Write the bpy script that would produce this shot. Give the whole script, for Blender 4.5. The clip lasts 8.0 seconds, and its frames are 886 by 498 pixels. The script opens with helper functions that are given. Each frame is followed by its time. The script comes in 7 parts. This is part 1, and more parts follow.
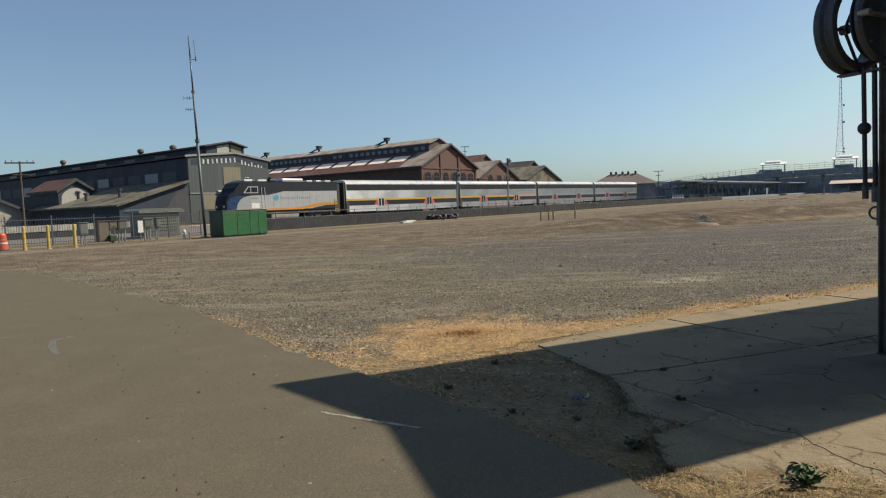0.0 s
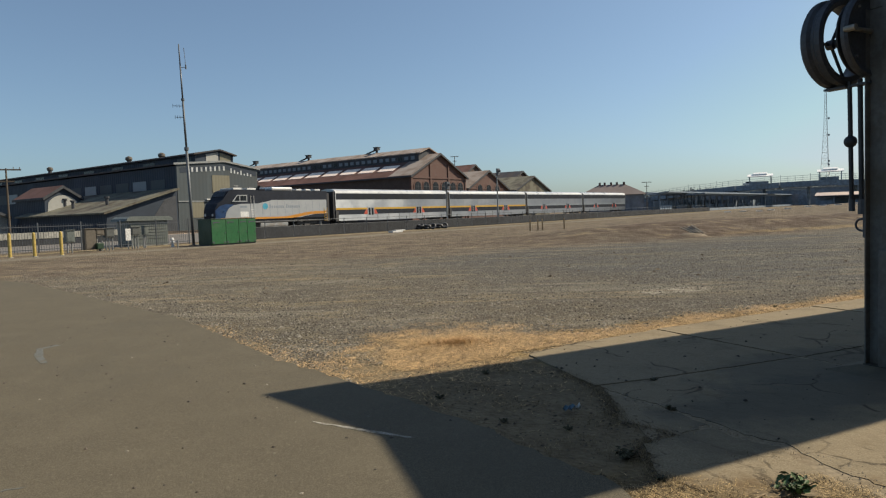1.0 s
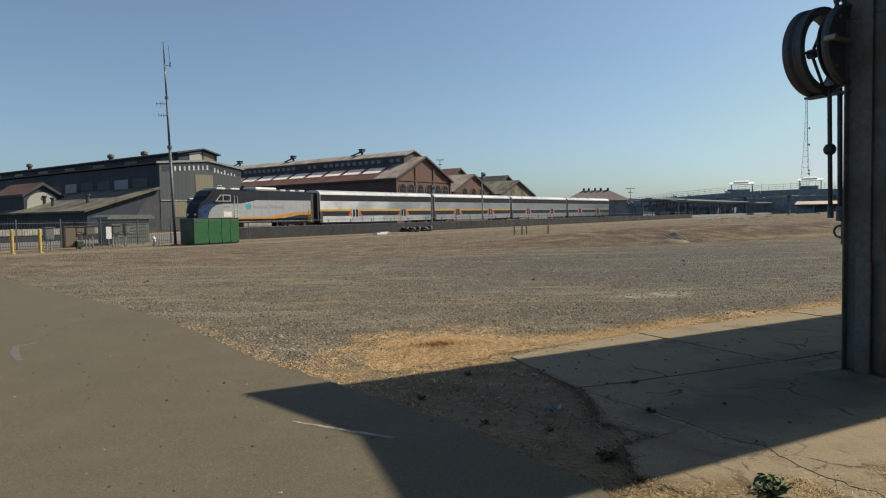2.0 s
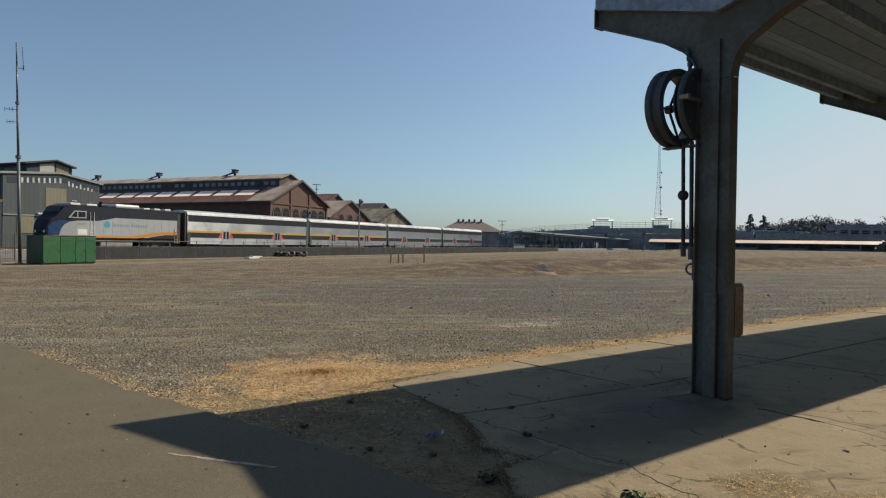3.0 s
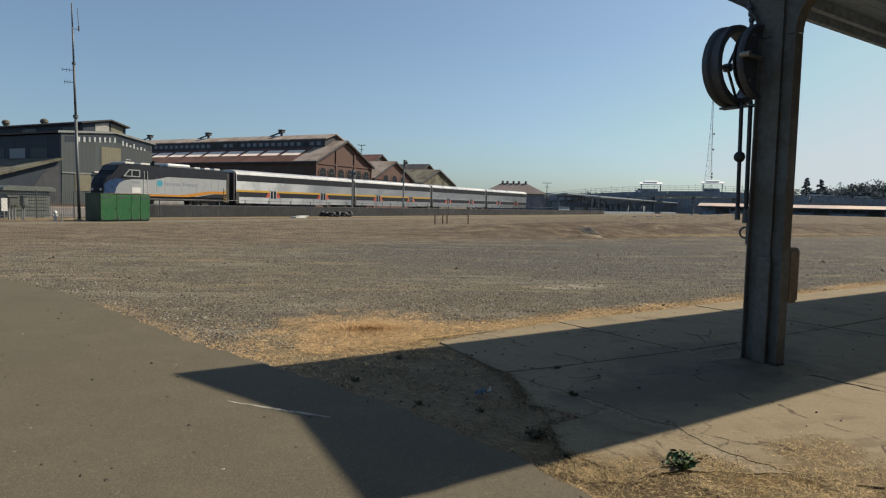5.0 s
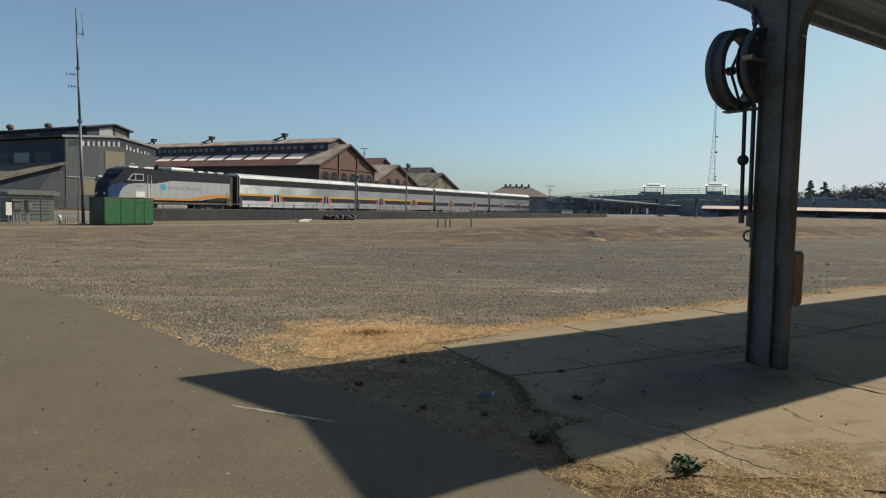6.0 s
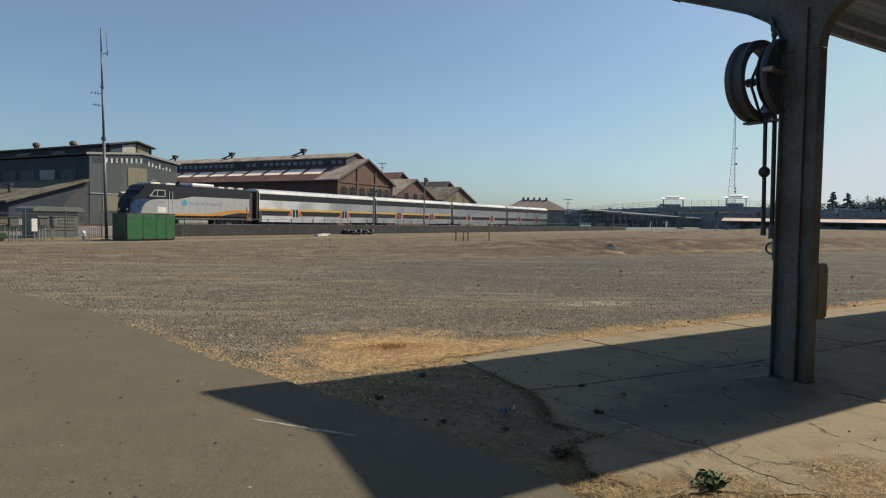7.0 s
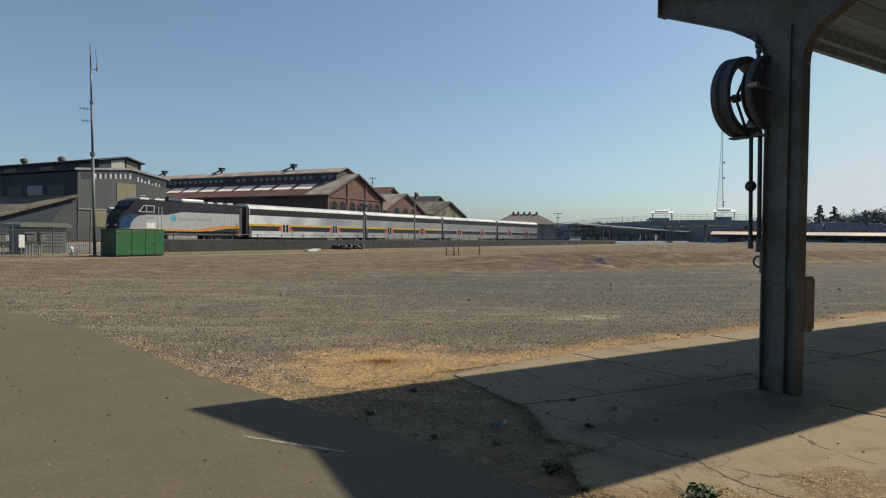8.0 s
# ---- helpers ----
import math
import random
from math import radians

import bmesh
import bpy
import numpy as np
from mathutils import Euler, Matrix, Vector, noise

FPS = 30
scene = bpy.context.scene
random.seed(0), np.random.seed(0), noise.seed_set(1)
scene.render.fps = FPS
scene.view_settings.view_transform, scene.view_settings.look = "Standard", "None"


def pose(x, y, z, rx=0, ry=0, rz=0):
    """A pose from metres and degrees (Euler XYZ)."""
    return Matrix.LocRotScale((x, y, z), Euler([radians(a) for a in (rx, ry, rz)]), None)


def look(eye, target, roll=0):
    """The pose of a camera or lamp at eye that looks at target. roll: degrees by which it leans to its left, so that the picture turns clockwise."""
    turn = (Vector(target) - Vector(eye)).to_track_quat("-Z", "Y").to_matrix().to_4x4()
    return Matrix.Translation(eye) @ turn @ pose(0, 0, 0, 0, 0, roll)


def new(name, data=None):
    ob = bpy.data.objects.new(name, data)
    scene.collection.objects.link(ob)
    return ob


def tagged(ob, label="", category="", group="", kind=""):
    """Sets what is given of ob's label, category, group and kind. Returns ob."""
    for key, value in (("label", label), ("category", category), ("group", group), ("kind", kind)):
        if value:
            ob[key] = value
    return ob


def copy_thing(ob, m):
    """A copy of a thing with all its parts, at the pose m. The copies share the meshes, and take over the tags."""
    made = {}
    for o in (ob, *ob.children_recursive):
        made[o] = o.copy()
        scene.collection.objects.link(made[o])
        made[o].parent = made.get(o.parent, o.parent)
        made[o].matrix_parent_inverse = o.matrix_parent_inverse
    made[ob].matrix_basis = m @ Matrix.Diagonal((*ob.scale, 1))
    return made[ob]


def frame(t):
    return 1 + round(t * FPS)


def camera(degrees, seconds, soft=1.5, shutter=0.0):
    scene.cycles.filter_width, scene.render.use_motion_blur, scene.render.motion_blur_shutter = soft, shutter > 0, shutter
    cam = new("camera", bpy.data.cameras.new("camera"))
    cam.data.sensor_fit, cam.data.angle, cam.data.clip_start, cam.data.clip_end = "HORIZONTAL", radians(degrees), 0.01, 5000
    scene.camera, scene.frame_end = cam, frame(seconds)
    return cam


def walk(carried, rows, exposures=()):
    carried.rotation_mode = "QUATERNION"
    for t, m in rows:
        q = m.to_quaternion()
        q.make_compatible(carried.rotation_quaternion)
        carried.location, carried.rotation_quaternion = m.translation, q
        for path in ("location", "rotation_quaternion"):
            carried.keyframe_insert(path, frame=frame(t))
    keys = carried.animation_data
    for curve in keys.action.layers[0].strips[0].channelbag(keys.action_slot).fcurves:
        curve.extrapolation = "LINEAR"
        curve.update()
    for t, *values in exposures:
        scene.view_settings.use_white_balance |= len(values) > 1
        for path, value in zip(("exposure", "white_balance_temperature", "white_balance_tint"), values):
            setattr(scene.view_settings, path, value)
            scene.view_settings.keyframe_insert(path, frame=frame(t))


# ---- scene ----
cam = camera(67.3, 8.0, soft=1.2)
PATH = [
    (0.0, pose(0.140, 0.116, 1.565, 86.14, 2.21, 0.18)),
    (0.5, pose(0.134, 0.110, 1.556, 86.28, 2.02, -0.26)),
    (1.0, pose(0.115, 0.100, 1.567, 86.93, 1.88, -0.73)),
    (1.2, pose(0.114, 0.082, 1.558, 87.99, 2.05, 0.23)),
    (2.3, pose(0.120, 0.105, 1.545, 87.00, 0.28, -4.84)),
    (2.5, pose(0.089, 0.103, 1.580, 87.43, -0.02, -7.55)),
    (2.7, pose(0.055, 0.042, 1.573, 88.65, 0.05, -10.28)),
    (3.0, pose(-0.007, -0.010, 1.563, 89.52, -0.86, -12.72)),
    (3.2, pose(-0.018, -0.018, 1.552, 89.35, -0.78, -13.09)),
    (3.5, pose(-0.036, -0.010, 1.569, 88.71, -0.97, -13.82)),
    (3.7, pose(-0.056, -0.027, 1.572, 89.01, -1.33, -13.39)),
    (4.0, pose(-0.066, -0.074, 1.559, 88.34, -1.19, -7.39)),
    (4.2, pose(-0.046, -0.082, 1.548, 86.52, -1.19, -7.28)),
    (4.5, pose(-0.061, -0.046, 1.541, 85.83, -1.17, -8.80)),
    (5.0, pose(-0.067, -0.043, 1.548, 86.14, -1.44, -8.97)),
    (6.5, pose(-0.081, -0.050, 1.555, 86.81, -1.05, -8.17)),
    (7.0, pose(-0.089, -0.058, 1.555, 87.57, -1.00, -7.20)),
    (7.5, pose(-0.084, -0.061, 1.554, 87.38, -0.75, -7.72)),
    (8.0, pose(-0.089, -0.075, 1.558, 88.83, -0.78, -8.02)),
]
walk(cam, PATH, exposures=[(0.0, 0.42), (0.5, 0.37), (1.0, 0.36), (2.5, 0.36), (3.0, 0.28), (3.5, 0.26), (4.0, 0.25), (4.5, 0.29), (5.0, 0.34), (8.0, 0.35)])

# ---- world and sun ----
SUN_DIR = Vector((0.960 * math.cos(radians(42.2)), 0.278 * math.cos(radians(42.2)), math.sin(radians(42.2)))).normalized()
world = bpy.data.worlds.new("world")
scene.world = world
world.use_nodes = True
wn, wl = world.node_tree.nodes, world.node_tree.links
sky = wn.new("ShaderNodeTexSky")
sky.sky_type = "NISHITA"
sky.sun_disc = False
sky.sun_elevation = radians(42.2)
sky.sun_rotation = math.atan2(SUN_DIR.x, SUN_DIR.y)
sky.air_density, sky.dust_density, sky.ozone_density = 0.85, 1.35, 2.0
wn["Background"].inputs["Strength"].default_value = 0.104
tint = wn.new("ShaderNodeMix")
tint.data_type, tint.blend_type = "RGBA", "MULTIPLY"
tint.inputs[0].default_value, tint.inputs[7].default_value = 1.0, (0.70, 0.822, 0.862, 1.0)
milky = wn.new("ShaderNodeHueSaturation")
milky.inputs["Saturation"].default_value = 0.88
wl.new(sky.outputs["Color"], milky.inputs["Color"])
wl.new(milky.outputs["Color"], tint.inputs[6])
veil = wn.new("ShaderNodeMix")
veil.data_type = "RGBA"
veil.inputs[0].default_value, veil.inputs[7].default_value = 0.05, (3.05, 3.66, 4.3, 1.0)
wl.new(tint.outputs[2], veil.inputs[6])
haze = wn.new("ShaderNodeMix")
haze.data_type, haze.blend_type = "RGBA", "DARKEN"
haze.inputs[0].default_value, haze.inputs[7].default_value = 0.85, (4.5, 4.95, 5.3, 1.0)
wl.new(veil.outputs[2], haze.inputs[6])
wl.new(haze.outputs[2], wn["Background"].inputs["Color"])
sun = new("sun", bpy.data.lights.new("sun", "SUN"))
sun.data.energy, sun.data.angle, sun.data.color = 5.0, radians(0.6), (1.0, 0.88, 0.69)
sun.matrix_world = look(SUN_DIR * 100, (0, 0, 0))

# ---- frames of reference: along the rails (s, d), along the platform (c, m) ----
A_T, A_C = radians(37.25), radians(64.3)
TF = Matrix(((math.sin(A_T), -math.cos(A_T), 0, 0), (math.cos(A_T), math.sin(A_T), 0, 0), (0, 0, 1, 0), (0, 0, 0, 1)))
CF = Matrix(((math.sin(A_C), -math.cos(A_C), 0, 0), (math.cos(A_C), math.sin(A_C), 0, 0), (0, 0, 1, 0), (0, 0, 0, 1)))


def polar(az, dist, z=0.0):
    """A place by its bearing from +y (clockwise, degrees) and its distance."""
    return Vector((dist * math.sin(radians(az)), dist * math.cos(radians(az)), z))


def smooth(v):
    v = np.clip(v, 0.0, 1.0)
    return v * v * (3 - 2 * v)


def ground_height(x, y):
    """Height of the ground: a flat lot, a low dirt bank and a slight rise in the distance."""
    s = x * math.sin(A_T) + y * math.cos(A_T)
    d = -x * math.cos(A_T) + y * math.sin(A_T)
    beyond = ((s - 24) * 21 + (d - 14) * 38) / 43.4
    bank = 0.65 * smooth(beyond / 6) * (1 - smooth((d - 12) / 12)) * smooth((s - 26) / 12)
    rise = 0.45 * smooth((s - 60) / 100) * (1 - smooth((d - 26) / 12))
    lumps = 0.05 * np.sin(s * 0.9 + 1.3 * np.sin(d * 0.5)) * np.sin(d * 0.8 + 0.7) * smooth(beyond / 4) * (1 - smooth((s - 90) / 30)) * (1 - smooth((d - 30) / 8))
    return bank + rise + lumps


# ---- materials ----
def nodes_of(name):
    m = bpy.data.materials.new(name)
    m.use_nodes = True
    nt = m.node_tree
    return m, nt, nt.nodes, nt.links, nt.nodes["Principled BSDF"]


def noise_node(nt, vec, scale, detail=4.0, rough=0.6):
    n = nt.nodes.new("ShaderNodeTexNoise")
    n.inputs["Scale"].default_value, n.inputs["Detail"].default_value, n.inputs["Roughness"].default_value = scale, detail, rough
    nt.links.new(vec, n.inputs["Vector"])
    return n.outputs["Fac"]


def mapped(nt, value, a, b, c=0.0, d=1.0):
    n = nt.nodes.new("ShaderNodeMapRange")
    n.interpolation_type = "SMOOTHSTEP"
    for i, v in enumerate((a, b, c, d)):
        n.inputs[i + 1].default_value = v
    nt.links.new(value, n.inputs[0])
    return n.outputs[0]


def mixed(nt, fac, a, b, mode="MIX"):
    n = nt.nodes.new("ShaderNodeMix")
    n.data_type, n.blend_type = "RGBA", mode
    for sock, v in ((n.inputs[0], fac), (n.inputs[6], a), (n.inputs[7], b)):
        if isinstance(v, (int, float)):
            sock.default_value = v
        elif isinstance(v, tuple):
            sock.default_value = (*v, 1.0)
        else:
            nt.links.new(v, sock)
    return n.outputs[2]


def calc(nt, op, a, b=0.0):
    n = nt.nodes.new("ShaderNodeMath")
    n.operation = op
    for sock, v in ((n.inputs[0], a), (n.inputs[1], b)):
        if isinstance(v, (int, float)):
            sock.default_value = v
        else:
            nt.links.new(v, sock)
    return n.outputs[0]


def bumped(nt, bsdf, height, strength, distance):
    b = nt.nodes.new("ShaderNodeBump")
    b.inputs["Strength"].default_value, b.inputs["Distance"].default_value = strength, distance
    nt.links.new(height, b.inputs["Height"])
    nt.links.new(b.outputs["Normal"], bsdf.inputs["Normal"])


def position(nt):
    return nt.nodes.new("ShaderNodeNewGeometry").outputs["Position"]


def surface(name, base, rough=0.7, metal=0.0, fine=12.0, coarse=0.8, vary=0.25, stain=None, stain_amount=0.5, bump=0.15, depth=0.01, island=0.0, rand=0.0, spec=0.5):
    """A painted, mineral or metal surface with grain and larger stains, both at real-world scale."""
    m, nt, nodes, links, bsdf = nodes_of(name)
    pos = position(nt)
    f1, f2 = noise_node(nt, pos, fine), noise_node(nt, pos, coarse, 5.0, 0.65)
    lo, hi = tuple(v * (1 - vary) for v in base), tuple(min(1.0, v * (1 + vary)) for v in base)
    col = mixed(nt, mapped(nt, f1, 0.3, 0.7), lo, hi)
    if stain:
        col = mixed(nt, calc(nt, "MULTIPLY", mapped(nt, f2, 0.48, 0.68), stain_amount), col, stain)
    else:
        col = mixed(nt, mapped(nt, f2, 0.35, 0.7, 0.0, 0.5), col, tuple(v * (1 - vary) for v in base))
    if island or rand:
        src = nodes.new("ShaderNodeNewGeometry").outputs["Random Per Island"] if island else nodes.new("ShaderNodeObjectInfo").outputs["Random"]
        amount = island or rand
        hsv = nodes.new("ShaderNodeHueSaturation")
        links.new(col, hsv.inputs["Color"])
        links.new(mapped(nt, src, 0, 1, 1 - amount, 1 + amount), hsv.inputs["Value"])
        col = hsv.outputs["Color"]
    links.new(col, bsdf.inputs["Base Color"])
    links.new(mapped(nt, f2, 0.3, 0.7, max(0.02, rough - 0.12), min(1, rough + 0.1)), bsdf.inputs["Roughness"])
    bsdf.inputs["Metallic"].default_value = metal
    bsdf.inputs["Specular IOR Level"].default_value = spec
    if bump:
        bumped(nt, bsdf, f1, bump, depth)
    return m


def corrugated(name, base, axis, pitch, rough=0.6, metal=0.0, stain=None, stain_amount=0.6, vary=0.2, depth=0.03):
    """Ribbed sheet metal: ribs across the given direction (in plan), with streaks and rust."""
    m, nt, nodes, links, bsdf = nodes_of(name)
    pos = position(nt)
    dot = nodes.new("ShaderNodeVectorMath")
    dot.operation = "DOT_PRODUCT"
    links.new(pos, dot.inputs[0])
    dot.inputs[1].default_value = axis
    wave = calc(nt, "SINE", calc(nt, "MULTIPLY", dot.outputs["Value"], 2 * math.pi / pitch))
    sheet = nodes.new("ShaderNodeTexWhiteNoise")
    sheet.noise_dimensions = "1D"
    links.new(calc(nt, "FLOOR", calc(nt, "DIVIDE", dot.outputs["Value"], pitch * 5)), sheet.inputs["W"])
    f2 = noise_node(nt, pos, 0.35, 6.0, 0.7)
    f3 = noise_node(nt, pos, 3.0, 4.0, 0.6)
    lo, hi = tuple(v * (1 - vary) for v in base), tuple(min(1, v * (1 + vary)) for v in base)
    col = mixed(nt, sheet.outputs["Value"], lo, hi)
    col = mixed(nt, mapped(nt, f3, 0.35, 0.7, 0, 0.4), col, lo)
    if stain:
        col = mixed(nt, calc(nt, "MULTIPLY", mapped(nt, f2, 0.42, 0.62), stain_amount), col, stain)
    links.new(col, bsdf.inputs["Base Color"])
    bsdf.inputs["Roughness"].default_value, bsdf.inputs["Metallic"].default_value = rough, metal
    bsdf.inputs["Specular IOR Level"].default_value = 0.2
    bumped(nt, bsdf, wave, 0.6, depth)
    return m


def glass_pane(name, base=(0.012, 0.015, 0.018), rough=0.2):
    m, nt, nodes, links, bsdf = nodes_of(name)
    bsdf.inputs["Base Color"].default_value = (*base, 1)
    f = noise_node(nt, position(nt), 2.0)
    links.new(mapped(nt, f, 0.3, 0.7, rough, rough + 0.12), bsdf.inputs["Roughness"])
    bsdf.inputs["Specular IOR Level"].default_value = 0.25
    return m


def ground_material():
    m, nt, nodes, links, bsdf = nodes_of("lot_ground")
    pos = position(nt)

    def dot(v, off=0.0):
        n = nodes.new("ShaderNodeVectorMath")
        n.operation = "DOT_PRODUCT"
        links.new(pos, n.inputs[0])
        n.inputs[1].default_value = v
        return calc(nt, "ADD", n.outputs["Value"], off)

    U, N = (math.sin(A_T), math.cos(A_T), 0), (-math.cos(A_T), math.sin(A_T), 0)
    C, M = (math.sin(A_C), math.cos(A_C), 0), (-math.cos(A_C), math.sin(A_C), 0)
    s, d, c, mm = dot(U), dot(N), dot(C), dot(M)
    big = noise_node(nt, pos, 0.18, 5.0, 0.6)
    mid = noise_node(nt, pos, 0.9, 5.0, 0.65)
    fine = noise_node(nt, pos, 9.0, 5.0, 0.7)
    tiny = noise_node(nt, pos, 45.0, 3.0, 0.7)
    # stretched tracks of vehicles, along the lot
    stretch = nodes.new("ShaderNodeMapping")
    stretch.inputs["Rotation"].default_value = (0, 0, radians(25.7))
    stretch.inputs["Scale"].default_value = (0.16, 0.55, 1.0)
    links.new(pos, stretch.inputs["Vector"])
    streak = noise_node(nt, stretch.outputs["Vector"], 1.0, 8.0, 0.68)
    streak.node.inputs["Distortion"].default_value = 1.2
    stones = nodes.new("ShaderNodeTexVoronoi")
    stones.inputs["Scale"].default_value = 26.0
    links.new(pos, stones.inputs["Vector"])
    stone_col = mixed(nt, stones.outputs["Color"], (0.104, 0.092, 0.067), (0.277, 0.242, 0.174))
    gravel = mixed(nt, mapped(nt, stones.outputs["Distance"], 0.15, 0.55, 0, 0.9), stone_col, (0.085, 0.071, 0.048))
    gravel = mixed(nt, mapped(nt, mid, 0.45, 0.7, 0, 0.55), gravel, (0.223, 0.178, 0.106))
    gravel = mixed(nt, mapped(nt, streak, 0.52, 0.66, 0, 0.75), gravel, (0.262, 0.203, 0.115))
    gravel = mixed(nt, mapped(nt, streak, 0.46, 0.34, 0, 0.6), gravel, (0.123, 0.106, 0.076))
    gravel = mixed(nt, mapped(nt, tiny, 0.56, 0.72, 0, 0.6), gravel, (0.323, 0.277, 0.190))
    gravel = mixed(nt, mapped(nt, fine, 0.45, 0.3, 0, 0.55), gravel, (0.077, 0.063, 0.039))
    gravel = mixed(nt, mapped(nt, big, 0.42, 0.62, 0, 0.12), gravel, (0.25, 0.225, 0.18))
    gravel = mixed(nt, 1.0, gravel, (1.29, 1.27, 1.31), "MULTIPLY")
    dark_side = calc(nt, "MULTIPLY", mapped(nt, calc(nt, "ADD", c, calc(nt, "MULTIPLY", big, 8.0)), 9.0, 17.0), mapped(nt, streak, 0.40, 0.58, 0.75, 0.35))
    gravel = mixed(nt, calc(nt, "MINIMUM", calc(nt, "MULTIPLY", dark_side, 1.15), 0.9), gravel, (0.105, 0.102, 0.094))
    crumbs = noise_node(nt, pos, 2.6, 10.0, 0.82)
    gravel = mixed(nt, mapped(nt, crumbs, 0.52, 0.66, 0, 0.6), gravel, (0.085, 0.072, 0.053))
    gravel = mixed(nt, mapped(nt, crumbs, 0.46, 0.34, 0, 0.55), gravel, (0.40, 0.355, 0.29))
    bands = nodes.new("ShaderNodeMapping")
    bands.inputs["Rotation"].default_value = (0, 0, radians(8))
    bands.inputs["Scale"].default_value = (0.13, 0.50, 1.0)
    links.new(pos, bands.inputs["Vector"])
    dust = noise_node(nt, bands.outputs["Vector"], 1.0, 9.0, 0.72)
    loose = calc(nt, "MULTIPLY", mapped(nt, dust, 0.52, 0.66, 0, 0.55), mapped(nt, dark_side, 0.0, 0.6, 1.0, 0.35))
    gravel = mixed(nt, loose, gravel, (0.33, 0.29, 0.225))
    gravel = mixed(nt, mapped(nt, dust, 0.46, 0.36, 0, 0.45), gravel, (0.125, 0.108, 0.082))
    # bare dirt
    dirt = mixed(nt, mapped(nt, mid, 0.35, 0.65), (0.118, 0.09, 0.06), (0.19, 0.15, 0.10))
    dirt = mixed(nt, mapped(nt, dust, 0.5, 0.65, 0, 0.5), dirt, (0.26, 0.212, 0.145))
    dirt = mixed(nt, mapped(nt, fine, 0.5, 0.68, 0, 0.6), dirt, (0.085, 0.062, 0.04))
    dirt = mixed(nt, mapped(nt, crumbs, 0.53, 0.66, 0, 0.7), dirt, (0.062, 0.042, 0.027))
    dirt = mixed(nt, mapped(nt, crumbs, 0.46, 0.33, 0, 0.6), dirt, (0.33, 0.27, 0.19))
    dirt = mixed(nt, 1.0, dirt, (1.28, 1.26, 1.24), "MULTIPLY")
    beyond = calc(nt, "ADD", calc(nt, "ADD", calc(nt, "MULTIPLY", s, 0.484), calc(nt, "MULTIPLY", d, 0.8756)), -23.9)
    edge = calc(nt, "ADD", beyond, calc(nt, "MULTIPLY", calc(nt, "SUBTRACT", big, 0.5), 16.0))
    col = mixed(nt, mapped(nt, edge, -3.0, 3.0), gravel, dirt)
    soil = mixed(nt, mapped(nt, mid, 0.35, 0.62), (0.085, 0.056, 0.037), (0.165, 0.118, 0.080))
    soil = mixed(nt, mapped(nt, crumbs, 0.52, 0.64, 0, 0.75), soil, (0.042, 0.027, 0.017))
    soil = mixed(nt, mapped(nt, crumbs, 0.45, 0.33, 0, 0.5), soil, (0.26, 0.19, 0.125))
    face = calc(nt, "MULTIPLY", mapped(nt, beyond, -0.5, 1.5), mapped(nt, beyond, 11.0, 6.0))
    face = calc(nt, "MULTIPLY", calc(nt, "MULTIPLY", face, mapped(nt, s, 24, 34)), mapped(nt, d, 26, 16))
    face = calc(nt, "MULTIPLY", face, mapped(nt, big, 0.38, 0.55, 0.35, 1.0))
    col = mixed(nt, calc(nt, "MULTIPLY", face, 0.85), col, soil)
    col = mixed(nt, mapped(nt, edge, -3.0, 3.0), col, mixed(nt, 1.0, col, (0.97, 0.98, 1.04), "MULTIPLY"))
    # dry straw
    strand = nodes.new("ShaderNodeTexVoronoi")
    strand.inputs["Scale"].default_value = 70.0
    links.new(pos, strand.inputs["Vector"])
    straw = mixed(nt, mapped(nt, fine, 0.35, 0.65), (0.22, 0.145, 0.062), (0.40, 0.27, 0.112))
    straw = mixed(nt, mapped(nt, strand.outputs["Distance"], 0.25, 0.6, 0, 0.4), straw, (0.105, 0.068, 0.033))
    straw = mixed(nt, mapped(nt, tiny, 0.45, 0.65, 0, 0.6), straw, (0.123, 0.071, 0.025))
    wob = calc(nt, "MULTIPLY", calc(nt, "SUBTRACT", mid, 0.5), 1.6)
    strip = calc(nt, "SUBTRACT", 1.0, mapped(nt, calc(nt, "ABSOLUTE", calc(nt, "ADD", calc(nt, "ADD", mm, -6.75), wob)), 0.12, 0.55))
    strip = calc(nt, "MULTIPLY", strip, mapped(nt, c, 3.5, 4.5))
    near = mapped(nt, calc(nt, "ADD", calc(nt, "ADD", mm, wob), calc(nt, "MULTIPLY", c, 0.1)), 3.6, 3.1)
    near = calc(nt, "MULTIPLY", near, mapped(nt, c, 2.0, 2.6))
    px, py = dot((1, 0, 0), -0.42), dot((0, 1, 0), -7.85)
    r = calc(nt, "SQRT", calc(nt, "ADD", calc(nt, "MULTIPLY", px, px), calc(nt, "MULTIPLY", calc(nt, "MULTIPLY", py, py), 1.1)))
    clump = noise_node(nt, pos, 2.6, 5.0, 0.7)
    patch = calc(nt, "MULTIPLY", mapped(nt, calc(nt, "ADD", r, calc(nt, "MULTIPLY", wob, 1.8)), 1.65, 0.3), mapped(nt, clump, 0.40, 0.60, 0.05, 1.0))
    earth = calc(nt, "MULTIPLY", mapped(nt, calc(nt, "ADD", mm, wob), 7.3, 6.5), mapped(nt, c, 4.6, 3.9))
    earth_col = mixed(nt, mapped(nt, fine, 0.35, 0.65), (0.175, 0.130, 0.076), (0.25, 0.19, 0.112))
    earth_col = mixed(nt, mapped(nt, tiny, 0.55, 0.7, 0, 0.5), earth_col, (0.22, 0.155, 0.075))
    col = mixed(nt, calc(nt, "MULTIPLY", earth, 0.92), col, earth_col)
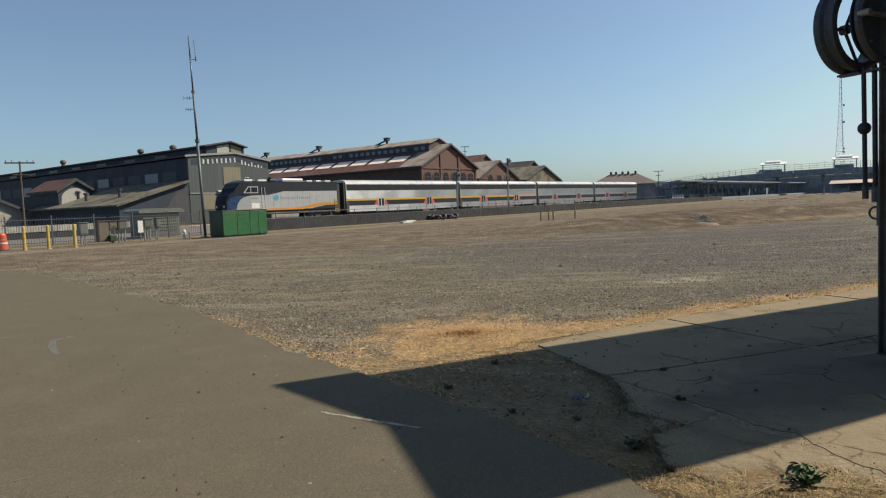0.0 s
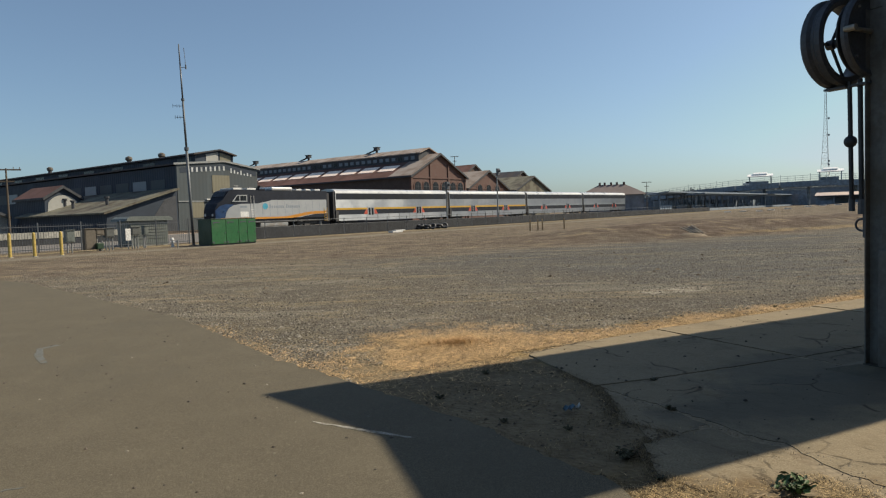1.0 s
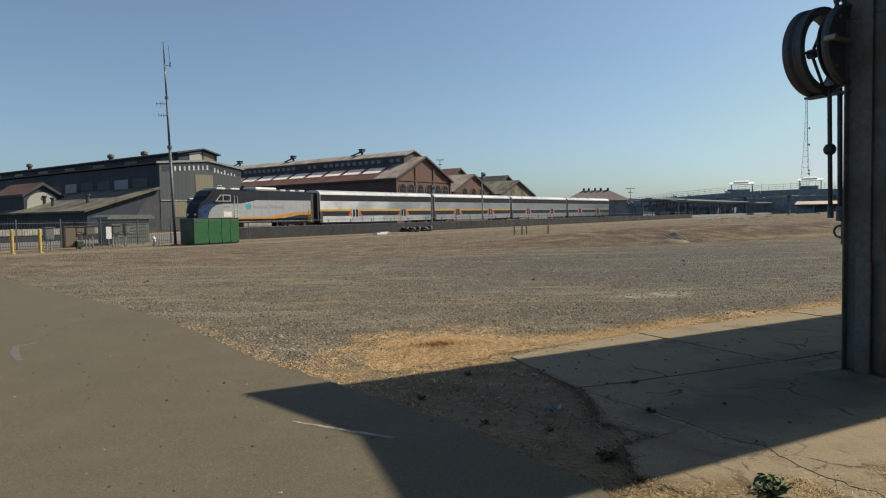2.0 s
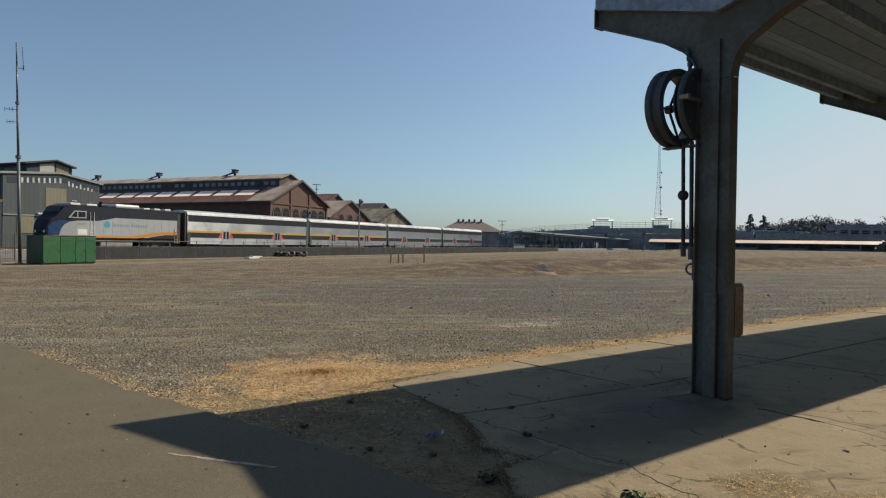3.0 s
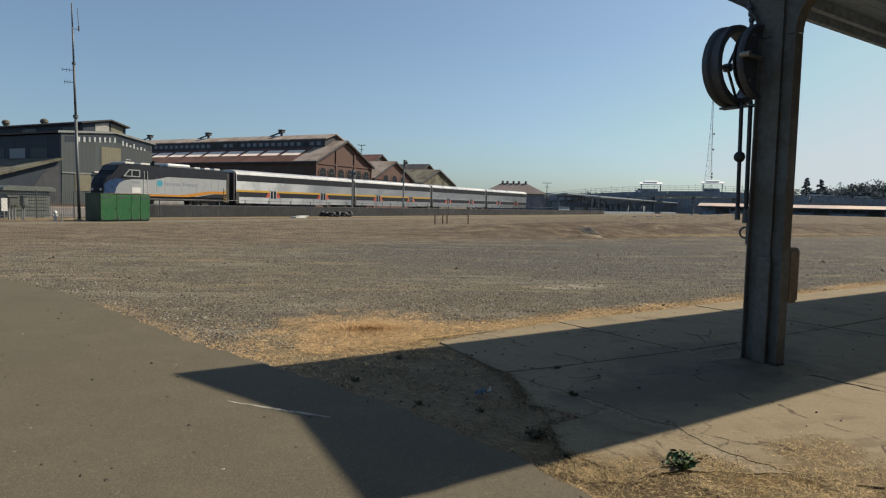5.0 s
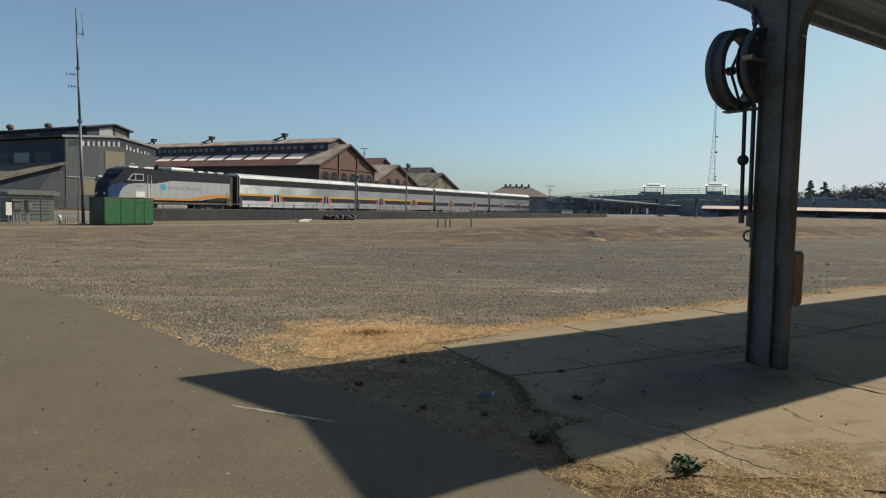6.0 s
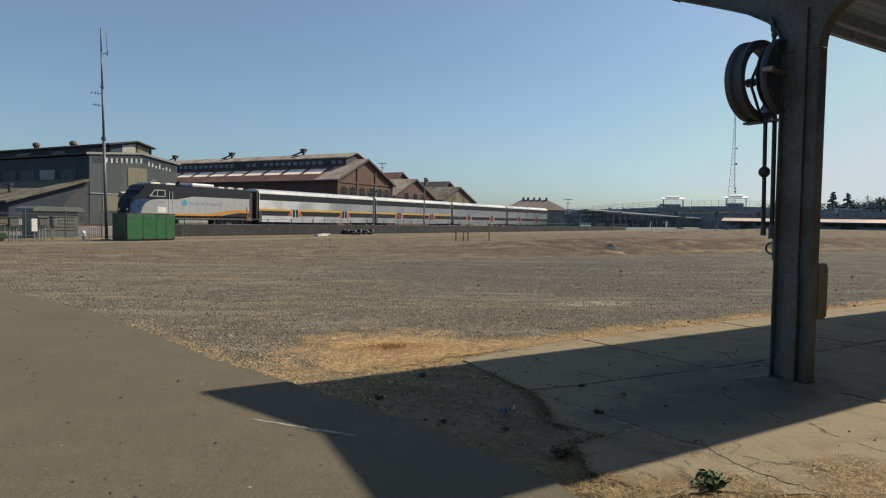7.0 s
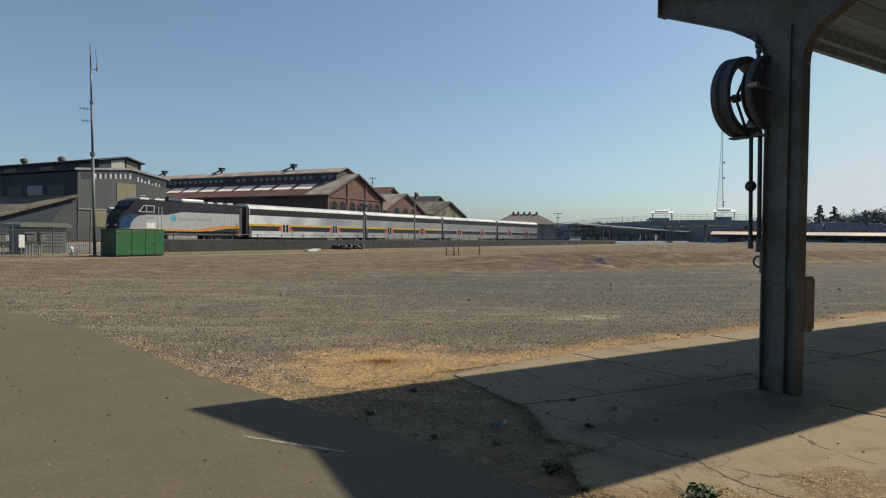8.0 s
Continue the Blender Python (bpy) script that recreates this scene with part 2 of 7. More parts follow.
    fac = calc(nt, "MAXIMUM", calc(nt, "MAXIMUM", strip, near), patch)
    fac = calc(nt, "MULTIPLY", fac, mapped(nt, fine, 0.30, 0.5, 0.45, 1.0))
    straw = mixed(nt, calc(nt, "MULTIPLY", near, mapped(nt, mid, 0.40, 0.56, 0.35, 0.95)), straw, (0.100, 0.070, 0.038))
    straw = mixed(nt, calc(nt, "MULTIPLY", calc(nt, "MULTIPLY", patch, mapped(nt, clump, 0.42, 0.6, 0.1, 1.0)), 0.45), straw, (0.48, 0.33, 0.15))
    col = mixed(nt, fac, col, straw)
    # dry grass along the fence, and thin tufts on the bank
    fence = calc(nt, "SUBTRACT", 1.0, mapped(nt, calc(nt, "ABSOLUTE", calc(nt, "ADD", calc(nt, "ADD", d, -42.6), wob)), 0.5, 1.6))
    tufts = calc(nt, "MULTIPLY", mapped(nt, edge, -1.0, 4.0), mapped(nt, mid, 0.56, 0.7, 0, 0.7))
    col = mixed(nt, calc(nt, "MAXIMUM", calc(nt, "MULTIPLY", fence, 0.9), tufts), col, (0.33, 0.255, 0.14))
    # dry grass along the foot of the bank
    foot = calc(nt, "SUBTRACT", 1.0, mapped(nt, calc(nt, "ABSOLUTE", calc(nt, "ADD", calc(nt, "ADD", beyond, -1.5), calc(nt, "MULTIPLY", wob, 0.7))), 0.15, 0.7))
    foot = calc(nt, "MULTIPLY", foot, calc(nt, "MULTIPLY", mapped(nt, d, 10.0, 7.0), mapped(nt, mid, 0.38, 0.52)))
    col = mixed(nt, calc(nt, "MULTIPLY", foot, 0.5), col, (0.36, 0.25, 0.115))
    # pale tracks
    path = calc(nt, "SUBTRACT", 1.0, mapped(nt, calc(nt, "ABSOLUTE", calc(nt, "ADD", calc(nt, "ADD", d, -37.0), calc(nt, "MULTIPLY", wob, 1.5))), 0.6, 2.2))
    col = mixed(nt, calc(nt, "MULTIPLY", path, 0.75), col, (0.285, 0.245, 0.178))
    qx, qy = dot(C, -9.6), dot(M, -9.45)
    q = calc(nt, "SQRT", calc(nt, "ADD", calc(nt, "MULTIPLY", qx, calc(nt, "MULTIPLY", qx, 0.5)), calc(nt, "MULTIPLY", calc(nt, "MULTIPLY", qy, qy), 2.0)))
    pale = calc(nt, "MULTIPLY", mapped(nt, calc(nt, "ADD", q, wob), 0.75, 0.25), mapped(nt, crumbs, 0.56, 0.44, 0.1, 0.9))
    col = mixed(nt, pale, col, (0.43, 0.385, 0.30))
    col = mixed(nt, 1.0, col, (0.775, 0.80, 0.83), "MULTIPLY")
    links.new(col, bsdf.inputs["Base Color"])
    bsdf.inputs["Roughness"].default_value = 0.95
    bsdf.inputs["Specular IOR Level"].default_value = 0.15
    h = calc(nt, "ADD", calc(nt, "MULTIPLY", stones.outputs["Distance"], -0.6), calc(nt, "ADD", fine, calc(nt, "MULTIPLY", mid, 0.8)))
    h = calc(nt, "MULTIPLY", h, mapped(nt, calc(nt, "MAXIMUM", earth, near), 0, 1, 1.0, 0.3))
    bumped(nt, bsdf, h, 1.0, 0.065)
    return m


def asphalt_material():
    m, nt, nodes, links, bsdf = nodes_of("worn_asphalt")
    pos = position(nt)
    tiny, fine, mid, big = (noise_node(nt, pos, v, 4.0, 0.65) for v in (160.0, 30.0, 1.6, 0.35))
    col = mixed(nt, mapped(nt, tiny, 0.4, 0.68), (0.090, 0.074, 0.048), (0.200, 0.167, 0.109))
    col = mixed(nt, mapped(nt, fine, 0.55, 0.72, 0, 0.5), col, (0.247, 0.206, 0.134))
    col = mixed(nt, mapped(nt, mid, 0.42, 0.68, 0, 0.2), col, (0.196, 0.164, 0.106))
    col = mixed(nt, mapped(nt, big, 0.5, 0.68, 0, 0.4), col, (0.106, 0.092, 0.063))
    col = mixed(nt, 1.0, col, (0.74, 0.765, 0.815), "MULTIPLY")
    links.new(col, bsdf.inputs["Base Color"])
    bsdf.inputs["Roughness"].default_value = 0.85
    bsdf.inputs["Specular IOR Level"].default_value = 0.25
    bumped(nt, bsdf, tiny, 0.35, 0.006)
    return m


def concrete_material():
    m, nt, nodes, links, bsdf = nodes_of("old_concrete")
    pos = position(nt)
    tiny, fine, mid, big = (noise_node(nt, pos, v, 5.0, 0.65) for v in (90.0, 14.0, 2.2, 0.7))
    col = mixed(nt, mapped(nt, tiny, 0.35, 0.68), (0.204, 0.165, 0.102), (0.306, 0.251, 0.159))
    col = mixed(nt, mapped(nt, fine, 0.55, 0.75, 0, 0.5), col, (0.164, 0.122, 0.067))
    col = mixed(nt, mapped(nt, mid, 0.5, 0.72, 0, 0.55), col, (0.170, 0.131, 0.076))
    col = mixed(nt, mapped(nt, big, 0.52, 0.66, 0, 0.5), col, (0.136, 0.113, 0.074))
    def along(v, off):
        n = nodes.new("ShaderNodeVectorMath")
        n.operation = "DOT_PRODUCT"
        links.new(pos, n.inputs[0])
        n.inputs[1].default_value = v
        return calc(nt, "ADD", n.outputs["Value"], off)

    C, M = (math.sin(A_C), math.cos(A_C), 0), (-math.cos(A_C), math.sin(A_C), 0)

    def blot(c0, m0, kc, km, soft):
        """An uneven stain about a place of the platform."""
        u, v = calc(nt, "MULTIPLY", along(C, -c0), kc), calc(nt, "MULTIPLY", along(M, -m0), km)
        r = calc(nt, "SQRT", calc(nt, "ADD", calc(nt, "MULTIPLY", u, u), calc(nt, "MULTIPLY", v, v)))
        return mapped(nt, calc(nt, "ADD", r, calc(nt, "MULTIPLY", calc(nt, "SUBTRACT", mid, 0.5), 1.4)), 1.0, 1.0 - soft)

    # stain by the post, drawn wider to darken the canopy-shaded slab in colour
    col = mixed(nt, calc(nt, "MULTIPLY", blot(5.2, 3.60, 0.50, 1.5, 0.6), 0.7), col, (0.085, 0.082, 0.064))
    col = mixed(nt, calc(nt, "MULTIPLY", blot(6.4, 4.2, 0.55, 1.3, 0.5), 0.6), col, (0.10, 0.095, 0.072))
    litter = calc(nt, "MULTIPLY", blot(4.45, 2.12, 2.2, 2.8, 0.6), mapped(nt, fine, 0.35, 0.55, 0.35, 1.0))
    col = mixed(nt, litter, col, (0.165, 0.115, 0.058))
    rim = mapped(nt, calc(nt, "ADD", calc(nt, "ADD", along(M, -4.70), calc(nt, "MULTIPLY", along(C, 0.0), 0.65)), calc(nt, "MULTIPLY", calc(nt, "SUBTRACT", mid, 0.5), 1.2)), 0.32, -0.1)
    col = mixed(nt, calc(nt, "MULTIPLY", rim, mapped(nt, fine, 0.32, 0.55, 0.4, 0.95)), col, (0.165, 0.115, 0.058))
    trail = nodes.new("ShaderNodeMapping")
    trail.inputs["Rotation"].default_value = (0, 0, radians(52))
    trail.inputs["Scale"].default_value = (0.9, 3.2, 1.0)
    links.new(pos, trail.inputs["Vector"])
    silt = noise_node(nt, trail.outputs["Vector"], 1.0, 6.0, 0.62)
    silt_here = calc(nt, "MULTIPLY", mapped(nt, silt, 0.54, 0.62, 0, 0.75), mapped(nt, along(M, 0.0), 2.9, 2.2))
    col = mixed(nt, calc(nt, "MULTIPLY", silt_here, mapped(nt, fine, 0.3, 0.5, 0.5, 1.0)), col, (0.150, 0.118, 0.074))
    crack = nodes.new("ShaderNodeTexVoronoi")
    crack.feature = "DISTANCE_TO_EDGE"
    crack.inputs["Scale"].default_value = 0.45
    warp = mixed(nt, 0.5, pos, nodes.new("ShaderNodeTexNoise").outputs["Color"], "ADD")
    links.new(warp, crack.inputs["Vector"])
    line = calc(nt, "MULTIPLY", mapped(nt, crack.outputs["Distance"], 0.008, 0.002), mapped(nt, mid, 0.45, 0.55))
    thin = nodes.new("ShaderNodeTexVoronoi")
    thin.feature = "DISTANCE_TO_EDGE"
    thin.inputs["Scale"].default_value = 1.9
    wander = nodes.new("ShaderNodeTexNoise")
    wander.inputs["Scale"].default_value, wander.inputs["Detail"].default_value = 3.0, 6.0
    links.new(pos, wander.inputs["Vector"])
    links.new(mixed(nt, 0.35, pos, wander.outputs["Color"], "ADD"), thin.inputs["Vector"])
    hair = calc(nt, "MULTIPLY", mapped(nt, thin.outputs["Distance"], 0.040, 0.006), mapped(nt, big, 0.47, 0.55))
    hair = calc(nt, "MULTIPLY", calc(nt, "MULTIPLY", hair, mapped(nt, fine, 0.38, 0.5)), mapped(nt, along(M, 0.0), 3.1, 2.5, 0.25, 1.0))
    line = calc(nt, "MAXIMUM", line, hair)
    col = mixed(nt, calc(nt, "MULTIPLY", line, 0.72), col, (0.050, 0.037, 0.022))
    col = mixed(nt, 1.0, col, (0.84, 0.845, 0.89), "MULTIPLY")
    links.new(col, bsdf.inputs["Base Color"])
    bsdf.inputs["Roughness"].default_value = 0.9
    bsdf.inputs["Specular IOR Level"].default_value = 0.2
    bumped(nt, bsdf, calc(nt, "SUBTRACT", calc(nt, "ADD", fine, calc(nt, "MULTIPLY", mid, 1.5)), line), 0.35, 0.02)
    return m


def post_material():
    """Grey-olive paint with blotches of brown grime."""
    m, nt, nodes, links, bsdf = nodes_of("post_paint")
    pos = position(nt)
    fine, coarse = noise_node(nt, pos, 18.0), noise_node(nt, pos, 2.2, 5.0, 0.65)
    col = mixed(nt, mapped(nt, fine, 0.3, 0.7), (0.112, 0.114, 0.106), (0.150, 0.153, 0.143))
    col = mixed(nt, mapped(nt, coarse, 0.44, 0.64, 0, 0.65), col, (0.092, 0.080, 0.058))
    links.new(col, bsdf.inputs["Base Color"])
    bsdf.inputs["Roughness"].default_value = 0.65
    bsdf.inputs["Specular IOR Level"].default_value = 0.2
    bumped(nt, bsdf, fine, 0.15, 0.01)
    return m


def brick_material():
    m, nt, nodes, links, bsdf = nodes_of("red_brick")
    pos = position(nt)
    mp = nodes.new("ShaderNodeMapping")
    mp.vector_type = "TEXTURE"
    mp.inputs["Rotation"].default_value = (0, 0, math.pi / 2 - A_T)
    links.new(pos, mp.inputs["Vector"])
    swap = nodes.new("ShaderNodeSeparateXYZ")
    links.new(mp.outputs["Vector"], swap.inputs[0])
    join = nodes.new("ShaderNodeCombineXYZ")
    links.new(calc(nt, "ADD", swap.outputs["X"], swap.outputs["Y"]), join.inputs["X"])
    links.new(swap.outputs["Z"], join.inputs["Y"])
    b = nodes.new("ShaderNodeTexBrick")
    links.new(join.outputs[0], b.inputs["Vector"])
    b.inputs["Scale"].default_value = 4.3
    b.inputs["Color1"].default_value, b.inputs["Color2"].default_value, b.inputs["Mortar"].default_value = (0.088, 0.042, 0.035, 1), (0.125, 0.064, 0.052, 1), (0.11, 0.092, 0.08, 1)
    b.inputs["Mortar Size"].default_value = 0.02
    f = noise_node(nt, pos, 0.5, 6.0, 0.65)
    col = mixed(nt, mapped(nt, f, 0.45, 0.7, 0, 0.6), b.outputs["Color"], (0.09, 0.05, 0.04))
    links.new(col, bsdf.inputs["Base Color"])
    bsdf.inputs["Roughness"].default_value = 0.9
    bumped(nt, bsdf, b.outputs["Fac"], 0.3, 0.01)
    return m


RAIL_AXIS, ACROSS = (math.sin(A_T), math.cos(A_T), 0), (-math.cos(A_T), math.sin(A_T), 0)
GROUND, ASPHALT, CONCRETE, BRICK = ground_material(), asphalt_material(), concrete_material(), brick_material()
PLATE_PAINT = surface("plate_paint", (0.045, 0.04, 0.03), 0.8, fine=18, coarse=2.5)
POST_PAINT = post_material()
JOINT_DIRT = surface("joint_dirt", (0.195, 0.155, 0.098), 0.95, fine=30, coarse=3, stain=(0.10, 0.072, 0.04))
# grey of the added, unseen wall that blocks part of the sky
BLOCKER_GREY = surface("sky_blocker_grey", (0.15, 0.145, 0.135), 0.9, fine=6, coarse=0.6)
CANOPY_PAINT = surface("canopy_paint", (0.26, 0.32, 0.41), 0.75, fine=10, coarse=1.4, stain=(0.16, 0.175, 0.195), stain_amount=0.6)
DECK_WOOD = surface("deck_boards", (0.20, 0.265, 0.37), 0.85, fine=14, coarse=1.0, vary=0.12, stain=(0.32, 0.36, 0.42), stain_amount=0.4, rand=0.08)
ROOFING = surface("roofing_felt", (0.16, 0.15, 0.14), 0.9)
BLACK_STEEL = surface("black_steel", (0.058, 0.066, 0.078), 0.5, fine=30, coarse=4)
RUBBER = surface("rubber_hose", (0.030, 0.032, 0.036), 0.55, fine=40, coarse=6)
GREY_STEEL = surface("grey_steel", (0.24, 0.25, 0.25), 0.5, 0.3, stain=(0.16, 0.12, 0.09))
BRASS = surface("brass_fitting", (0.36, 0.33, 0.27), 0.4, 0.7)
BOX_PAINT = surface("rusty_box_paint", (0.15, 0.125, 0.09), 0.6, fine=25, coarse=3, stain=(0.10, 0.06, 0.038))
GREEN_PAINT = surface("green_enamel", (0.017, 0.094, 0.031), 0.45, fine=8, coarse=1.0, vary=0.15, stain=(0.04, 0.096, 0.04))
DARK_GREEN = surface("dark_green_enamel", (0.012, 0.04, 0.018), 0.5)
YELLOW_PAINT = surface("yellow_paint", (0.4, 0.296, 0.08), 0.55, stain=(0.32, 0.24, 0.096))
ORANGE_PLASTIC = surface("orange_plastic", (0.416, 0.072, 0.036), 0.5)
WHITE_PAINT = surface("white_paint", (0.576, 0.576, 0.56), 0.5, stain=(0.4, 0.384, 0.344))
PALE_CABINET = surface("pale_cabinet", (0.105, 0.12, 0.112), 0.5, stain=(0.128, 0.136, 0.124))
MAST_PAINT = surface("mast_paint", (0.095, 0.105, 0.115), 0.55, 0.2)
GREY_BOX = surface("grey_enclosure", (0.08, 0.084, 0.08), 0.55)
BROWN_BOX = surface("brown_enclosure", (0.104, 0.088, 0.068), 0.6)
FENCE_DARK = surface("dark_fence_slats", (0.023, 0.026, 0.032), 0.8, fine=6, coarse=0.5, rand=0.15)
CONCRETE_PALE = surface("pale_wall", (0.288, 0.28, 0.248), 0.8, fine=4, coarse=0.4)
# darker and bluer than the front sheet: bluish haze is in the colour
SHED_SIDE = corrugated("hazed_dark_sheet", (0.043, 0.056, 0.076), ACROSS, 0.6, 0.7, stain=(0.032, 0.041, 0.055))
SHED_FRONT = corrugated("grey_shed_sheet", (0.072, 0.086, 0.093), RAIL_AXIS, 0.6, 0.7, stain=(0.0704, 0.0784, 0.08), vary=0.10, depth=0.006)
SHED_ROOF = corrugated("dark_roof_sheet", (0.06, 0.0624, 0.0704), ACROSS, 0.8, 0.7, stain=(0.096, 0.072, 0.06))
TAN_PANEL = corrugated("tan_panel", (0.192, 0.18, 0.132), RAIL_AXIS, 0.5, 0.7, stain=(0.16, 0.144, 0.104), vary=0.08, depth=0.006)
TAN_ROOF = corrugated("tan_roof_sheet", (0.175, 0.168, 0.128), ACROSS, 0.8, 0.75, stain=(0.076, 0.064, 0.052), stain_amount=0.9)
RUST_ROOF = corrugated("rusted_roof_sheet", (0.160, 0.088, 0.074), ACROSS, 0.9, 0.8, stain=(0.092, 0.052, 0.04), stain_amount=0.7)
PALE_ROOF = corrugated("weathered_roof_sheet", (0.368, 0.316, 0.276), ACROSS, 0.9, 0.75, stain=(0.176, 0.12, 0.088), stain_amount=0.7)
SKYLIGHT = surface("skylight_sheet", (0.92, 0.76, 0.65), 0.8, fine=3, coarse=0.4, vary=0.08, stain=(0.70, 0.58, 0.50))
SIDE_WALL = surface("dark_brick_side", (0.085, 0.06, 0.05), 0.9, fine=5, coarse=0.4)
DARK_TRIM = surface("dark_trim", (0.046, 0.050, 0.058), 0.8)
WALL_PATCH = surface("pale_render", (0.336, 0.336, 0.312), 0.8, fine=2, coarse=0.5, vary=0.1)
LETTER = surface("faded_letters", (0.42, 0.44, 0.45), 0.8, fine=3, coarse=0.6, stain=(0.12, 0.131, 0.135), stain_amount=0.5)
GLASS = glass_pane("dark_glass")
PALE_GLASS = glass_pane("dusty_glass", (0.17, 0.20, 0.23), 0.3)
BALLAST = surface("track_ballast", (0.13, 0.12, 0.11), 0.95, fine=20, coarse=0.6)
RAIL_STEEL = surface("rail_steel", (0.20, 0.16, 0.13), 0.45, 0.7)
STAINLESS = surface("stainless_side", (0.265, 0.285, 0.31), 0.44, 0.85, fine=1.2, coarse=0.25, vary=0.06, bump=0.05, depth=0.02)
for node in STAINLESS.node_tree.nodes:
    if node.type == "BSDF_PRINCIPLED":
        up = STAINLESS.node_tree.nodes.new("ShaderNodeCombineXYZ")
        up.inputs["Z"].default_value = 1.0
        STAINLESS.node_tree.links.new(up.outputs[0], node.inputs["Tangent"])
        node.inputs["Anisotropic"].default_value = 0.85
ROOF_SILVER = surface("silver_car_roof", (0.528, 0.528, 0.52), 0.36, 0.4, fine=2, coarse=0.3, vary=0.06, bump=0.05)
LOCO_SILVER = surface("loco_silver", (0.344, 0.356, 0.364), 0.4, 0.3, fine=2, coarse=0.5, vary=0.06, bump=0.04)
NAVY = surface("navy_paint", (0.010, 0.014, 0.024), 0.7, fine=3, coarse=0.5, vary=0.15, bump=0.03, spec=0.25)
BLUE_PAINT = surface("blue_paint", (0.016, 0.045, 0.12), 0.35, fine=3, coarse=0.5, bump=0.03)
STRIPE_YELLOW = surface("stripe_yellow", (0.448, 0.264, 0.028), 0.4, fine=3, coarse=0.5, vary=0.08, bump=0.02)
STRIPE_ORANGE = surface("stripe_orange", (0.4, 0.068, 0.04), 0.4, fine=3, coarse=0.5, vary=0.08, bump=0.02)
TEAL = surface("teal_mark", (0.056, 0.288, 0.4), 0.4, fine=3, coarse=0.5, bump=0.02)
GREY_MARK = surface("grey_mark", (0.22, 0.25, 0.28), 0.5, bump=0.02)
UNDERFRAME = surface("underframe_black", (0.03, 0.03, 0.032), 0.7, fine=6, coarse=1)
# distance haze is mixed into the viaduct and far canopy colours
VIADUCT_HAZED = surface("hazed_viaduct_steel", (0.17, 0.215, 0.26), 0.7, fine=1.0, coarse=0.15)
FAR_HAZED = surface("hazed_far_canopy", (0.165, 0.205, 0.25), 0.8, fine=1.0, coarse=0.2)
BRIGHT_ROOF = surface("pale_metal_roof", (0.64, 0.496, 0.384), 0.45, 0.25, fine=1.0, coarse=0.1, vary=0.08)
STATION_ROOF = corrugated("faded_roof_tiles", (0.216, 0.18, 0.168), ACROSS, 0.9, 0.85, stain=(0.176, 0.144, 0.132), vary=0.1)
WHITE_ROOF = surface("white_roof_paint", (0.88, 0.88, 0.86), 0.4, vary=0.05)
TINTED = glass_pane("tinted_train_glass", (0.008, 0.010, 0.014), 0.5)
LOCO_ORANGE = surface("loco_orange", (0.448, 0.192, 0.024), 0.4, fine=3, coarse=0.5, vary=0.1, bump=0.02)
# bluish facade colour with the haze of the distance in it
FAR_WALL_HAZED = surface("hazed_far_facade", (0.184, 0.2, 0.224), 0.8, fine=0.5, coarse=0.1)
WOOD_STAKE = surface("weathered_wood", (0.24, 0.176, 0.104), 0.85, fine=25, coarse=3)
PLANK = surface("grey_planks", (0.19, 0.165, 0.13), 0.9, fine=18, coarse=2, rand=0.3)
STRAW = surface("dry_straw", (0.46, 0.315, 0.155), 0.8, island=0.85, bump=0)
OLD_STRAW = surface("old_straw", (0.325, 0.238, 0.118), 0.85, island=0.9, bump=0)
TUFT = surface("dry_tuft", (0.50, 0.31, 0.135), 0.8, island=0.6, bump=0)
WITHERED = surface("withered_grass", (0.21, 0.155, 0.082), 0.85, island=0.6, bump=0)
STONE = surface("loose_stone", (0.168, 0.152, 0.124), 0.9, island=0.65, bump=0)
PEBBLE = surface("dark_pebble", (0.06, 0.05, 0.04), 0.9, island=0.4, bump=0)
LEAF = surface("weed_leaf", (0.056, 0.104, 0.028), 0.6, island=0.4, bump=0)
DIRT_CLOD = surface("dirt_clod", (0.115, 0.088, 0.058), 0.95, island=0.4, bump=0)
DRY_WEED = surface("dark_weed", (0.068, 0.064, 0.0336), 0.8, island=0.4, bump=0)
BARK = surface("bark", (0.09, 0.07, 0.05), 0.9)
# leaf green paled and blued to stand in for distance haze
FOLIAGE_HAZED = surface("hazed_tree_leaves", (0.115, 0.135, 0.135), 0.7, island=0.45, bump=0)
BLUE_LITTER = surface("blue_wrapper", (0.06, 0.12, 0.17), 0.35)
CHALK = surface("pale_scrape", (0.26, 0.245, 0.205), 0.9, fine=40, coarse=9, stain=(0.12, 0.102, 0.0704), stain_amount=0.95)
CHALK_BLUE = surface("pale_chalk", (0.098, 0.102, 0.094), 0.9, fine=40, coarse=9, stain=(0.108, 0.0944, 0.0688), stain_amount=0.95)
CAR_PAINT = surface("parked_car_paint", (0.30, 0.31, 0.33), 0.3, 0.3, rand=0.6)


# ---- building blocks ----
def box(bm, x0, x1, y0, y1, z0, z1):
    v = [bm.verts.new((x, y, z)) for z in (z0, z1) for y in (y0, y1) for x in (x0, x1)]
    for f in ((0, 2, 3, 1), (4, 5, 7, 6), (0, 1, 5, 4), (2, 6, 7, 3), (0, 4, 6, 2), (1, 3, 7, 5)):
        bm.faces.new([v[i] for i in f])
    return bm


def boxes(*dims):
    bm = bmesh.new()
    for q in dims:
        box(bm, *q)
    return bm


def soft_box(r, *dims):
    """A box with bevelled edges."""
    bm = boxes(*dims)
    bmesh.ops.bevel(bm, geom=bm.edges[:], offset=r, segments=2, affect="EDGES", profile=0.6)
    return bm


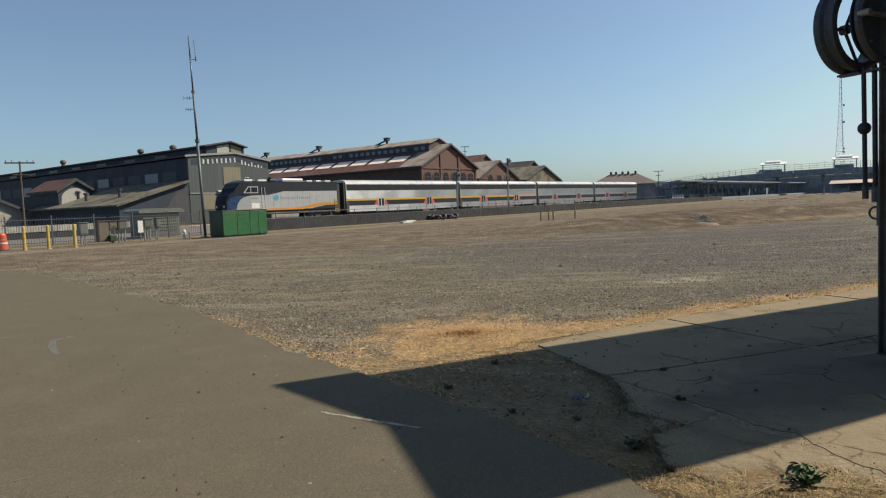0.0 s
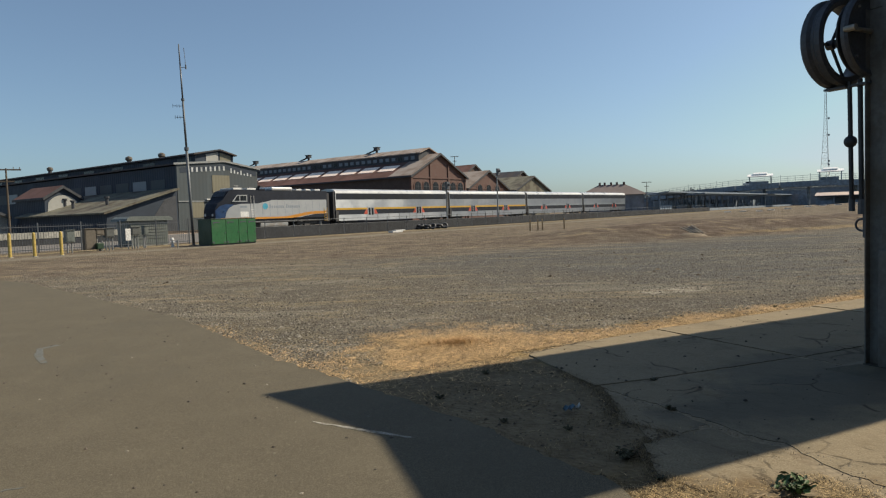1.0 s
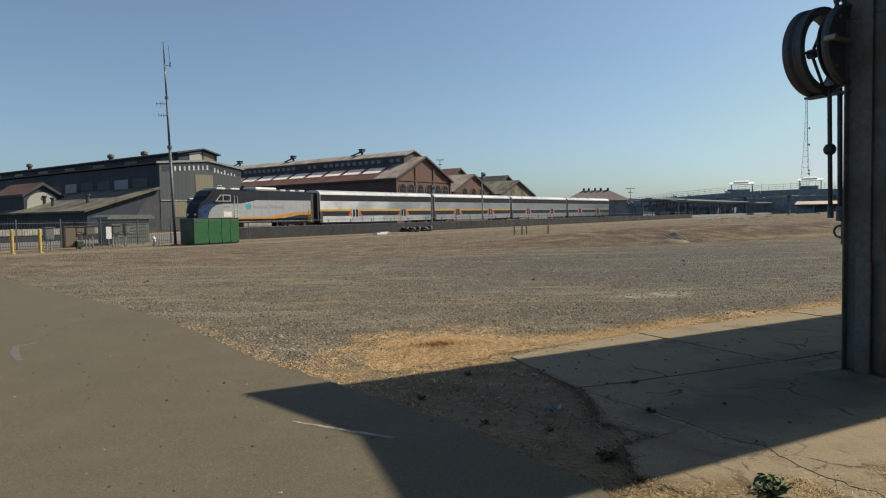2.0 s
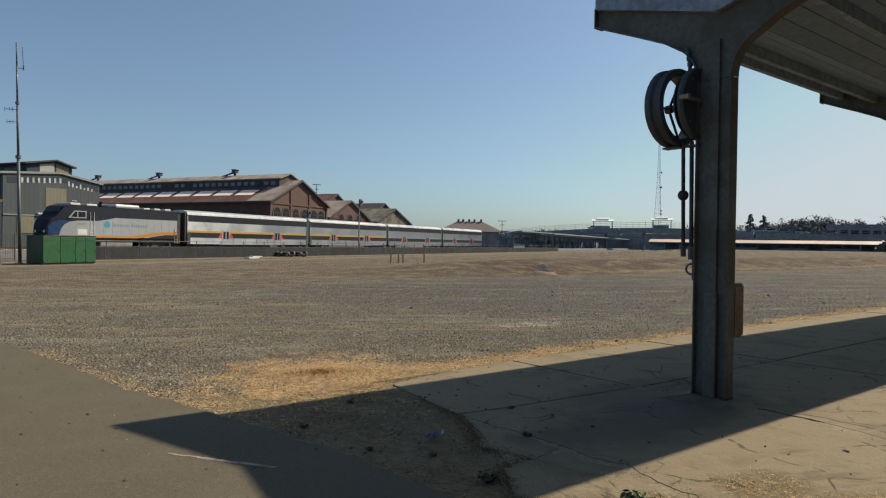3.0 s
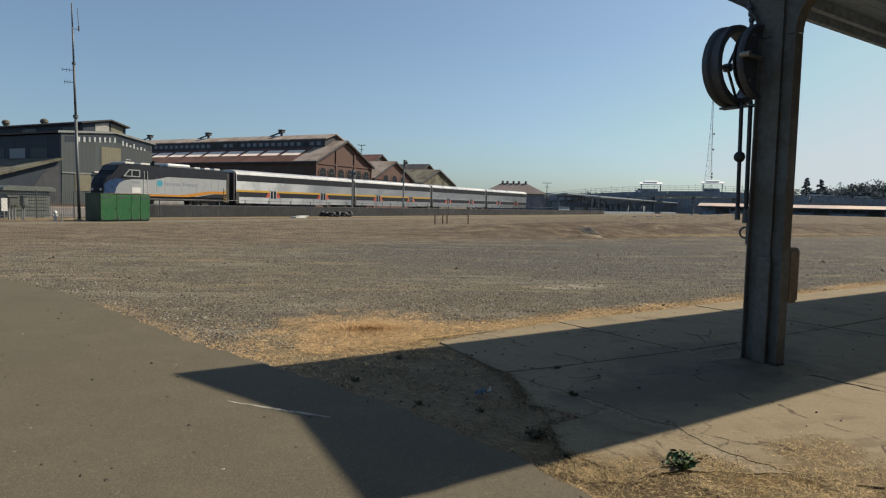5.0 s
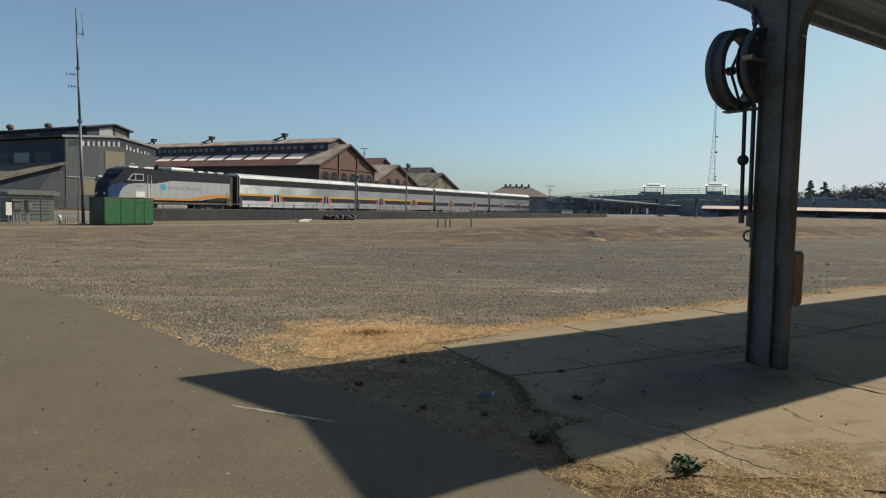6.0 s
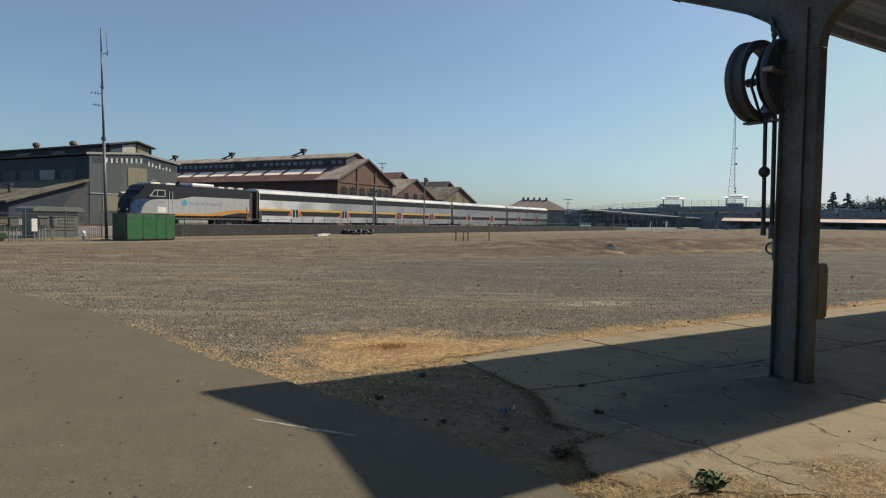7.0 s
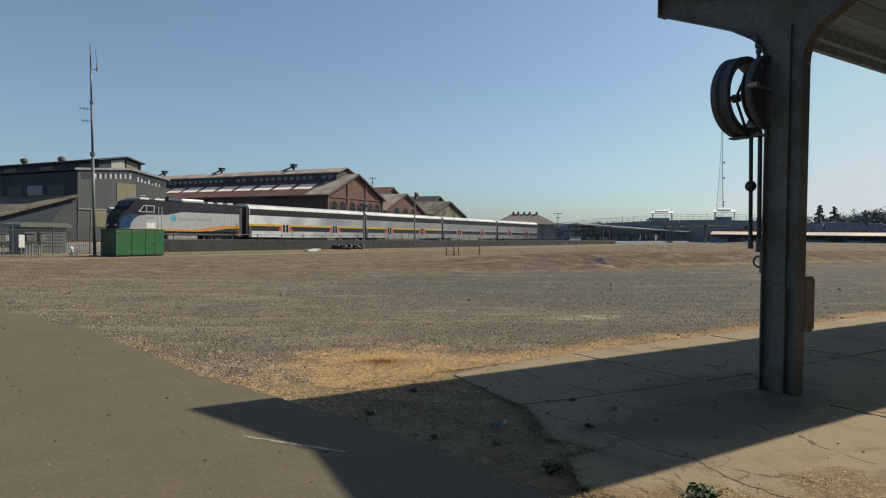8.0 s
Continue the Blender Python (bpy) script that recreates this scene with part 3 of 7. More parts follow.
def prism(bm, pts, axis, a, b):
    """Extrudes the outline pts (two coordinates) along the axis x, y or z, from a to b."""
    def at(p, w):
        return {"x": (w, p[0], p[1]), "y": (p[0], w, p[1]), "z": (p[0], p[1], w)}[axis]
    lo, hi = [bm.verts.new(at(p, a)) for p in pts], [bm.verts.new(at(p, b)) for p in pts]
    n = len(pts)
    bm.faces.new(lo), bm.faces.new(hi[::-1])
    for i in range(n):
        bm.faces.new((lo[i], hi[i], hi[(i + 1) % n], lo[(i + 1) % n]))
    return bm


def shape(pts, axis, a, b):
    bm = prism(bmesh.new(), pts, axis, a, b)
    bmesh.ops.recalc_face_normals(bm, faces=bm.faces[:])
    return bm


def rod(bm, p, q, r0, r1=None, n=8):
    """A round bar from p to q."""
    p, q = Vector(p), Vector(q)
    r1 = r0 if r1 is None else r1
    turn = (q - p).to_track_quat("Z", "Y").to_matrix()
    rings = []
    for o, r in ((p, r0), (q, r1)):
        rings.append([bm.verts.new(o + turn @ Vector((r * math.cos(2 * math.pi * i / n), r * math.sin(2 * math.pi * i / n), 0))) for i in range(n)])
    for i in range(n):
        bm.faces.new((rings[0][i], rings[0][(i + 1) % n], rings[1][(i + 1) % n], rings[1][i]))
    bm.faces.new(rings[0][::-1]), bm.faces.new(rings[1])
    return bm


def rods(*bars, n=8):
    bm = bmesh.new()
    for bar in bars:
        rod(bm, *bar, n=n)
    return bm


def tube(bm, path, r, n=8):
    for a, b in zip(path[:-1], path[1:]):
        rod(bm, a, b, r, n=n)
    return bm


def ring(bm, centre, axis, radius, r, seg=32, n=8):
    """A torus about the axis through the centre."""
    turn = Vector(axis).to_track_quat("Z", "Y").to_matrix()
    loops = []
    for i in range(seg):
        a = 2 * math.pi * i / seg
        loops.append([bm.verts.new(Vector(centre) + turn @ Vector(((radius + r * math.cos(b)) * math.cos(a), (radius + r * math.cos(b)) * math.sin(a), r * math.sin(b)))) for b in (2 * math.pi * j / n for j in range(n))])
    for i in range(seg):
        for j in range(n):
            bm.faces.new((loops[i][j], loops[(i + 1) % seg][j], loops[(i + 1) % seg][(j + 1) % n], loops[i][(j + 1) % n]))
    return bm


def lathe(bm, profile, seg=16, base=(0, 0, 0)):
    """Turns a profile of (radius, height) round the z axis."""
    loops = [[bm.verts.new((base[0] + r * math.cos(2 * math.pi * i / seg), base[1] + r * math.sin(2 * math.pi * i / seg), base[2] + z)) for i in range(seg)] for r, z in profile]
    for a, b in zip(loops[:-1], loops[1:]):
        for i in range(seg):
            bm.faces.new((a[i], a[(i + 1) % seg], b[(i + 1) % seg], b[i]))
    bm.faces.new(loops[0][::-1]), bm.faces.new(loops[-1])
    return bm


def mesh_of(name, bm, material, smoothly=False):
    data = bpy.data.meshes.new(name)
    bm.to_mesh(data)
    bm.free()
    data.materials.append(material)
    if smoothly:
        data.shade_smooth()
    return data


def thing(name, m, label, category, group="", kind=""):
    ob = new(name)
    ob.empty_display_size = 0.2
    ob.matrix_basis = m
    return tagged(ob, label, category, group, kind)


def part(name, bm, material, parent, label="", smoothly=False):
    ob = new(name, mesh_of(name, bm, material, smoothly))
    ob.parent = parent
    return tagged(ob, label)


def single(name, bm, material, m, label, category, group="", kind="", smoothly=False):
    ob = new(name, mesh_of(name, bm, material, smoothly))
    ob.matrix_basis = m
    return tagged(ob, label, category, group, kind)


def at_frame(frame_matrix, x, y, z=0.0, turn=0.0):
    return frame_matrix @ pose(x, y, z, 0, 0, turn)

# ---- ground ----
def build_ground():
    def axis(lo, hi, near_lo, near_hi, step):
        inner = list(np.arange(near_lo, near_hi + 1e-6, step))
        out, v, st = [], near_hi, step
        while v < hi:
            st *= 1.14
            v += st
            out.append(min(v, hi))
        low, v, st = [], near_lo, step
        while v > lo:
            st *= 1.14
            v -= st
            low.append(max(v, lo))
        return np.array(low[::-1] + inner + out)
    xs, ys = axis(-3000, 3500, -30, 75, 0.8), axis(-400, 4000, -6, 70, 0.8)
    X, Y = np.meshgrid(xs, ys)
    Z = ground_height(X, Y) - 0.045
    verts = np.stack([X, Y, Z], -1).reshape(-1, 3)
    nx, ny = len(xs), len(ys)
    faces = [(j * nx + i, j * nx + i + 1, (j + 1) * nx + i + 1, (j + 1) * nx + i) for j in range(ny - 1) for i in range(nx - 1)]
    data = bpy.data.meshes.new("ground")
    data.from_pydata(verts.tolist(), [], faces)
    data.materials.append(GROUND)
    data.shade_smooth()
    tagged(new("ground", data), "dusty grey gravel lot with bare brown dirt and dry straw", "ground", kind="structure")


def ragged(pts, step, amount, seed):
    """Subdivides the outline and roughens it."""
    rng, out = random.Random(seed), []
    for (x0, y0), (x1, y1) in zip(pts, pts[1:] + pts[:1]):
        length = math.hypot(x1 - x0, y1 - y0)
        n = max(1, int(length / step))
        for i in range(n):
            k = i / n
            j = amount if i else 0
            out.append((x0 + (x1 - x0) * k + rng.uniform(-j, j), y0 + (y1 - y0) * k + rng.uniform(-j, j)))
    return out


CHALK_MARKS = [
    [(-5.04, 8.62), (-4.92, 8.86), (-4.84, 8.82), (-4.94, 8.58), (-4.66, 8.1), (-4.38, 7.72), (-4.44, 7.68), (-4.74, 8.06)],
    [(-2.52, 3.99), (-2.42, 4.03), (-2.40, 4.06), (-2.51, 4.03)],
    [(-5.85, 8.80), (-5.68, 8.86), (-5.66, 8.93), (-5.86, 8.87)],
]


def build_asphalt():
    edge = [(1.36, 3.0), (1.10, 3.75), (0.38, 4.94), (-0.66, 6.24), (-1.67, 7.44), (-4.21, 11.07), (-6.14, 13.16), (-11.0, 18.5), (-19.0, 25.0), (-30.0, 32.5)]
    rng, fine = random.Random(4), []
    for (x0, y0), (x1, y1) in zip(edge[:-1], edge[1:]):
        n = max(2, int(math.hypot(x1 - x0, y1 - y0) / 0.12))
        for i in range(n):
            k = i / n
            fine.append((x0 + (x1 - x0) * k + rng.gauss(0, 0.025), y0 + (y1 - y0) * k + rng.gauss(0, 0.025)))
    pts = fine + [(-60, 40), (-60, -20), (6, -20), (3.2, 0.0), (1.9, 1.8)]
    single("road", shape(pts, "z", -0.08, 0.004), ASPHALT, Matrix(), "worn grey asphalt driveway with scattered grit", "road", kind="structure")
    scrape = shape(ragged([(-0.88, 5.155), (-0.36, 4.86), (-0.12, 4.72), (-0.05, 4.675), (-0.13, 4.69), (-0.38, 4.825), (-0.86, 5.118)], 0.04, 0.006, 3), "z", 0.003, 0.0065)
    single("paint_scrape", scrape, CHALK, Matrix(), "thin pale scrape mark on the asphalt", "road marking", kind="structure")
    for k, pts in enumerate(CHALK_MARKS):
        single("chalk_smudge", shape(ragged(pts, 0.05, 0.012, 70 + k), "z", 0.003, 0.0058), CHALK_BLUE, Matrix(), "faint pale blue chalk smudge on the asphalt", "road marking", kind="structure")


def build_platform():
    """The old platform: concrete slabs parted by joints and cracks, in (c, m)."""
    root = thing("pavement", CF, "cracked old concrete platform paving with weeds in the joints", "pavement", kind="structure")
    g = 0.009
    pieces = [
        [(4.22, 6.20), (4.9, 6.38), (6.40, 6.52), (6.40, 4.52 + g), (4.55, 4.68), (3.98, 4.78), (4.08, 5.4)],
        [(3.99, 4.70 - g), (4.55, 4.60), (6.40, 4.52 - g), (6.42, 2.9), (6.36, 2.05), (6.28, 1.0), (5.4, 0.95), (4.75, 1.2), (4.3, 1.5), (4.02, 1.85), (3.93, 2.2), (3.95, 2.6), (4.08, 2.96), (3.99, 3.2), (4.03, 3.49), (4.03, 3.86), (3.98, 4.43)],
        [(3.93, 4.60), (3.93, 4.43), (3.97, 3.86), (3.96, 3.49), (3.62, 3.42), (3.5, 3.9), (3.72, 4.2)],
        [(3.90, 3.40), (3.88, 3.18), (3.99, 2.92), (3.86, 2.72), (3.75, 2.42), (3.2, 2.42), (3.02, 2.7), (3.0, 3.0), (3.28, 3.42)],
        [(6.45, 6.55), (9.62, 6.6), (9.62, 4.45 + g), (6.45, 4.5 + g)],
        [(6.45, 4.5 - g), (9.62, 4.45 - g), (9.62, -0.6), (6.2, -0.4), (6.31, 1.0), (6.40, 2.03), (6.47, 2.14), (6.58, 2.65), (6.62, 3.15), (6.46, 3.5)],
    ]
    for i, pts in enumerate(pieces):
        part("concrete_slab", shape(ragged(pts, 0.06, 0.022 if i in (1, 2, 3) else 0.012, 20 + i), "z", -0.10, -0.030 - 0.002 * (i % 3)), CONCRETE, root)
    fill = [(4.05, 4.85), (6.5, 4.6), (6.6, 1.1), (5.4, 1.05), (4.75, 1.3), (4.3, 1.6), (4.05, 1.9), (3.3, 2.5), (3.1, 2.75), (3.1, 3.0), (3.4, 3.48), (3.6, 3.9), (3.8, 4.2)]
    part("joint_fill", shape(ragged(fill, 0.07, 0.02, 9), "z", -0.09, -0.0362), JOINT_DIRT, root, "dusty soil in the joints")
    for k in range(12):
        c0 = 9.66 + 3.16 * k
        for m0, m1 in ((4.46, 6.62 + 0.02 * k), (1.96, 4.43), (-0.6, 1.92)):
            part("concrete_slab", shape(ragged([(c0, m0), (c0 + 3.12, m0), (c0 + 3.12, m1), (c0, m1)], 0.25, 0.01, 60 + k), "z", -0.10, -0.029 - 0.003 * ((k + int(m1)) % 3)), CONCRETE, root)


def build_sky_blocker():
    """An unseen wall, added to keep sky light off the shaded platform."""
    single("sky_blocker", boxes((-7.0, 46.0, -4.8, -4.2, -0.1, 10.5)), BLOCKER_GREY, CF, "unseen plain grey wall added to block sky light from the platform", "wall", kind="structure")


build_ground()
build_sky_blocker()
build_asphalt()
build_platform()


# ---- platform canopy ----
def build_canopy():
    """Butterfly canopy on a row of single posts with curved brackets, in (c, m)."""
    PM, HALF, C0, BAY, BAYS = 3.635, 1.54, 6.47, 6.3, 6
    root = thing("platform_canopy", CF, "dark-painted steel butterfly platform canopy with curved brackets", "canopy")
    C1 = C0 + BAY * BAYS
    # roof boards: each wing rises outwards
    for side in (1, -1):
        e, v = PM + side * HALF, PM
        tip = 4.72 if side > 0 else 4.50
        n = 7
        for i in range(n):
            k0, k1 = i / n + 0.004, (i + 1) / n - 0.004
            za, zb = 4.02 + 0.40 * k0, 4.02 + 0.40 * k1
            ma, mb = v + (e - v) * k0, v + (e - v) * k1
            part("board", shape([(ma, za), (mb, zb), (mb, zb + 0.04), (ma, za + 0.04)], "x", C0 - 0.03, C1), DECK_WOOD, root, "stained timber roof boards")
        part("roof_sheet", shape([(v, 4.07), (e, 4.465), (e, tip - 0.03), (v, 4.24)], "x", C0 - 0.03, C1), ROOFING, root)
        lo, hi = sorted((e - side * 0.03, e + side * 0.012))
        part("fascia", boxes((C0 - 0.05, C1, lo, hi, 4.395 if side > 0 else 4.30, tip)), CANOPY_PAINT, root)
        for k in (0.45, 0.8):
            mm, zz = v + (e - v) * k, 4.02 + 0.40 * k
            part("purlin", boxes((C0, C1, mm - 0.04, mm + 0.04, zz - 0.14, zz - 0.004)), CANOPY_PAINT, root)
        # end board along the slope
        part("end_board", shape([(v, 3.98), (e, 4.40), (e, tip), (v, 4.27)], "x", C0 - 0.085, C0 - 0.052), CANOPY_PAINT, root)
    return PM, HALF, C0, BAY, BAYS


def build_post(c):
    """An I-section post whose flanges curve out into the two bracket arms."""
    PM = 3.647
    post = thing("canopy_post", CF @ pose(c, PM, 0.0), "dark olive steel canopy post with curved bracket arms", "post", "posts of the canopy")
    w, hd = 0.075, 0.19
    part("web", boxes((-0.012, 0.012, -hd + 0.014, hd - 0.014, -0.02, 3.295)), POST_PAINT, post)
    part("base_plate", soft_box(0.006, (-0.085, 0.085, -0.197, 0.197, -0.02, 0.034)), PLATE_PAINT, post)
    part("cover_channel", soft_box(0.012, (-0.085, -0.0505, -0.075, 0.06, 0.005, 1.10)), POST_PAINT, post, "dark olive cover channel")
    collar = bmesh.new()
    low = [collar.verts.new((sx * 0.34, sy * 0.44, -0.036)) for sx, sy in ((-1, -1), (1, -1), (1, 1), (-1, 1))]
    high = [collar.verts.new((sx * 0.11, sy * 0.22, 0.022)) for sx, sy in ((-1, -1), (1, -1), (1, 1), (-1, 1))]
    collar.faces.new(high)
    for i in range(4):
        collar.faces.new((low[i], low[(i + 1) % 4], high[(i + 1) % 4], high[i]))
    part("grout_collar", collar, CONCRETE, post, "low concrete collar sloping up to the post")
    # channel stiffener on the web
    part("channel", boxes((-0.05, -0.0125, -0.05, 0.045, -0.02, 3.70)), POST_PAINT, post)
    for side in (1, -1):
        path = [(hd, -0.03), (hd, 3.295)]
        for i in range(1, 9):
            a = i / 9 * 1.15
            path.append((hd + 0.36 * (1 - math.cos(a)), 3.30 + 0.40 * math.sin(a)))
        path += [(0.62, 3.80), (1.0, 3.965), (1.54, 4.19)]
        t = 0.014
        for (y0, z0), (y1, z1) in [(path[0], path[1])]:
            part("flange", soft_box(0.004, (-w, w, min(side * y0, side * (y0 - t)), max(side * y0, side * (y0 - t)), z0, z1)), POST_PAINT, post)
        bm = bmesh.new()
        curve = path[1:]
        for x in (-w, w):
            for y, z in curve:
                bm.verts.new((x, side * y, z))
            for y, z in curve:
                bm.verts.new((x, side * (y - t * 0.6), z + t))
        bm.verts.ensure_lookup_table()
        n = len(curve)
        V = bm.verts
        for i in range(n - 1):
            for q in ((i, i + 1, 2 * n + i + 1, 2 * n + i), (n + i, 3 * n + i, 3 * n + i + 1, n + i + 1), (i, n + i, n + i + 1, i + 1), (2 * n + i, 2 * n + i + 1, 3 * n + i + 1, 3 * n + i)):
                bm.faces.new([V[j] for j in q])
        bmesh.ops.recalc_face_normals(bm, faces=bm.faces[:])
        part("bracket_flange", bm, POST_PAINT, post)
        outline = [(side * y, z + 0.006) for y, z in curve] + [(side * 1.54, 4.40), (0.0, 3.98), (0.0, 3.30)]
        part("bracket_web", shape(outline, "x", -0.012, 0.012), POST_PAINT, post, "grey-blue painted bracket plate")
        part("arm_end_plate", boxes((-w, w, min(side * 1.535, side * 1.55), max(side * 1.535, side * 1.55), 4.18, 4.42)), POST_PAINT, post)
        for k in range(6):
            yb, zb = side * (0.33 + 0.2 * k), 3.80 + 0.085 * k
            if k:
                part("rivet", rods(((-0.02, yb, zb + 0.07), (-0.0125, yb, zb + 0.07), 0.014)), POST_PAINT, post)
    return post


PM, HALF, C0, BAY, BAYS = build_canopy()
first_post = build_post(C0)
for k in range(1, BAYS + 1):
    copy_thing(first_post, CF @ pose(C0 + BAY * k, 3.647, 0.0))


def build_reel():
    """A hose reel on the flange of the first post, its axle along m."""
    reel = thing("hose_reel", CF @ pose(C0, 3.647 + 0.19, 3.07), "black steel hose reel with spoked open rims", "hose reel")
    R = 0.395

    def hoop(prof):
        """A ring turned about the axle from a closed profile of (radius, place along the axle)."""
        bm = bmesh.new()
        loops = [[bm.verts.new((q * math.cos(2 * math.pi * i / 48), h, q * math.sin(2 * math.pi * i / 48))) for i in range(48)] for q, h in prof]
        for la, lb in zip(loops, loops[1:] + loops[:1]):
            for i in range(48):
                bm.faces.new((la[i], la[(i + 1) % 48], lb[(i + 1) % 48], lb[i]))
        bmesh.ops.recalc_face_normals(bm, faces=bm.faces[:])
        return bm
    far = [(R - 0.06, 0.215), (R - 0.012, 0.20), (R + 0.018, 0.21), (R + 0.022, 0.26), (R - 0.004, 0.285), (R - 0.004, 0.31), (R + 0.022, 0.335), (R + 0.024, 0.385), (R, 0.41), (R - 0.05, 0.40), (R - 0.062, 0.31)]
    part("rim", hoop(far), BLACK_STEEL, reel, "black steel rim with a grooved edge")
    near = [(R - 0.075, -0.02), (R - 0.03, -0.03), (R - 0.012, -0.005), (R - 0.012, 0.03), (R - 0.035, 0.045), (R - 0.075, 0.03)]
    part("rim", hoop(near), BLACK_STEEL, reel)
    part("drum", hoop([(0.03, -0.012), (R - 0.06, -0.012), (R - 0.06, 0.004), (0.10, 0.012), (0.10, 0.10), (0.03, 0.10)]), BLACK_STEEL, reel)
    for a in (0.5, 1.35, 2.2, 3.05, 3.9, 4.75, 5.6):
        part("bolt", rods(((0.30 * math.cos(a), -0.012, 0.30 * math.sin(a)), (0.30 * math.cos(a), -0.026, 0.30 * math.sin(a)), 0.013), n=6), GREY_STEEL, reel)
    for i, q in enumerate((0.335, 0.30, 0.265)):
        part("hose_coil", ring(bmesh.new(), (0, 0.09 + 0.012 * i, 0), (0, 1, 0), q, 0.011, 44, 7), RUBBER, reel, smoothly=True)
    for i in range(3):
        a = math.pi + 2 * math.pi * i / 3
        part("spoke", rods(((0, 0.37, 0), (0.35 * math.cos(a), 0.36, 0.35 * math.sin(a)), 0.015)), BLACK_STEEL, reel)
    part("hub", rods(((0, 0.33, 0), (0, 0.40, 0), 0.045), n=14), BLACK_STEEL, reel)
    part("axle", rods(((0, -0.02, 0), (0, 0.38, 0), 0.03), n=12), BLACK_STEEL, reel, smoothly=True)
    part("swivel", rods(((-0.36, -0.10, 0.02), (-0.36, 0.0, 0.02), 0.03), ((-0.36, -0.05, 0.02), (-0.06, -0.05, 0.02), 0.022), n=12), BRASS, reel, "worn brass swivel joint")
    part("bracket", boxes((-0.05, 0.05, -0.03, 0.14, -0.44, -0.42)), BLACK_STEEL, reel)
    part("bracket", boxes((-0.05, 0.05, 0.20, 0.41, -0.44, -0.421)), BLACK_STEEL, reel)
    part("tie_bar", boxes((-0.02, 0.02, 0.14, 0.20, -0.44, -0.425)), BLACK_STEEL, reel)
    bm = bmesh.new()
    tube(bm, [(-0.06, 0.13, 0.62), (-0.06, 0.11, 0.54), (-0.06, 0.09, 0.46), (-0.06, 0.085, 0.40), (-0.06, 0.09, 0.3)], 0.02)
    for z, yy in ((0.56, 0.115), (0.49, 0.098), (0.43, 0.088)):
        rod(bm, (-0.06, yy, z + 0.018), (-0.06, yy - 0.006, z - 0.018), 0.03)
    part("supply_pipe", bm, BLACK_STEEL, reel)
    part("hanging_hose", rods(((0, 0.185, -0.38), (0, 0.165, -1.50), 0.021), n=10), RUBBER, reel)
    part("hanging_hose", rods(((0, 0.085, -0.38), (0, 0.07, -1.52), 0.023), n=10), RUBBER, reel)
    bm = bmesh.new()
    bmesh.ops.create_uvsphere(bm, u_segments=16, v_segments=10, radius=0.058, matrix=Matrix.Translation((0.0, 0.176, -0.95)))
    part("hose_stop_ball", bm, RUBBER, reel, "black rubber stop ball", True)
    part("hose_nozzle", rods(((0, 0.164, -1.49), (0, 0.162, -1.61), 0.028), n=10), BLACK_STEEL, reel)
    bm = rods(((0, 0.05, -1.50), (0, 0.05, -1.64), 0.05), ((0, 0.02, -1.64), (0, 0.02, -1.86), 0.035))
    ring(bm, (0, 0.07, -1.74), (1, 0, 0), 0.055, 0.011, 18, 6)
    part("valve", bm, BLACK_STEEL, reel)


def build_junction_box():
    jb = thing("junction_box", CF @ pose(C0 + 0.078, 3.60, 0.0), "rusty tan steel junction box on the canopy post", "electrical box")
    part("case", soft_box(0.025, (0.0, 0.215, -0.12, 0.17, 0.63, 1.20)), BOX_PAINT, jb)
    part("door", soft_box(0.01, (0.02, 0.195, -0.138, -0.121, 0.66, 1.17)), BOX_PAINT, jb)
    part("latch", rods(((0.213, -0.08, 0.92), (0.25, -0.08, 0.92), 0.02)), BLACK_STEEL, jb)
    part("conduit", rods(((0.12, 0.0, 0.03), (0.12, 0.0, 0.62), 0.02), ((0.06, 0.05, 1.17), (0.06, 0.05, 3.8), 0.016)), POST_PAINT, jb)


build_reel()
build_junction_box()


# ---- railway: ballast, rails, fence ----
def build_tracks():
    bm = shape([(46.2, -0.08), (47.0, -0.015), (60.5, 0.01), (62.5, 0.28), (83.0, 0.28), (83.8, -0.08)], "x", -120, 160)
    single("track_bed", bm, BALLAST, TF, "dark grey stone track ballast", "track bed", kind="structure")
    for d0 in (66.0, 70.5, 75.5):
        for g in (-0.72, 0.72):
            prof = [(-0.07, 0.28), (0.07, 0.28), (0.02, 0.33), (0.036, 0.43), (0.036, 0.455), (-0.036, 0.455), (-0.036, 0.43), (-0.02, 0.33)]
            single("rail", shape([(d0 + g + a, b) for a, b in prof], "x", -120, 420), RAIL_STEEL, TF, "rusty steel running rail on ballast", "rail", "running rails")


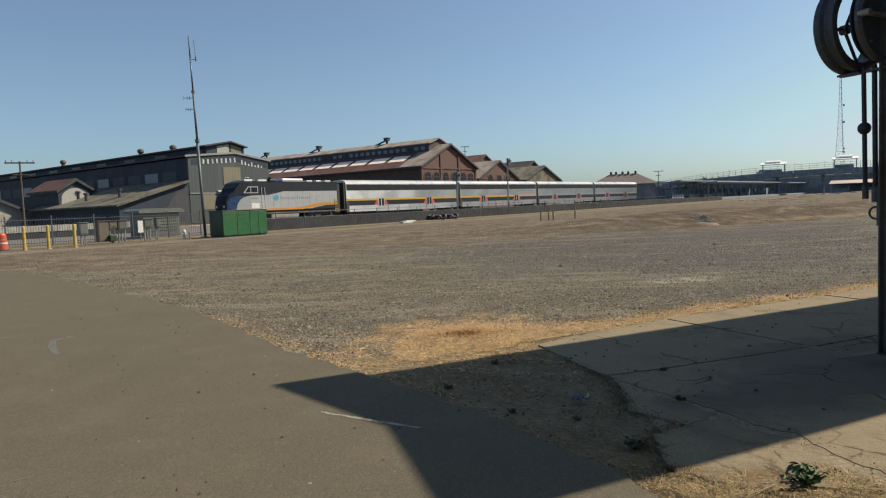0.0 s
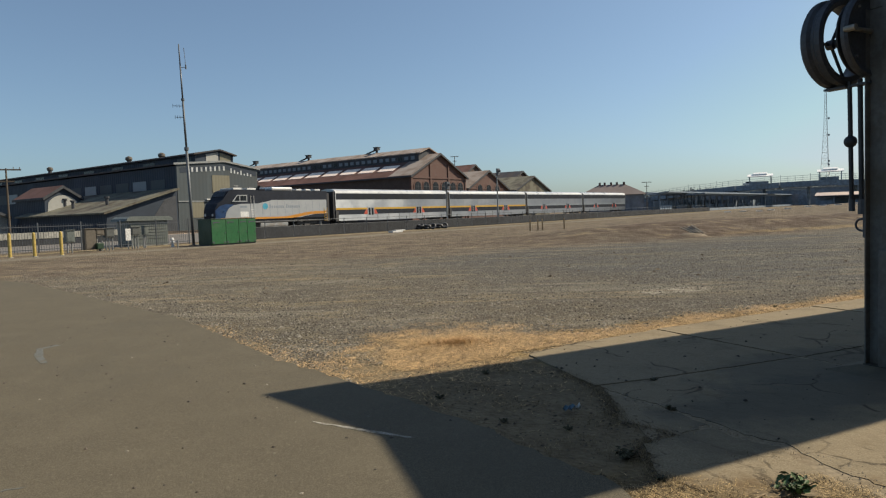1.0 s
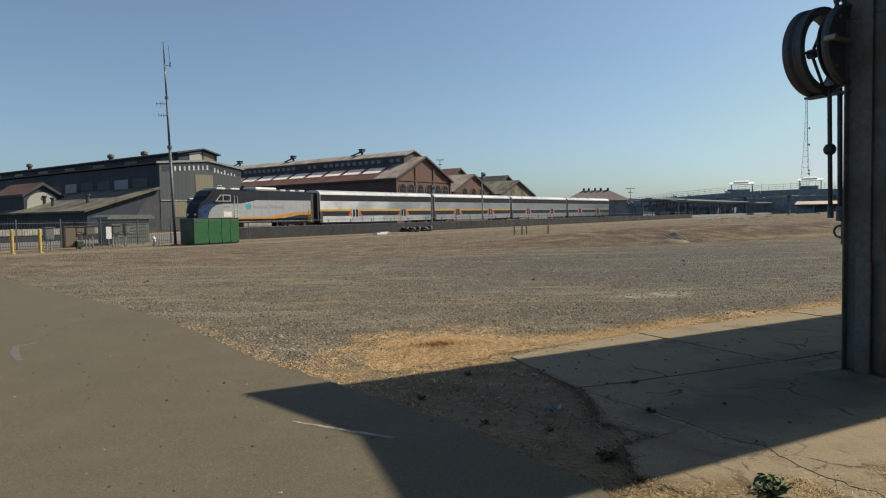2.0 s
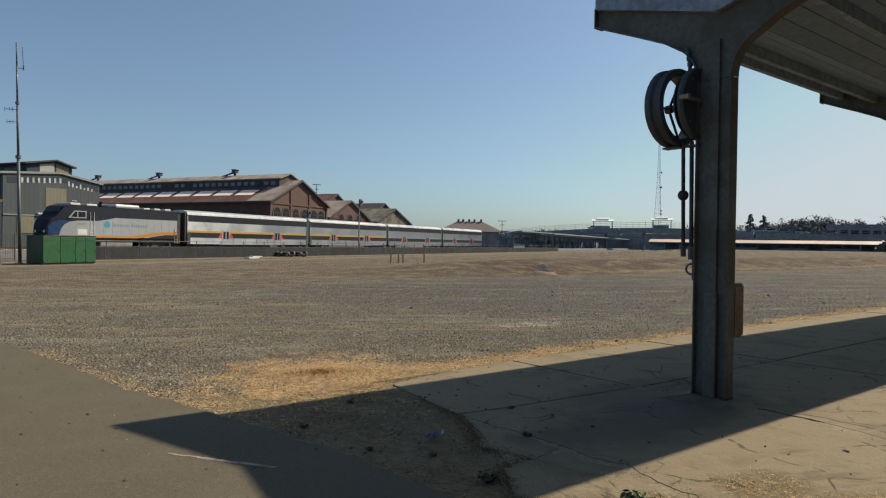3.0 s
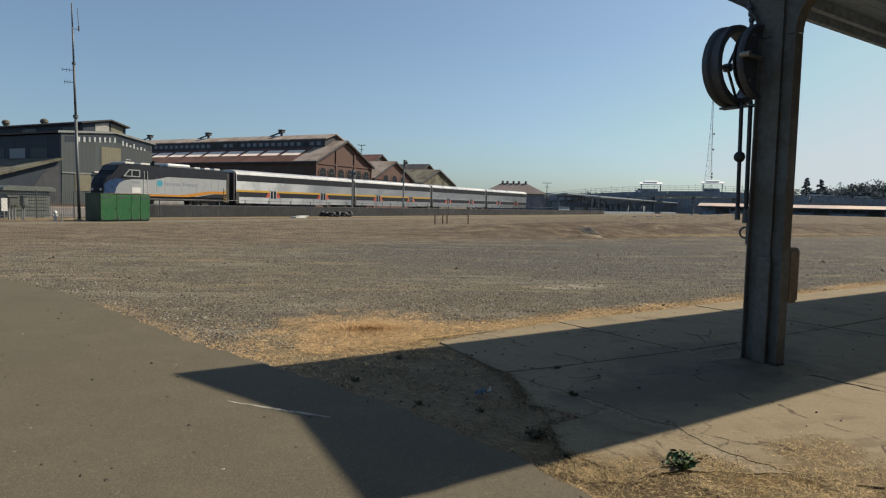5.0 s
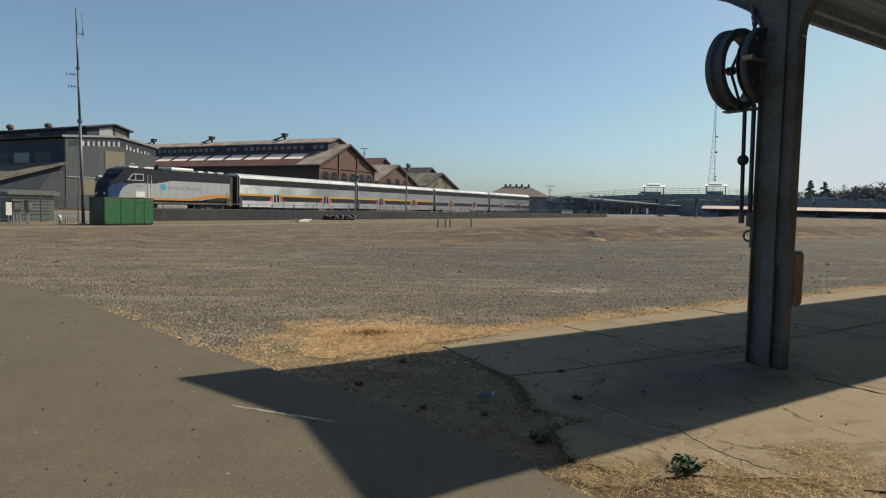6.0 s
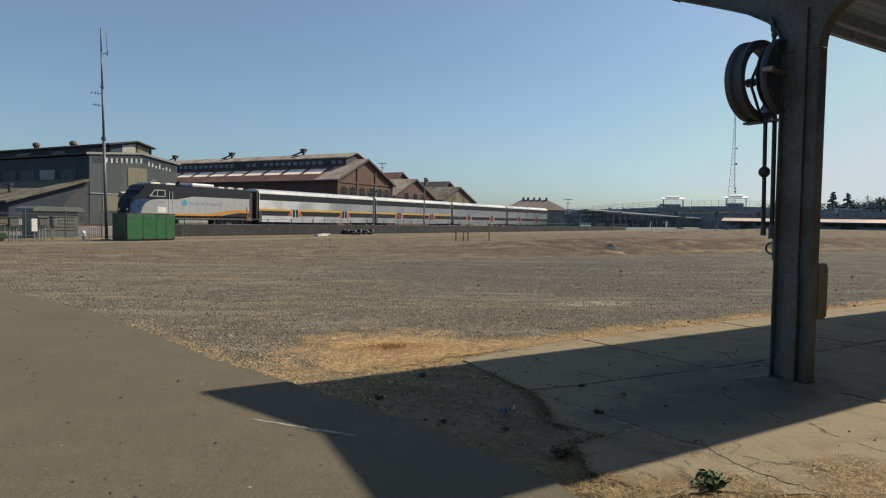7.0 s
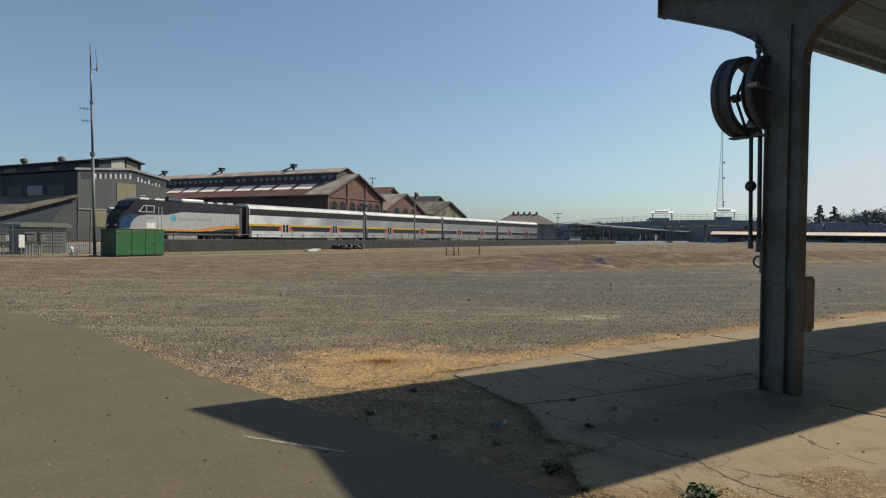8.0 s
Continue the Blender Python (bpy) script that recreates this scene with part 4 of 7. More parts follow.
def build_fence():
    """Dark slatted fence along the lot; panels between posts."""
    fence = thing("slatted_fence", TF @ pose(29.0, 43.8, -0.045), "dark slatted chain-link fence along the railway", "fence")
    face = [q for i in range(29) for q in ((0.05 + 0.1 * i, -0.014), (0.13 + 0.1 * i, -0.012), (0.135 + 0.1 * i, 0.002), (0.145 + 0.1 * i, 0.002))]
    panel = mesh_of("panel", shape(face + [(2.94, 0.012), (0.05, 0.012)], "z", 0.04, 0.955), FENCE_DARK)
    post = mesh_of("fence_post", rods(((0, 0, -0.05), (0, 0, 1.5), 0.035)), BLACK_STEEL)
    rail = mesh_of("top_rail", rods(((0, 0, 1.44), (3.0, 0, 1.44), 0.02), ((0, 0, 0.97), (3.0, 0, 0.97), 0.014)), BLACK_STEEL)
    for i in range(46):
        for name, data in (("panel", panel), ("fence_post", post), ("top_rail", rail)):
            ob = new(name, data)
            ob.parent, ob.location = fence, (3.0 * i, 0, 0)
    picket_fence = thing("picket_fence", TF @ pose(-10.0, 44.0, -0.045), "black iron picket fence round the utility yard", "fence")
    bar = mesh_of("picket", rods(((0, 0, 0.05), (0, 0, 1.75), 0.011), n=5), BLACK_STEEL)
    for i in range(255):
        ob = new("picket", bar)
        ob.parent, ob.location = picket_fence, (0.15 * i, 0, 0)
    post = mesh_of("fence_post", boxes((-0.035, 0.035, -0.035, 0.035, -0.05, 1.85)), BLACK_STEEL)
    for i in range(16):
        ob = new("fence_post", post)
        ob.parent, ob.location = picket_fence, (2.55 * i, 0, 0)
    for z in (0.2, 1.6):
        part("fence_rail", boxes((0, 38.4, -0.018, 0.018, z - 0.02, z + 0.02)), BLACK_STEEL, picket_fence)
    wall = thing("barrier_wall", TF @ pose(-14.0, 60.2, 0), "long pale concrete barrier wall beside the tracks", "wall", kind="structure")
    for i in range(16):
        part("wall_block", soft_box(0.02, (i * 3.0 + 0.01, i * 3.0 + 2.99, -0.2, 0.2, 0.55, 1.08)), CONCRETE_PALE, wall)
        part("wall_footing", boxes((i * 3.0, i * 3.0 + 3.0, -0.15, 0.25, -0.06, 0.549)), FENCE_DARK, wall)


build_tracks()
build_fence()


# ---- buildings of the railway works ----
def gable_building(name, s0, s1, d0, d1, eave, apex, label, side_mat, front_mat, roof_mat, ridge=None, overhang=0.5):
    """A long gabled hall whose front faces the rails, in (s, d); returns the root."""
    mid = (s0 + s1) / 2 if ridge is None else ridge
    root = thing(name, TF @ pose(mid, d0, 0), label, "building")
    a, b, L = s0 - mid, s1 - mid, d1 - d0
    part("front_wall", shape([(a, 0), (b, 0), (b, eave), (0, apex), (a, eave)], "y", 0, 0.4), front_mat, root)
    part("back_wall", shape([(a, 0), (b, 0), (b, eave), (0, apex), (a, eave)], "y", L - 0.4, L), side_mat, root)
    part("side_wall", boxes((a, a + 0.4, 0.402, L - 0.402, 0, eave)), side_mat, root)
    part("side_wall", boxes((b - 0.4, b, 0.402, L - 0.402, 0, eave)), side_mat, root)
    for x in (a, b):
        k = (apex - eave) / abs(x)
        xo = x + math.copysign(overhang, x)
        z0 = eave - k * overhang
        part("roof", shape([(xo, z0 + 0.01), (0, apex + 0.01), (0, apex + 0.25), (xo, z0 + 0.25)], "y", -overhang, L + overhang), roof_mat, root)
        part("eave_trim", boxes((min(xo, xo + math.copysign(0.08, x)), max(xo, xo + math.copysign(0.08, x)), -overhang, L + overhang, z0 - 0.12, z0 + 0.24)), DARK_TRIM, root)
        part("rake_trim", shape([(xo, z0 - 0.2), (0, apex - 0.2), (0, apex + 0.24), (xo, z0 + 0.24)], "y", -overhang - 0.1, -overhang - 0.002), DARK_TRIM, root)
    return root, mid


def roof_vent(m, label):
    """A black ventilator box on a leaning pipe, on a roof ridge."""
    v = thing("roof_ventilator", m, label, "roof vent", "roof ventilators")
    part("duct", rods(((-4.4, 0, 0.1), (-0.6, 0, 1.05), 0.2), ((-0.7, 0, 1.0), (0, 0, 1.15), 0.24)), DARK_TRIM, v)
    part("neck", rods(((0, 0, 0.1), (0, 0, 1.2), 0.3), n=10), DARK_TRIM, v)
    part("hood", soft_box(0.06, (-0.6, 0.6, -0.55, 0.55, 1.0, 1.65)), DARK_TRIM, v)
    part("hood_cap", soft_box(0.05, (-0.75, 0.75, -0.7, 0.7, 1.65, 1.82)), DARK_TRIM, v)
    return v


def build_works_shed():
    """The grey corrugated shed with the painted company lettering."""
    root = thing("works_shed", TF @ pose(52.4, 84.0, 0), "grey corrugated metal works shed with faded painted lettering", "building")
    W, L = 13.5, 112.0
    outline = [(0, 0), (W, 0), (W, 9.15), (7.6, 10.1), (0, 9.45)]
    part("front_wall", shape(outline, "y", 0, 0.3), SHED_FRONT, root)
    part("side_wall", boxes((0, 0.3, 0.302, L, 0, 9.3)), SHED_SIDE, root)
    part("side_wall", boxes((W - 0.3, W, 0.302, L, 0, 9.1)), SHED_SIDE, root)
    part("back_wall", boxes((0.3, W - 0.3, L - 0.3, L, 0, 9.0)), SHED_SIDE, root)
    part("roof", shape([(-0.4, 9.44), (7.6, 10.12), (7.6, 10.32), (-0.4, 9.66)], "y", -0.15, L), SHED_ROOF, root)
    part("roof", shape([(7.6, 10.12), (W + 0.4, 9.14), (W + 0.4, 9.34), (7.6, 10.32)], "y", -0.15, L), SHED_ROOF, root)
    part("rake_trim", shape([(-0.5, 9.42), (7.6, 10.1), (7.6, 10.36), (-0.5, 9.7)], "y", -0.2, -0.152), GREY_STEEL, root, "pale metal roof edging")
    part("rake_trim", shape([(7.6, 10.1), (W + 0.5, 9.12), (W + 0.5, 9.4), (7.6, 10.36)], "y", -0.2, -0.152), GREY_STEEL, root, "pale metal roof edging")
    part("lettering_band", shape([(0.5, 8.35), (7.6, 9.1), (W - 0.2, 8.2), (W - 0.2, 8.85), (7.6, 9.78), (0.5, 9.1)], "y", -0.03, -0.002), SHED_SIDE, root, "dark painted band under the eaves")
    # painted company name: one plain bar a letter
    for i in range(8):
        x = 2.1 + i * 0.74
        z = 8.36 + 0.07 * x
        part("letter_bar", boxes((x + 0.14, x + 0.42, -0.045, -0.032, z + 0.0, z + 0.66)), LETTER, root, "faded white painted bar")
    for i in range(7):
        x = 8.6 + i * 0.58
        z = 8.98 - 0.13 * (x - 7.6)
        h = (0.75, 0.6, 0.35, 0.7, 0.3, 0.5, 0.4)[i]
        part("letter_bar", boxes((x + 0.08, x + 0.32, -0.045, -0.032, z - 0.3, z - 0.3 + h * 0.9)), LETTER, root, "faded white painted bar")
    part("wall_panel", boxes((5.5, 8.45, -0.05, -0.002, 5.6, 8.15)), TAN_PANEL, root, "tan sheet panel over a window")
    part("wall_panel", boxes((1.8, 4.0, -0.05, -0.002, 2.1, 4.5)), TAN_PANEL, root, "tan sheet panel")
    part("wall_panel", boxes((10.1, 12.3, -0.05, -0.002, 1.2, 4.5)), TAN_PANEL, root, "tan sheet panel")
    door = part("door_frame", boxes((5.3, 5.55, -0.12, -0.002, 0, 3.8), (8.2, 8.45, -0.12, -0.002, 0, 3.8), (5.55, 8.2, -0.12, -0.002, 3.5, 3.8)), DARK_TRIM, root)
    part("door_leaf", boxes((5.56, 8.19, -0.06, -0.003, 0, 3.49)), DARK_TRIM, root)
    part("door_window", boxes((5.9, 7.9, -0.08, -0.062, 1.9, 3.2)), PALE_GLASS, root)
    for x in (4.3, 6.3):
        part("wall_lamp", soft_box(0.05, (x, x + 0.9, -0.35, -0.003, 4.55, 4.75)), WHITE_PAINT, root)
    for z in (4.4,):
        part("girt", boxes((0.0, W, -0.10, -0.003, z - 0.08, z + 0.08)), GREY_STEEL, root)
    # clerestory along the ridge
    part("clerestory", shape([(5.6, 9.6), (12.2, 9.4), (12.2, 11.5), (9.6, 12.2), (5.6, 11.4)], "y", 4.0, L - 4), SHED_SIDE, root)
    part("clerestory_roof", shape([(5.1, 11.38), (9.6, 12.22), (9.6, 12.42), (5.1, 11.58)], "y", 3.5, L - 4), SHED_ROOF, root)
    part("clerestory_roof", shape([(9.6, 12.22), (12.6, 11.46), (12.6, 11.66), (9.6, 12.42)], "y", 3.5, L - 4), SHED_ROOF, root)
    part("clerestory_panel", shape([(7.4, 10.3), (9.5, 10.28), (9.5, 11.95), (7.4, 11.55)], "y", 3.95, 3.998), WALL_PATCH, root, "pale weathered sheet panel")
    part("clerestory_panel", shape([(9.8, 10.28), (11.7, 10.2), (11.7, 11.45), (9.8, 11.9)], "y", 3.95, 3.998), TAN_PANEL, root, "tan weathered sheet panel")
    for i in range(22):
        y = 3.0 + i * 4.9
        part("side_window", boxes((-0.05, -0.002, y, y + 3.6, 5.9, 7.6)), PALE_GLASS if i % 3 == 1 else SHED_FRONT, root)
        if i % 2 == 0:
            part("clerestory_window", boxes((5.55, 5.598, y + 2, y + 5.6, 10.2, 11.0)), GLASS, root)
    for i in range(7):
        part("wall_sign_bar", boxes((-0.06, -0.003, 60 + i * 4.5, 63.0 + i * 4.5, 3.2 + 0.1 * (i % 2), 4.4)), PALE_GLASS, root)
    # lean-to on either side
    lt = thing("lean_to_shed", TF @ pose(42.4, 84.0, 0), "low lean-to shed with a tan corrugated roof", "building")
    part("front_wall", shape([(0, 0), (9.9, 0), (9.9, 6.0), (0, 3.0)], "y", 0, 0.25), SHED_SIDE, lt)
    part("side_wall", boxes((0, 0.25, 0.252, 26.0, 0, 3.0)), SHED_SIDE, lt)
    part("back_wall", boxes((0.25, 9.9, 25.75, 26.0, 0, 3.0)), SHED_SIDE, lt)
    part("roof", shape([(-0.6, 2.85), (9.95, 6.05), (9.95, 6.25), (-0.6, 3.05)], "y", -0.5, 26.0), TAN_ROOF, lt, "stained tan corrugated roof")
    part("rake_trim", shape([(-0.6, 2.8), (9.95, 6.0), (9.95, 6.27), (-0.6, 3.07)], "y", -0.6, -0.502), TAN_ROOF, lt)
    # no opening here: a dark sheet on the wall paints the doorway's shade
    part("doorway_shade", shape([(4.6, 0), (9.7, 0), (9.7, 5.2), (8.0, 4.7)], "y", -0.03, -0.002), DARK_TRIM, lt, "dark sheet standing in for the shade of an open doorway")
    for y, x in ((6.0, 3.2), (14.0, 2.4), (20.0, 4.0)):
        z = 3.03 + x * 0.303
        part("roof_stack", rods(((x, y, z), (x, y, z + 1.1), 0.22), ((x, y, z + 1.1), (x, y, z + 1.35), 0.36)), DARK_TRIM, lt)
    rt = thing("lean_to_shed", TF @ pose(65.95, 84.0, 0), "grey lean-to shed with a sagging sheet roof", "building")
    part("front_wall", shape([(0, 0), (8.6, 0), (8.6, 4.0), (0, 6.4)], "y", 0, 0.25), SHED_FRONT, rt)
    part("side_wall", boxes((8.35, 8.6, 0.252, 18, 0, 4.0)), SHED_SIDE, rt)
    part("back_wall", boxes((0.05, 8.35, 17.75, 18, 0, 3.9)), SHED_SIDE, rt)
    part("roof", shape([(0.02, 6.42), (8.9, 3.95), (8.9, 4.2), (0.02, 6.75)], "y", -0.5, 18), SHED_ROOF, rt)
    # small gabled house with a pale patch
    hs, mid = gable_building("gabled_store", 43.6, 48.7, 104.0, 114.0, 5.7, 7.3, "small dark gabled store with a pale patched gable wall", SHED_SIDE, SHED_SIDE, RUST_ROOF, overhang=0.3)
    patch = [(-2.3, 3.0), (2.2, 3.0)] + [(2.2 * math.cos(a) * 1.03, 4.2 + 1.9 * math.sin(a)) for a in (0.1 + 0.29 * i for i in range(10))]
    part("wall_patch", shape(patch, "y", -0.05, -0.002), WALL_PATCH, hs, "pale rendered patch")
    low, _ = gable_building("low_shed", 31.5, 41.5, 112.0, 140.0, 3.2, 5.6, "low shed with a pale rendered gable wall", SHED_SIDE, CONCRETE_PALE, TAN_ROOF)


def arch_pts(x, z, w, h, n=8):
    """Outline of a round-headed opening."""
    return [(x - w, z), (x + w, z)] + [(x + w * math.cos(math.pi * i / n), z + h + w * math.sin(math.pi * i / n)) for i in range(n + 1)]


def build_brick_shop():
    root, mid = gable_building("brick_workshop", 116.7, 138.3, 95.0, 185.0, 10.3, 15.6, "long red brick railway workshop with a clerestory roof", SIDE_WALL, BRICK, RUST_ROOF, overhang=0.6)
    # pilasters, string course and arched windows of the gable wall
    for x in (-10.6, -3.55, 3.55, 10.6):
        top = 15.4 - abs(x) * 0.49 - 0.5
        part("pilaster", soft_box(0.03, (x - 0.28, x + 0.28, -0.22, -0.002, 0, top)), BRICK, root)
    part("string_course", boxes((-10.8, 10.8, -0.16, -0.003, 9.75, 10.1)), BRICK, root)
    for x in (-8.4, -5.3, -1.75, 1.75, 5.3, 8.4):
        part("arch_surround", shape(arch_pts(x, 4.4, 1.45, 3.45), "y", -0.12, -0.004), BRICK, root)
        w = part("window", shape(arch_pts(x, 4.6, 1.12, 3.3), "y", -0.16, -0.122), GLASS, root)
        part("window_bar", boxes((x - 0.05, x + 0.05, -0.20, -0.162, 4.6, 9.0)), DARK_TRIM, w)
        part("window_bar", boxes((x - 1.1, x + 1.1, -0.20, -0.162, 7.85, 7.98)), DARK_TRIM, w)
    # clerestory
    CL0, CL1 = 3.4, 86.0
    part("clerestory_wall", boxes((-3.6, -3.4, CL0, CL1, 13.4, 15.9)), DARK_TRIM, root)
    part("clerestory_wall", boxes((3.4, 3.6, CL0, CL1, 13.4, 15.9)), DARK_TRIM, root)
    part("clerestory_gable", shape([(-3.6, 13.4), (3.6, 13.4), (3.6, 15.9), (0, 17.2), (-3.6, 15.9)], "y", CL0 - 0.2, CL0 - 0.002), DARK_TRIM, root)
    for x in (-1, 1):
        part("clerestory_roof", shape([(x * 3.75, 15.88), (0, 17.22), (0, 17.45), (x * 3.75, 16.11)], "y", CL0 - 0.7, CL1), PALE_ROOF, root, "weathered pale sheet roof")
    rng = random.Random(11)
    for i in range(40):
        y = 4.4 + i * 2.0
        part("clerestory_pane", boxes((-3.68, -3.603, y, y + 1.15, 14.55, 15.35)), PALE_GLASS if rng.random() < 0.8 else GLASS, root)
    # pale skylight sheets in the lower roof, and lighter sheets at the front
    def on_roof(x, lift):
        return 15.6 + 0.26 + lift - abs(x) * (5.3 / 10.8)
    for i in range(13):
        y = 7.5 + i * 6.4
        x0, x1 = -8.1, -5.3
        part("skylight", shape([(x0, on_roof(x0, 0.0)), (x1, on_roof(x1, 0.0)), (x1, on_roof(x1, 0.07)), (x0, on_roof(x0, 0.07))], "y", y, y + 5.0), SKYLIGHT, root, "dusty pale skylight sheet")
    x0, x1 = -11.3, -0.3
    part("roof_patch", shape([(x0, on_roof(x0, 0.0)), (x1, on_roof(x1, 0.0)), (x1, on_roof(x1, 0.04)), (x0, on_roof(x0, 0.04))], "y", -0.6, 6.2), PALE_ROOF, root, "lighter weathered roof sheets")
    for d0, zz in ((114.6, 0), (140.0, 0), (163.0, 0)):
        roof_vent(at_frame(TF, mid, d0, 17.1, -90), "black roof ventilator with a leaning duct on the workshop ridge")
    return root


def build_far_sheds():
    a, mid = gable_building("brick_workshop", 140.0, 159.2, 95.4, 140.0, 7.7, 12.3, "smaller red brick gabled workshop", SIDE_WALL, BRICK, PALE_ROOF)
    part("string_course", boxes((-9.4, 9.4, -0.14, -0.003, 7.5, 7.8)), BRICK, a)
    for x in (-4.2, 0.0, 4.2):
        part("arch_surround", shape(arch_pts(x, 4.0, 1.5, 3.6), "y", -0.12, -0.004), BRICK, a)
        part("window", shape(arch_pts(x, 4.2, 1.1, 3.4), "y", -0.16, -0.122), GLASS, a)
    b, mid = gable_building("dark_workshop", 158.0, 175.0, 111.0, 165.0, 11.0, 15.6, "dark gabled workshop with a rusty roof", SIDE_WALL, SIDE_WALL, RUST_ROOF)
    c, mid = gable_building("dark_workshop", 186.0, 202.0, 110.5, 160.0, 10.6, 14.5, "dark workshop with a grey sheet roof", SIDE_WALL, SIDE_WALL, SHED_ROOF)
    d, mid = gable_building("hipped_workshop", 164.0, 184.4, 95.6, 130.0, 7.4, 11.5, "workshop with a tan weathered roof", SIDE_WALL, TAN_ROOF, TAN_ROOF)
    for az, dd, z in ((-29.56, 144.7, 11.6), (-24.24, 114.0, 11.4), (-21.85, 103.6, 11.2)):
        v = thing("roof_ventilator", TF @ pose(62.0, dd, z), "small dark round roof ventilator", "roof vent", "shed ventilators")
        part("neck", rods(((0, 0, 0), (0, 0, 1.2), 0.35), n=10), DARK_TRIM, v)
        part("cowl", lathe(bmesh.new(), [(0.4, 1.15), (0.58, 1.4), (0.55, 1.75), (0.2, 1.95)], 12), BROWN_BOX, v)


build_works_shed()
build_brick_shop()
build_far_sheds()


# ---- the train ----
RAIL_TOP = 0.455


def bogie(parent, x, z0=RAIL_TOP):
    """Two axles in a side frame."""
    b = part("bogie", boxes((x - 1.75, x + 1.75, -1.12, -0.98, z0 + 0.38, z0 + 0.66), (x - 1.75, x + 1.75, 0.98, 1.12, z0 + 0.38, z0 + 0.66), (x - 0.4, x + 0.4, -0.98, 0.98, z0 + 0.34, z0 + 0.6), (x - 0.5, x + 0.5, -1.14, -1.0, z0 + 0.2, z0 + 0.5)), UNDERFRAME, parent)
    for dx in (-1.3, 1.3):
        w = bmesh.new()
        for y in (-0.76, 0.66):
            rod(w, (x + dx, y, z0 + 0.47), (x + dx, y + 0.12, z0 + 0.47), 0.47, n=20)
        rod(w, (x + dx, -1.0, z0 + 0.47), (x + dx, 1.0, z0 + 0.47), 0.09)
        part("wheelset", w, UNDERFRAME, b)


def car_profile(z0, top, half=1.52):
    pts = [(-half, z0), (half, z0), (half, top - 0.62)]
    for i in range(1, 8):
        a = math.pi * i / 8
        pts.append((half * math.cos(a) * (0.97 if i in (1, 7) else 1.0), top - 0.62 + 0.62 * math.sin(a) ** 0.8))
    return pts + [(-half, top - 0.62)]


def build_car(s0, striped, label):
    """A bilevel passenger car, 25.9 m over couplers, near side at -y."""
    z = RAIL_TOP
    car = thing("passenger_car", TF @ pose(s0, 66.0, 0), label, "railway car", "cars of the train")
    L0, L1, H = 0.35, 25.55, 1.52
    part("body", shape([(-H, z + 0.55), (H, z + 0.55), (H, z + 4.30), (-H, z + 4.30)], "x", L0, L1), STAINLESS, car)
    roof = [(H + 0.01, z + 4.27)]
    for i in range(0, 13):
        a = math.pi * i / 12
        roof.append(((H + 0.01) * math.cos(a), z + 4.27 + 0.62 * max(0.0, math.sin(a)) ** 0.75))
    part("roof", shape(roof[1:], "x", L0, L1), ROOF_SILVER, car, "bright silver curved roof")
    y = -H
    part("window_band", boxes((L0 + 0.1, L1 - 0.1, y - 0.012, y - 0.001, z + 3.42, z + 4.24)), NAVY, car, "dark upper window band")
    for i in range(11):
        x = 1.6 + i * 2.13
        part("window", boxes((x, x + 1.55, y - 0.022, y - 0.013, z + 3.52, z + 4.10)), TINTED, car)
    for i in range(5):
        x = L0 + 4.1 + i * 4.2
        part("panel_seam", boxes((x, x + 0.03, y - 0.006, y - 0.002, z + 2.33, z + 3.4)), STAINLESS, car)
    part("lower_band", boxes((L0 + 0.05, L1 - 0.05, y - 0.014, y - 0.001, z + 1.38, z + 2.02)), NAVY, car, "navy lower band")
    if striped:
        part("stripe", boxes((L0 + 0.05, L1 - 0.05, y - 0.018, y - 0.001, z + 2.03, z + 2.28)), STRIPE_YELLOW, car, "yellow stripe")
    else:
        part("stripe", boxes((L0 + 0.05, L1 - 0.05, y - 0.018, y - 0.001, z + 2.03, z + 2.18)), GREY_MARK, car, "grey stripe")
    for i in range(5):
        x = 9.3 + i * 1.65
        part("lower_window", boxes((x, x + 1.2, y - 0.024, y - 0.015, z + 1.48, z + 1.95)), TINTED, car)
    for x in (7.2, 18.1):
        d = part("door", boxes((x - 0.68, x + 0.68, y - 0.03, y - 0.002, z + 0.5, z + 2.42)), STAINLESS, car, "silver double door")
        for q in (-0.52, 0.10):
            part("door_glass", boxes((x + q, x + q + 0.42, y - 0.04, y - 0.031, z + 1.25, z + 2.25)), GLASS, d)
        for sgn in (-1, 1):
            pts = [(x + sgn * 0.72, z + 1.38), (x + sgn * 1.45, z + 1.38), (x + sgn * 1.0, z + 2.02), (x + sgn * 0.72, z + 2.02)]
            part("chevron", shape(pts, "y", y - 0.024, y - 0.0145), STRIPE_ORANGE, car, "orange-red slanted mark")
    part("skirt", boxes((6.0, 20.0, -H + 0.02, H - 0.02, z + 0.48, z + 1.36)), STAINLESS, car)
    for x in (8.6, 11.0, 13.4, 15.8, 18.9):
        part("skirt_seam", boxes((x, x + 0.06, y - 0.012, y + 0.018, z + 0.5, z + 1.35)), UNDERFRAME, car)
    part("underframe", boxes((L0, L1, -1.3, 1.3, z + 0.55, z + 1.38)), UNDERFRAME, car)
    for x in (0.0, 25.55):
        part("gangway", soft_box(0.03, (x, x + 0.35, -1.42, 1.42, z + 0.9, z + 4.5)), UNDERFRAME, car)
    part("end_frame", boxes((L0 - 0.02, L0 + 0.5, -H - 0.02, -H + 0.3, z + 0.5, z + 1.9)), UNDERFRAME, car)
    bogie(car, 3.1)
    bogie(car, 22.8)
    return car


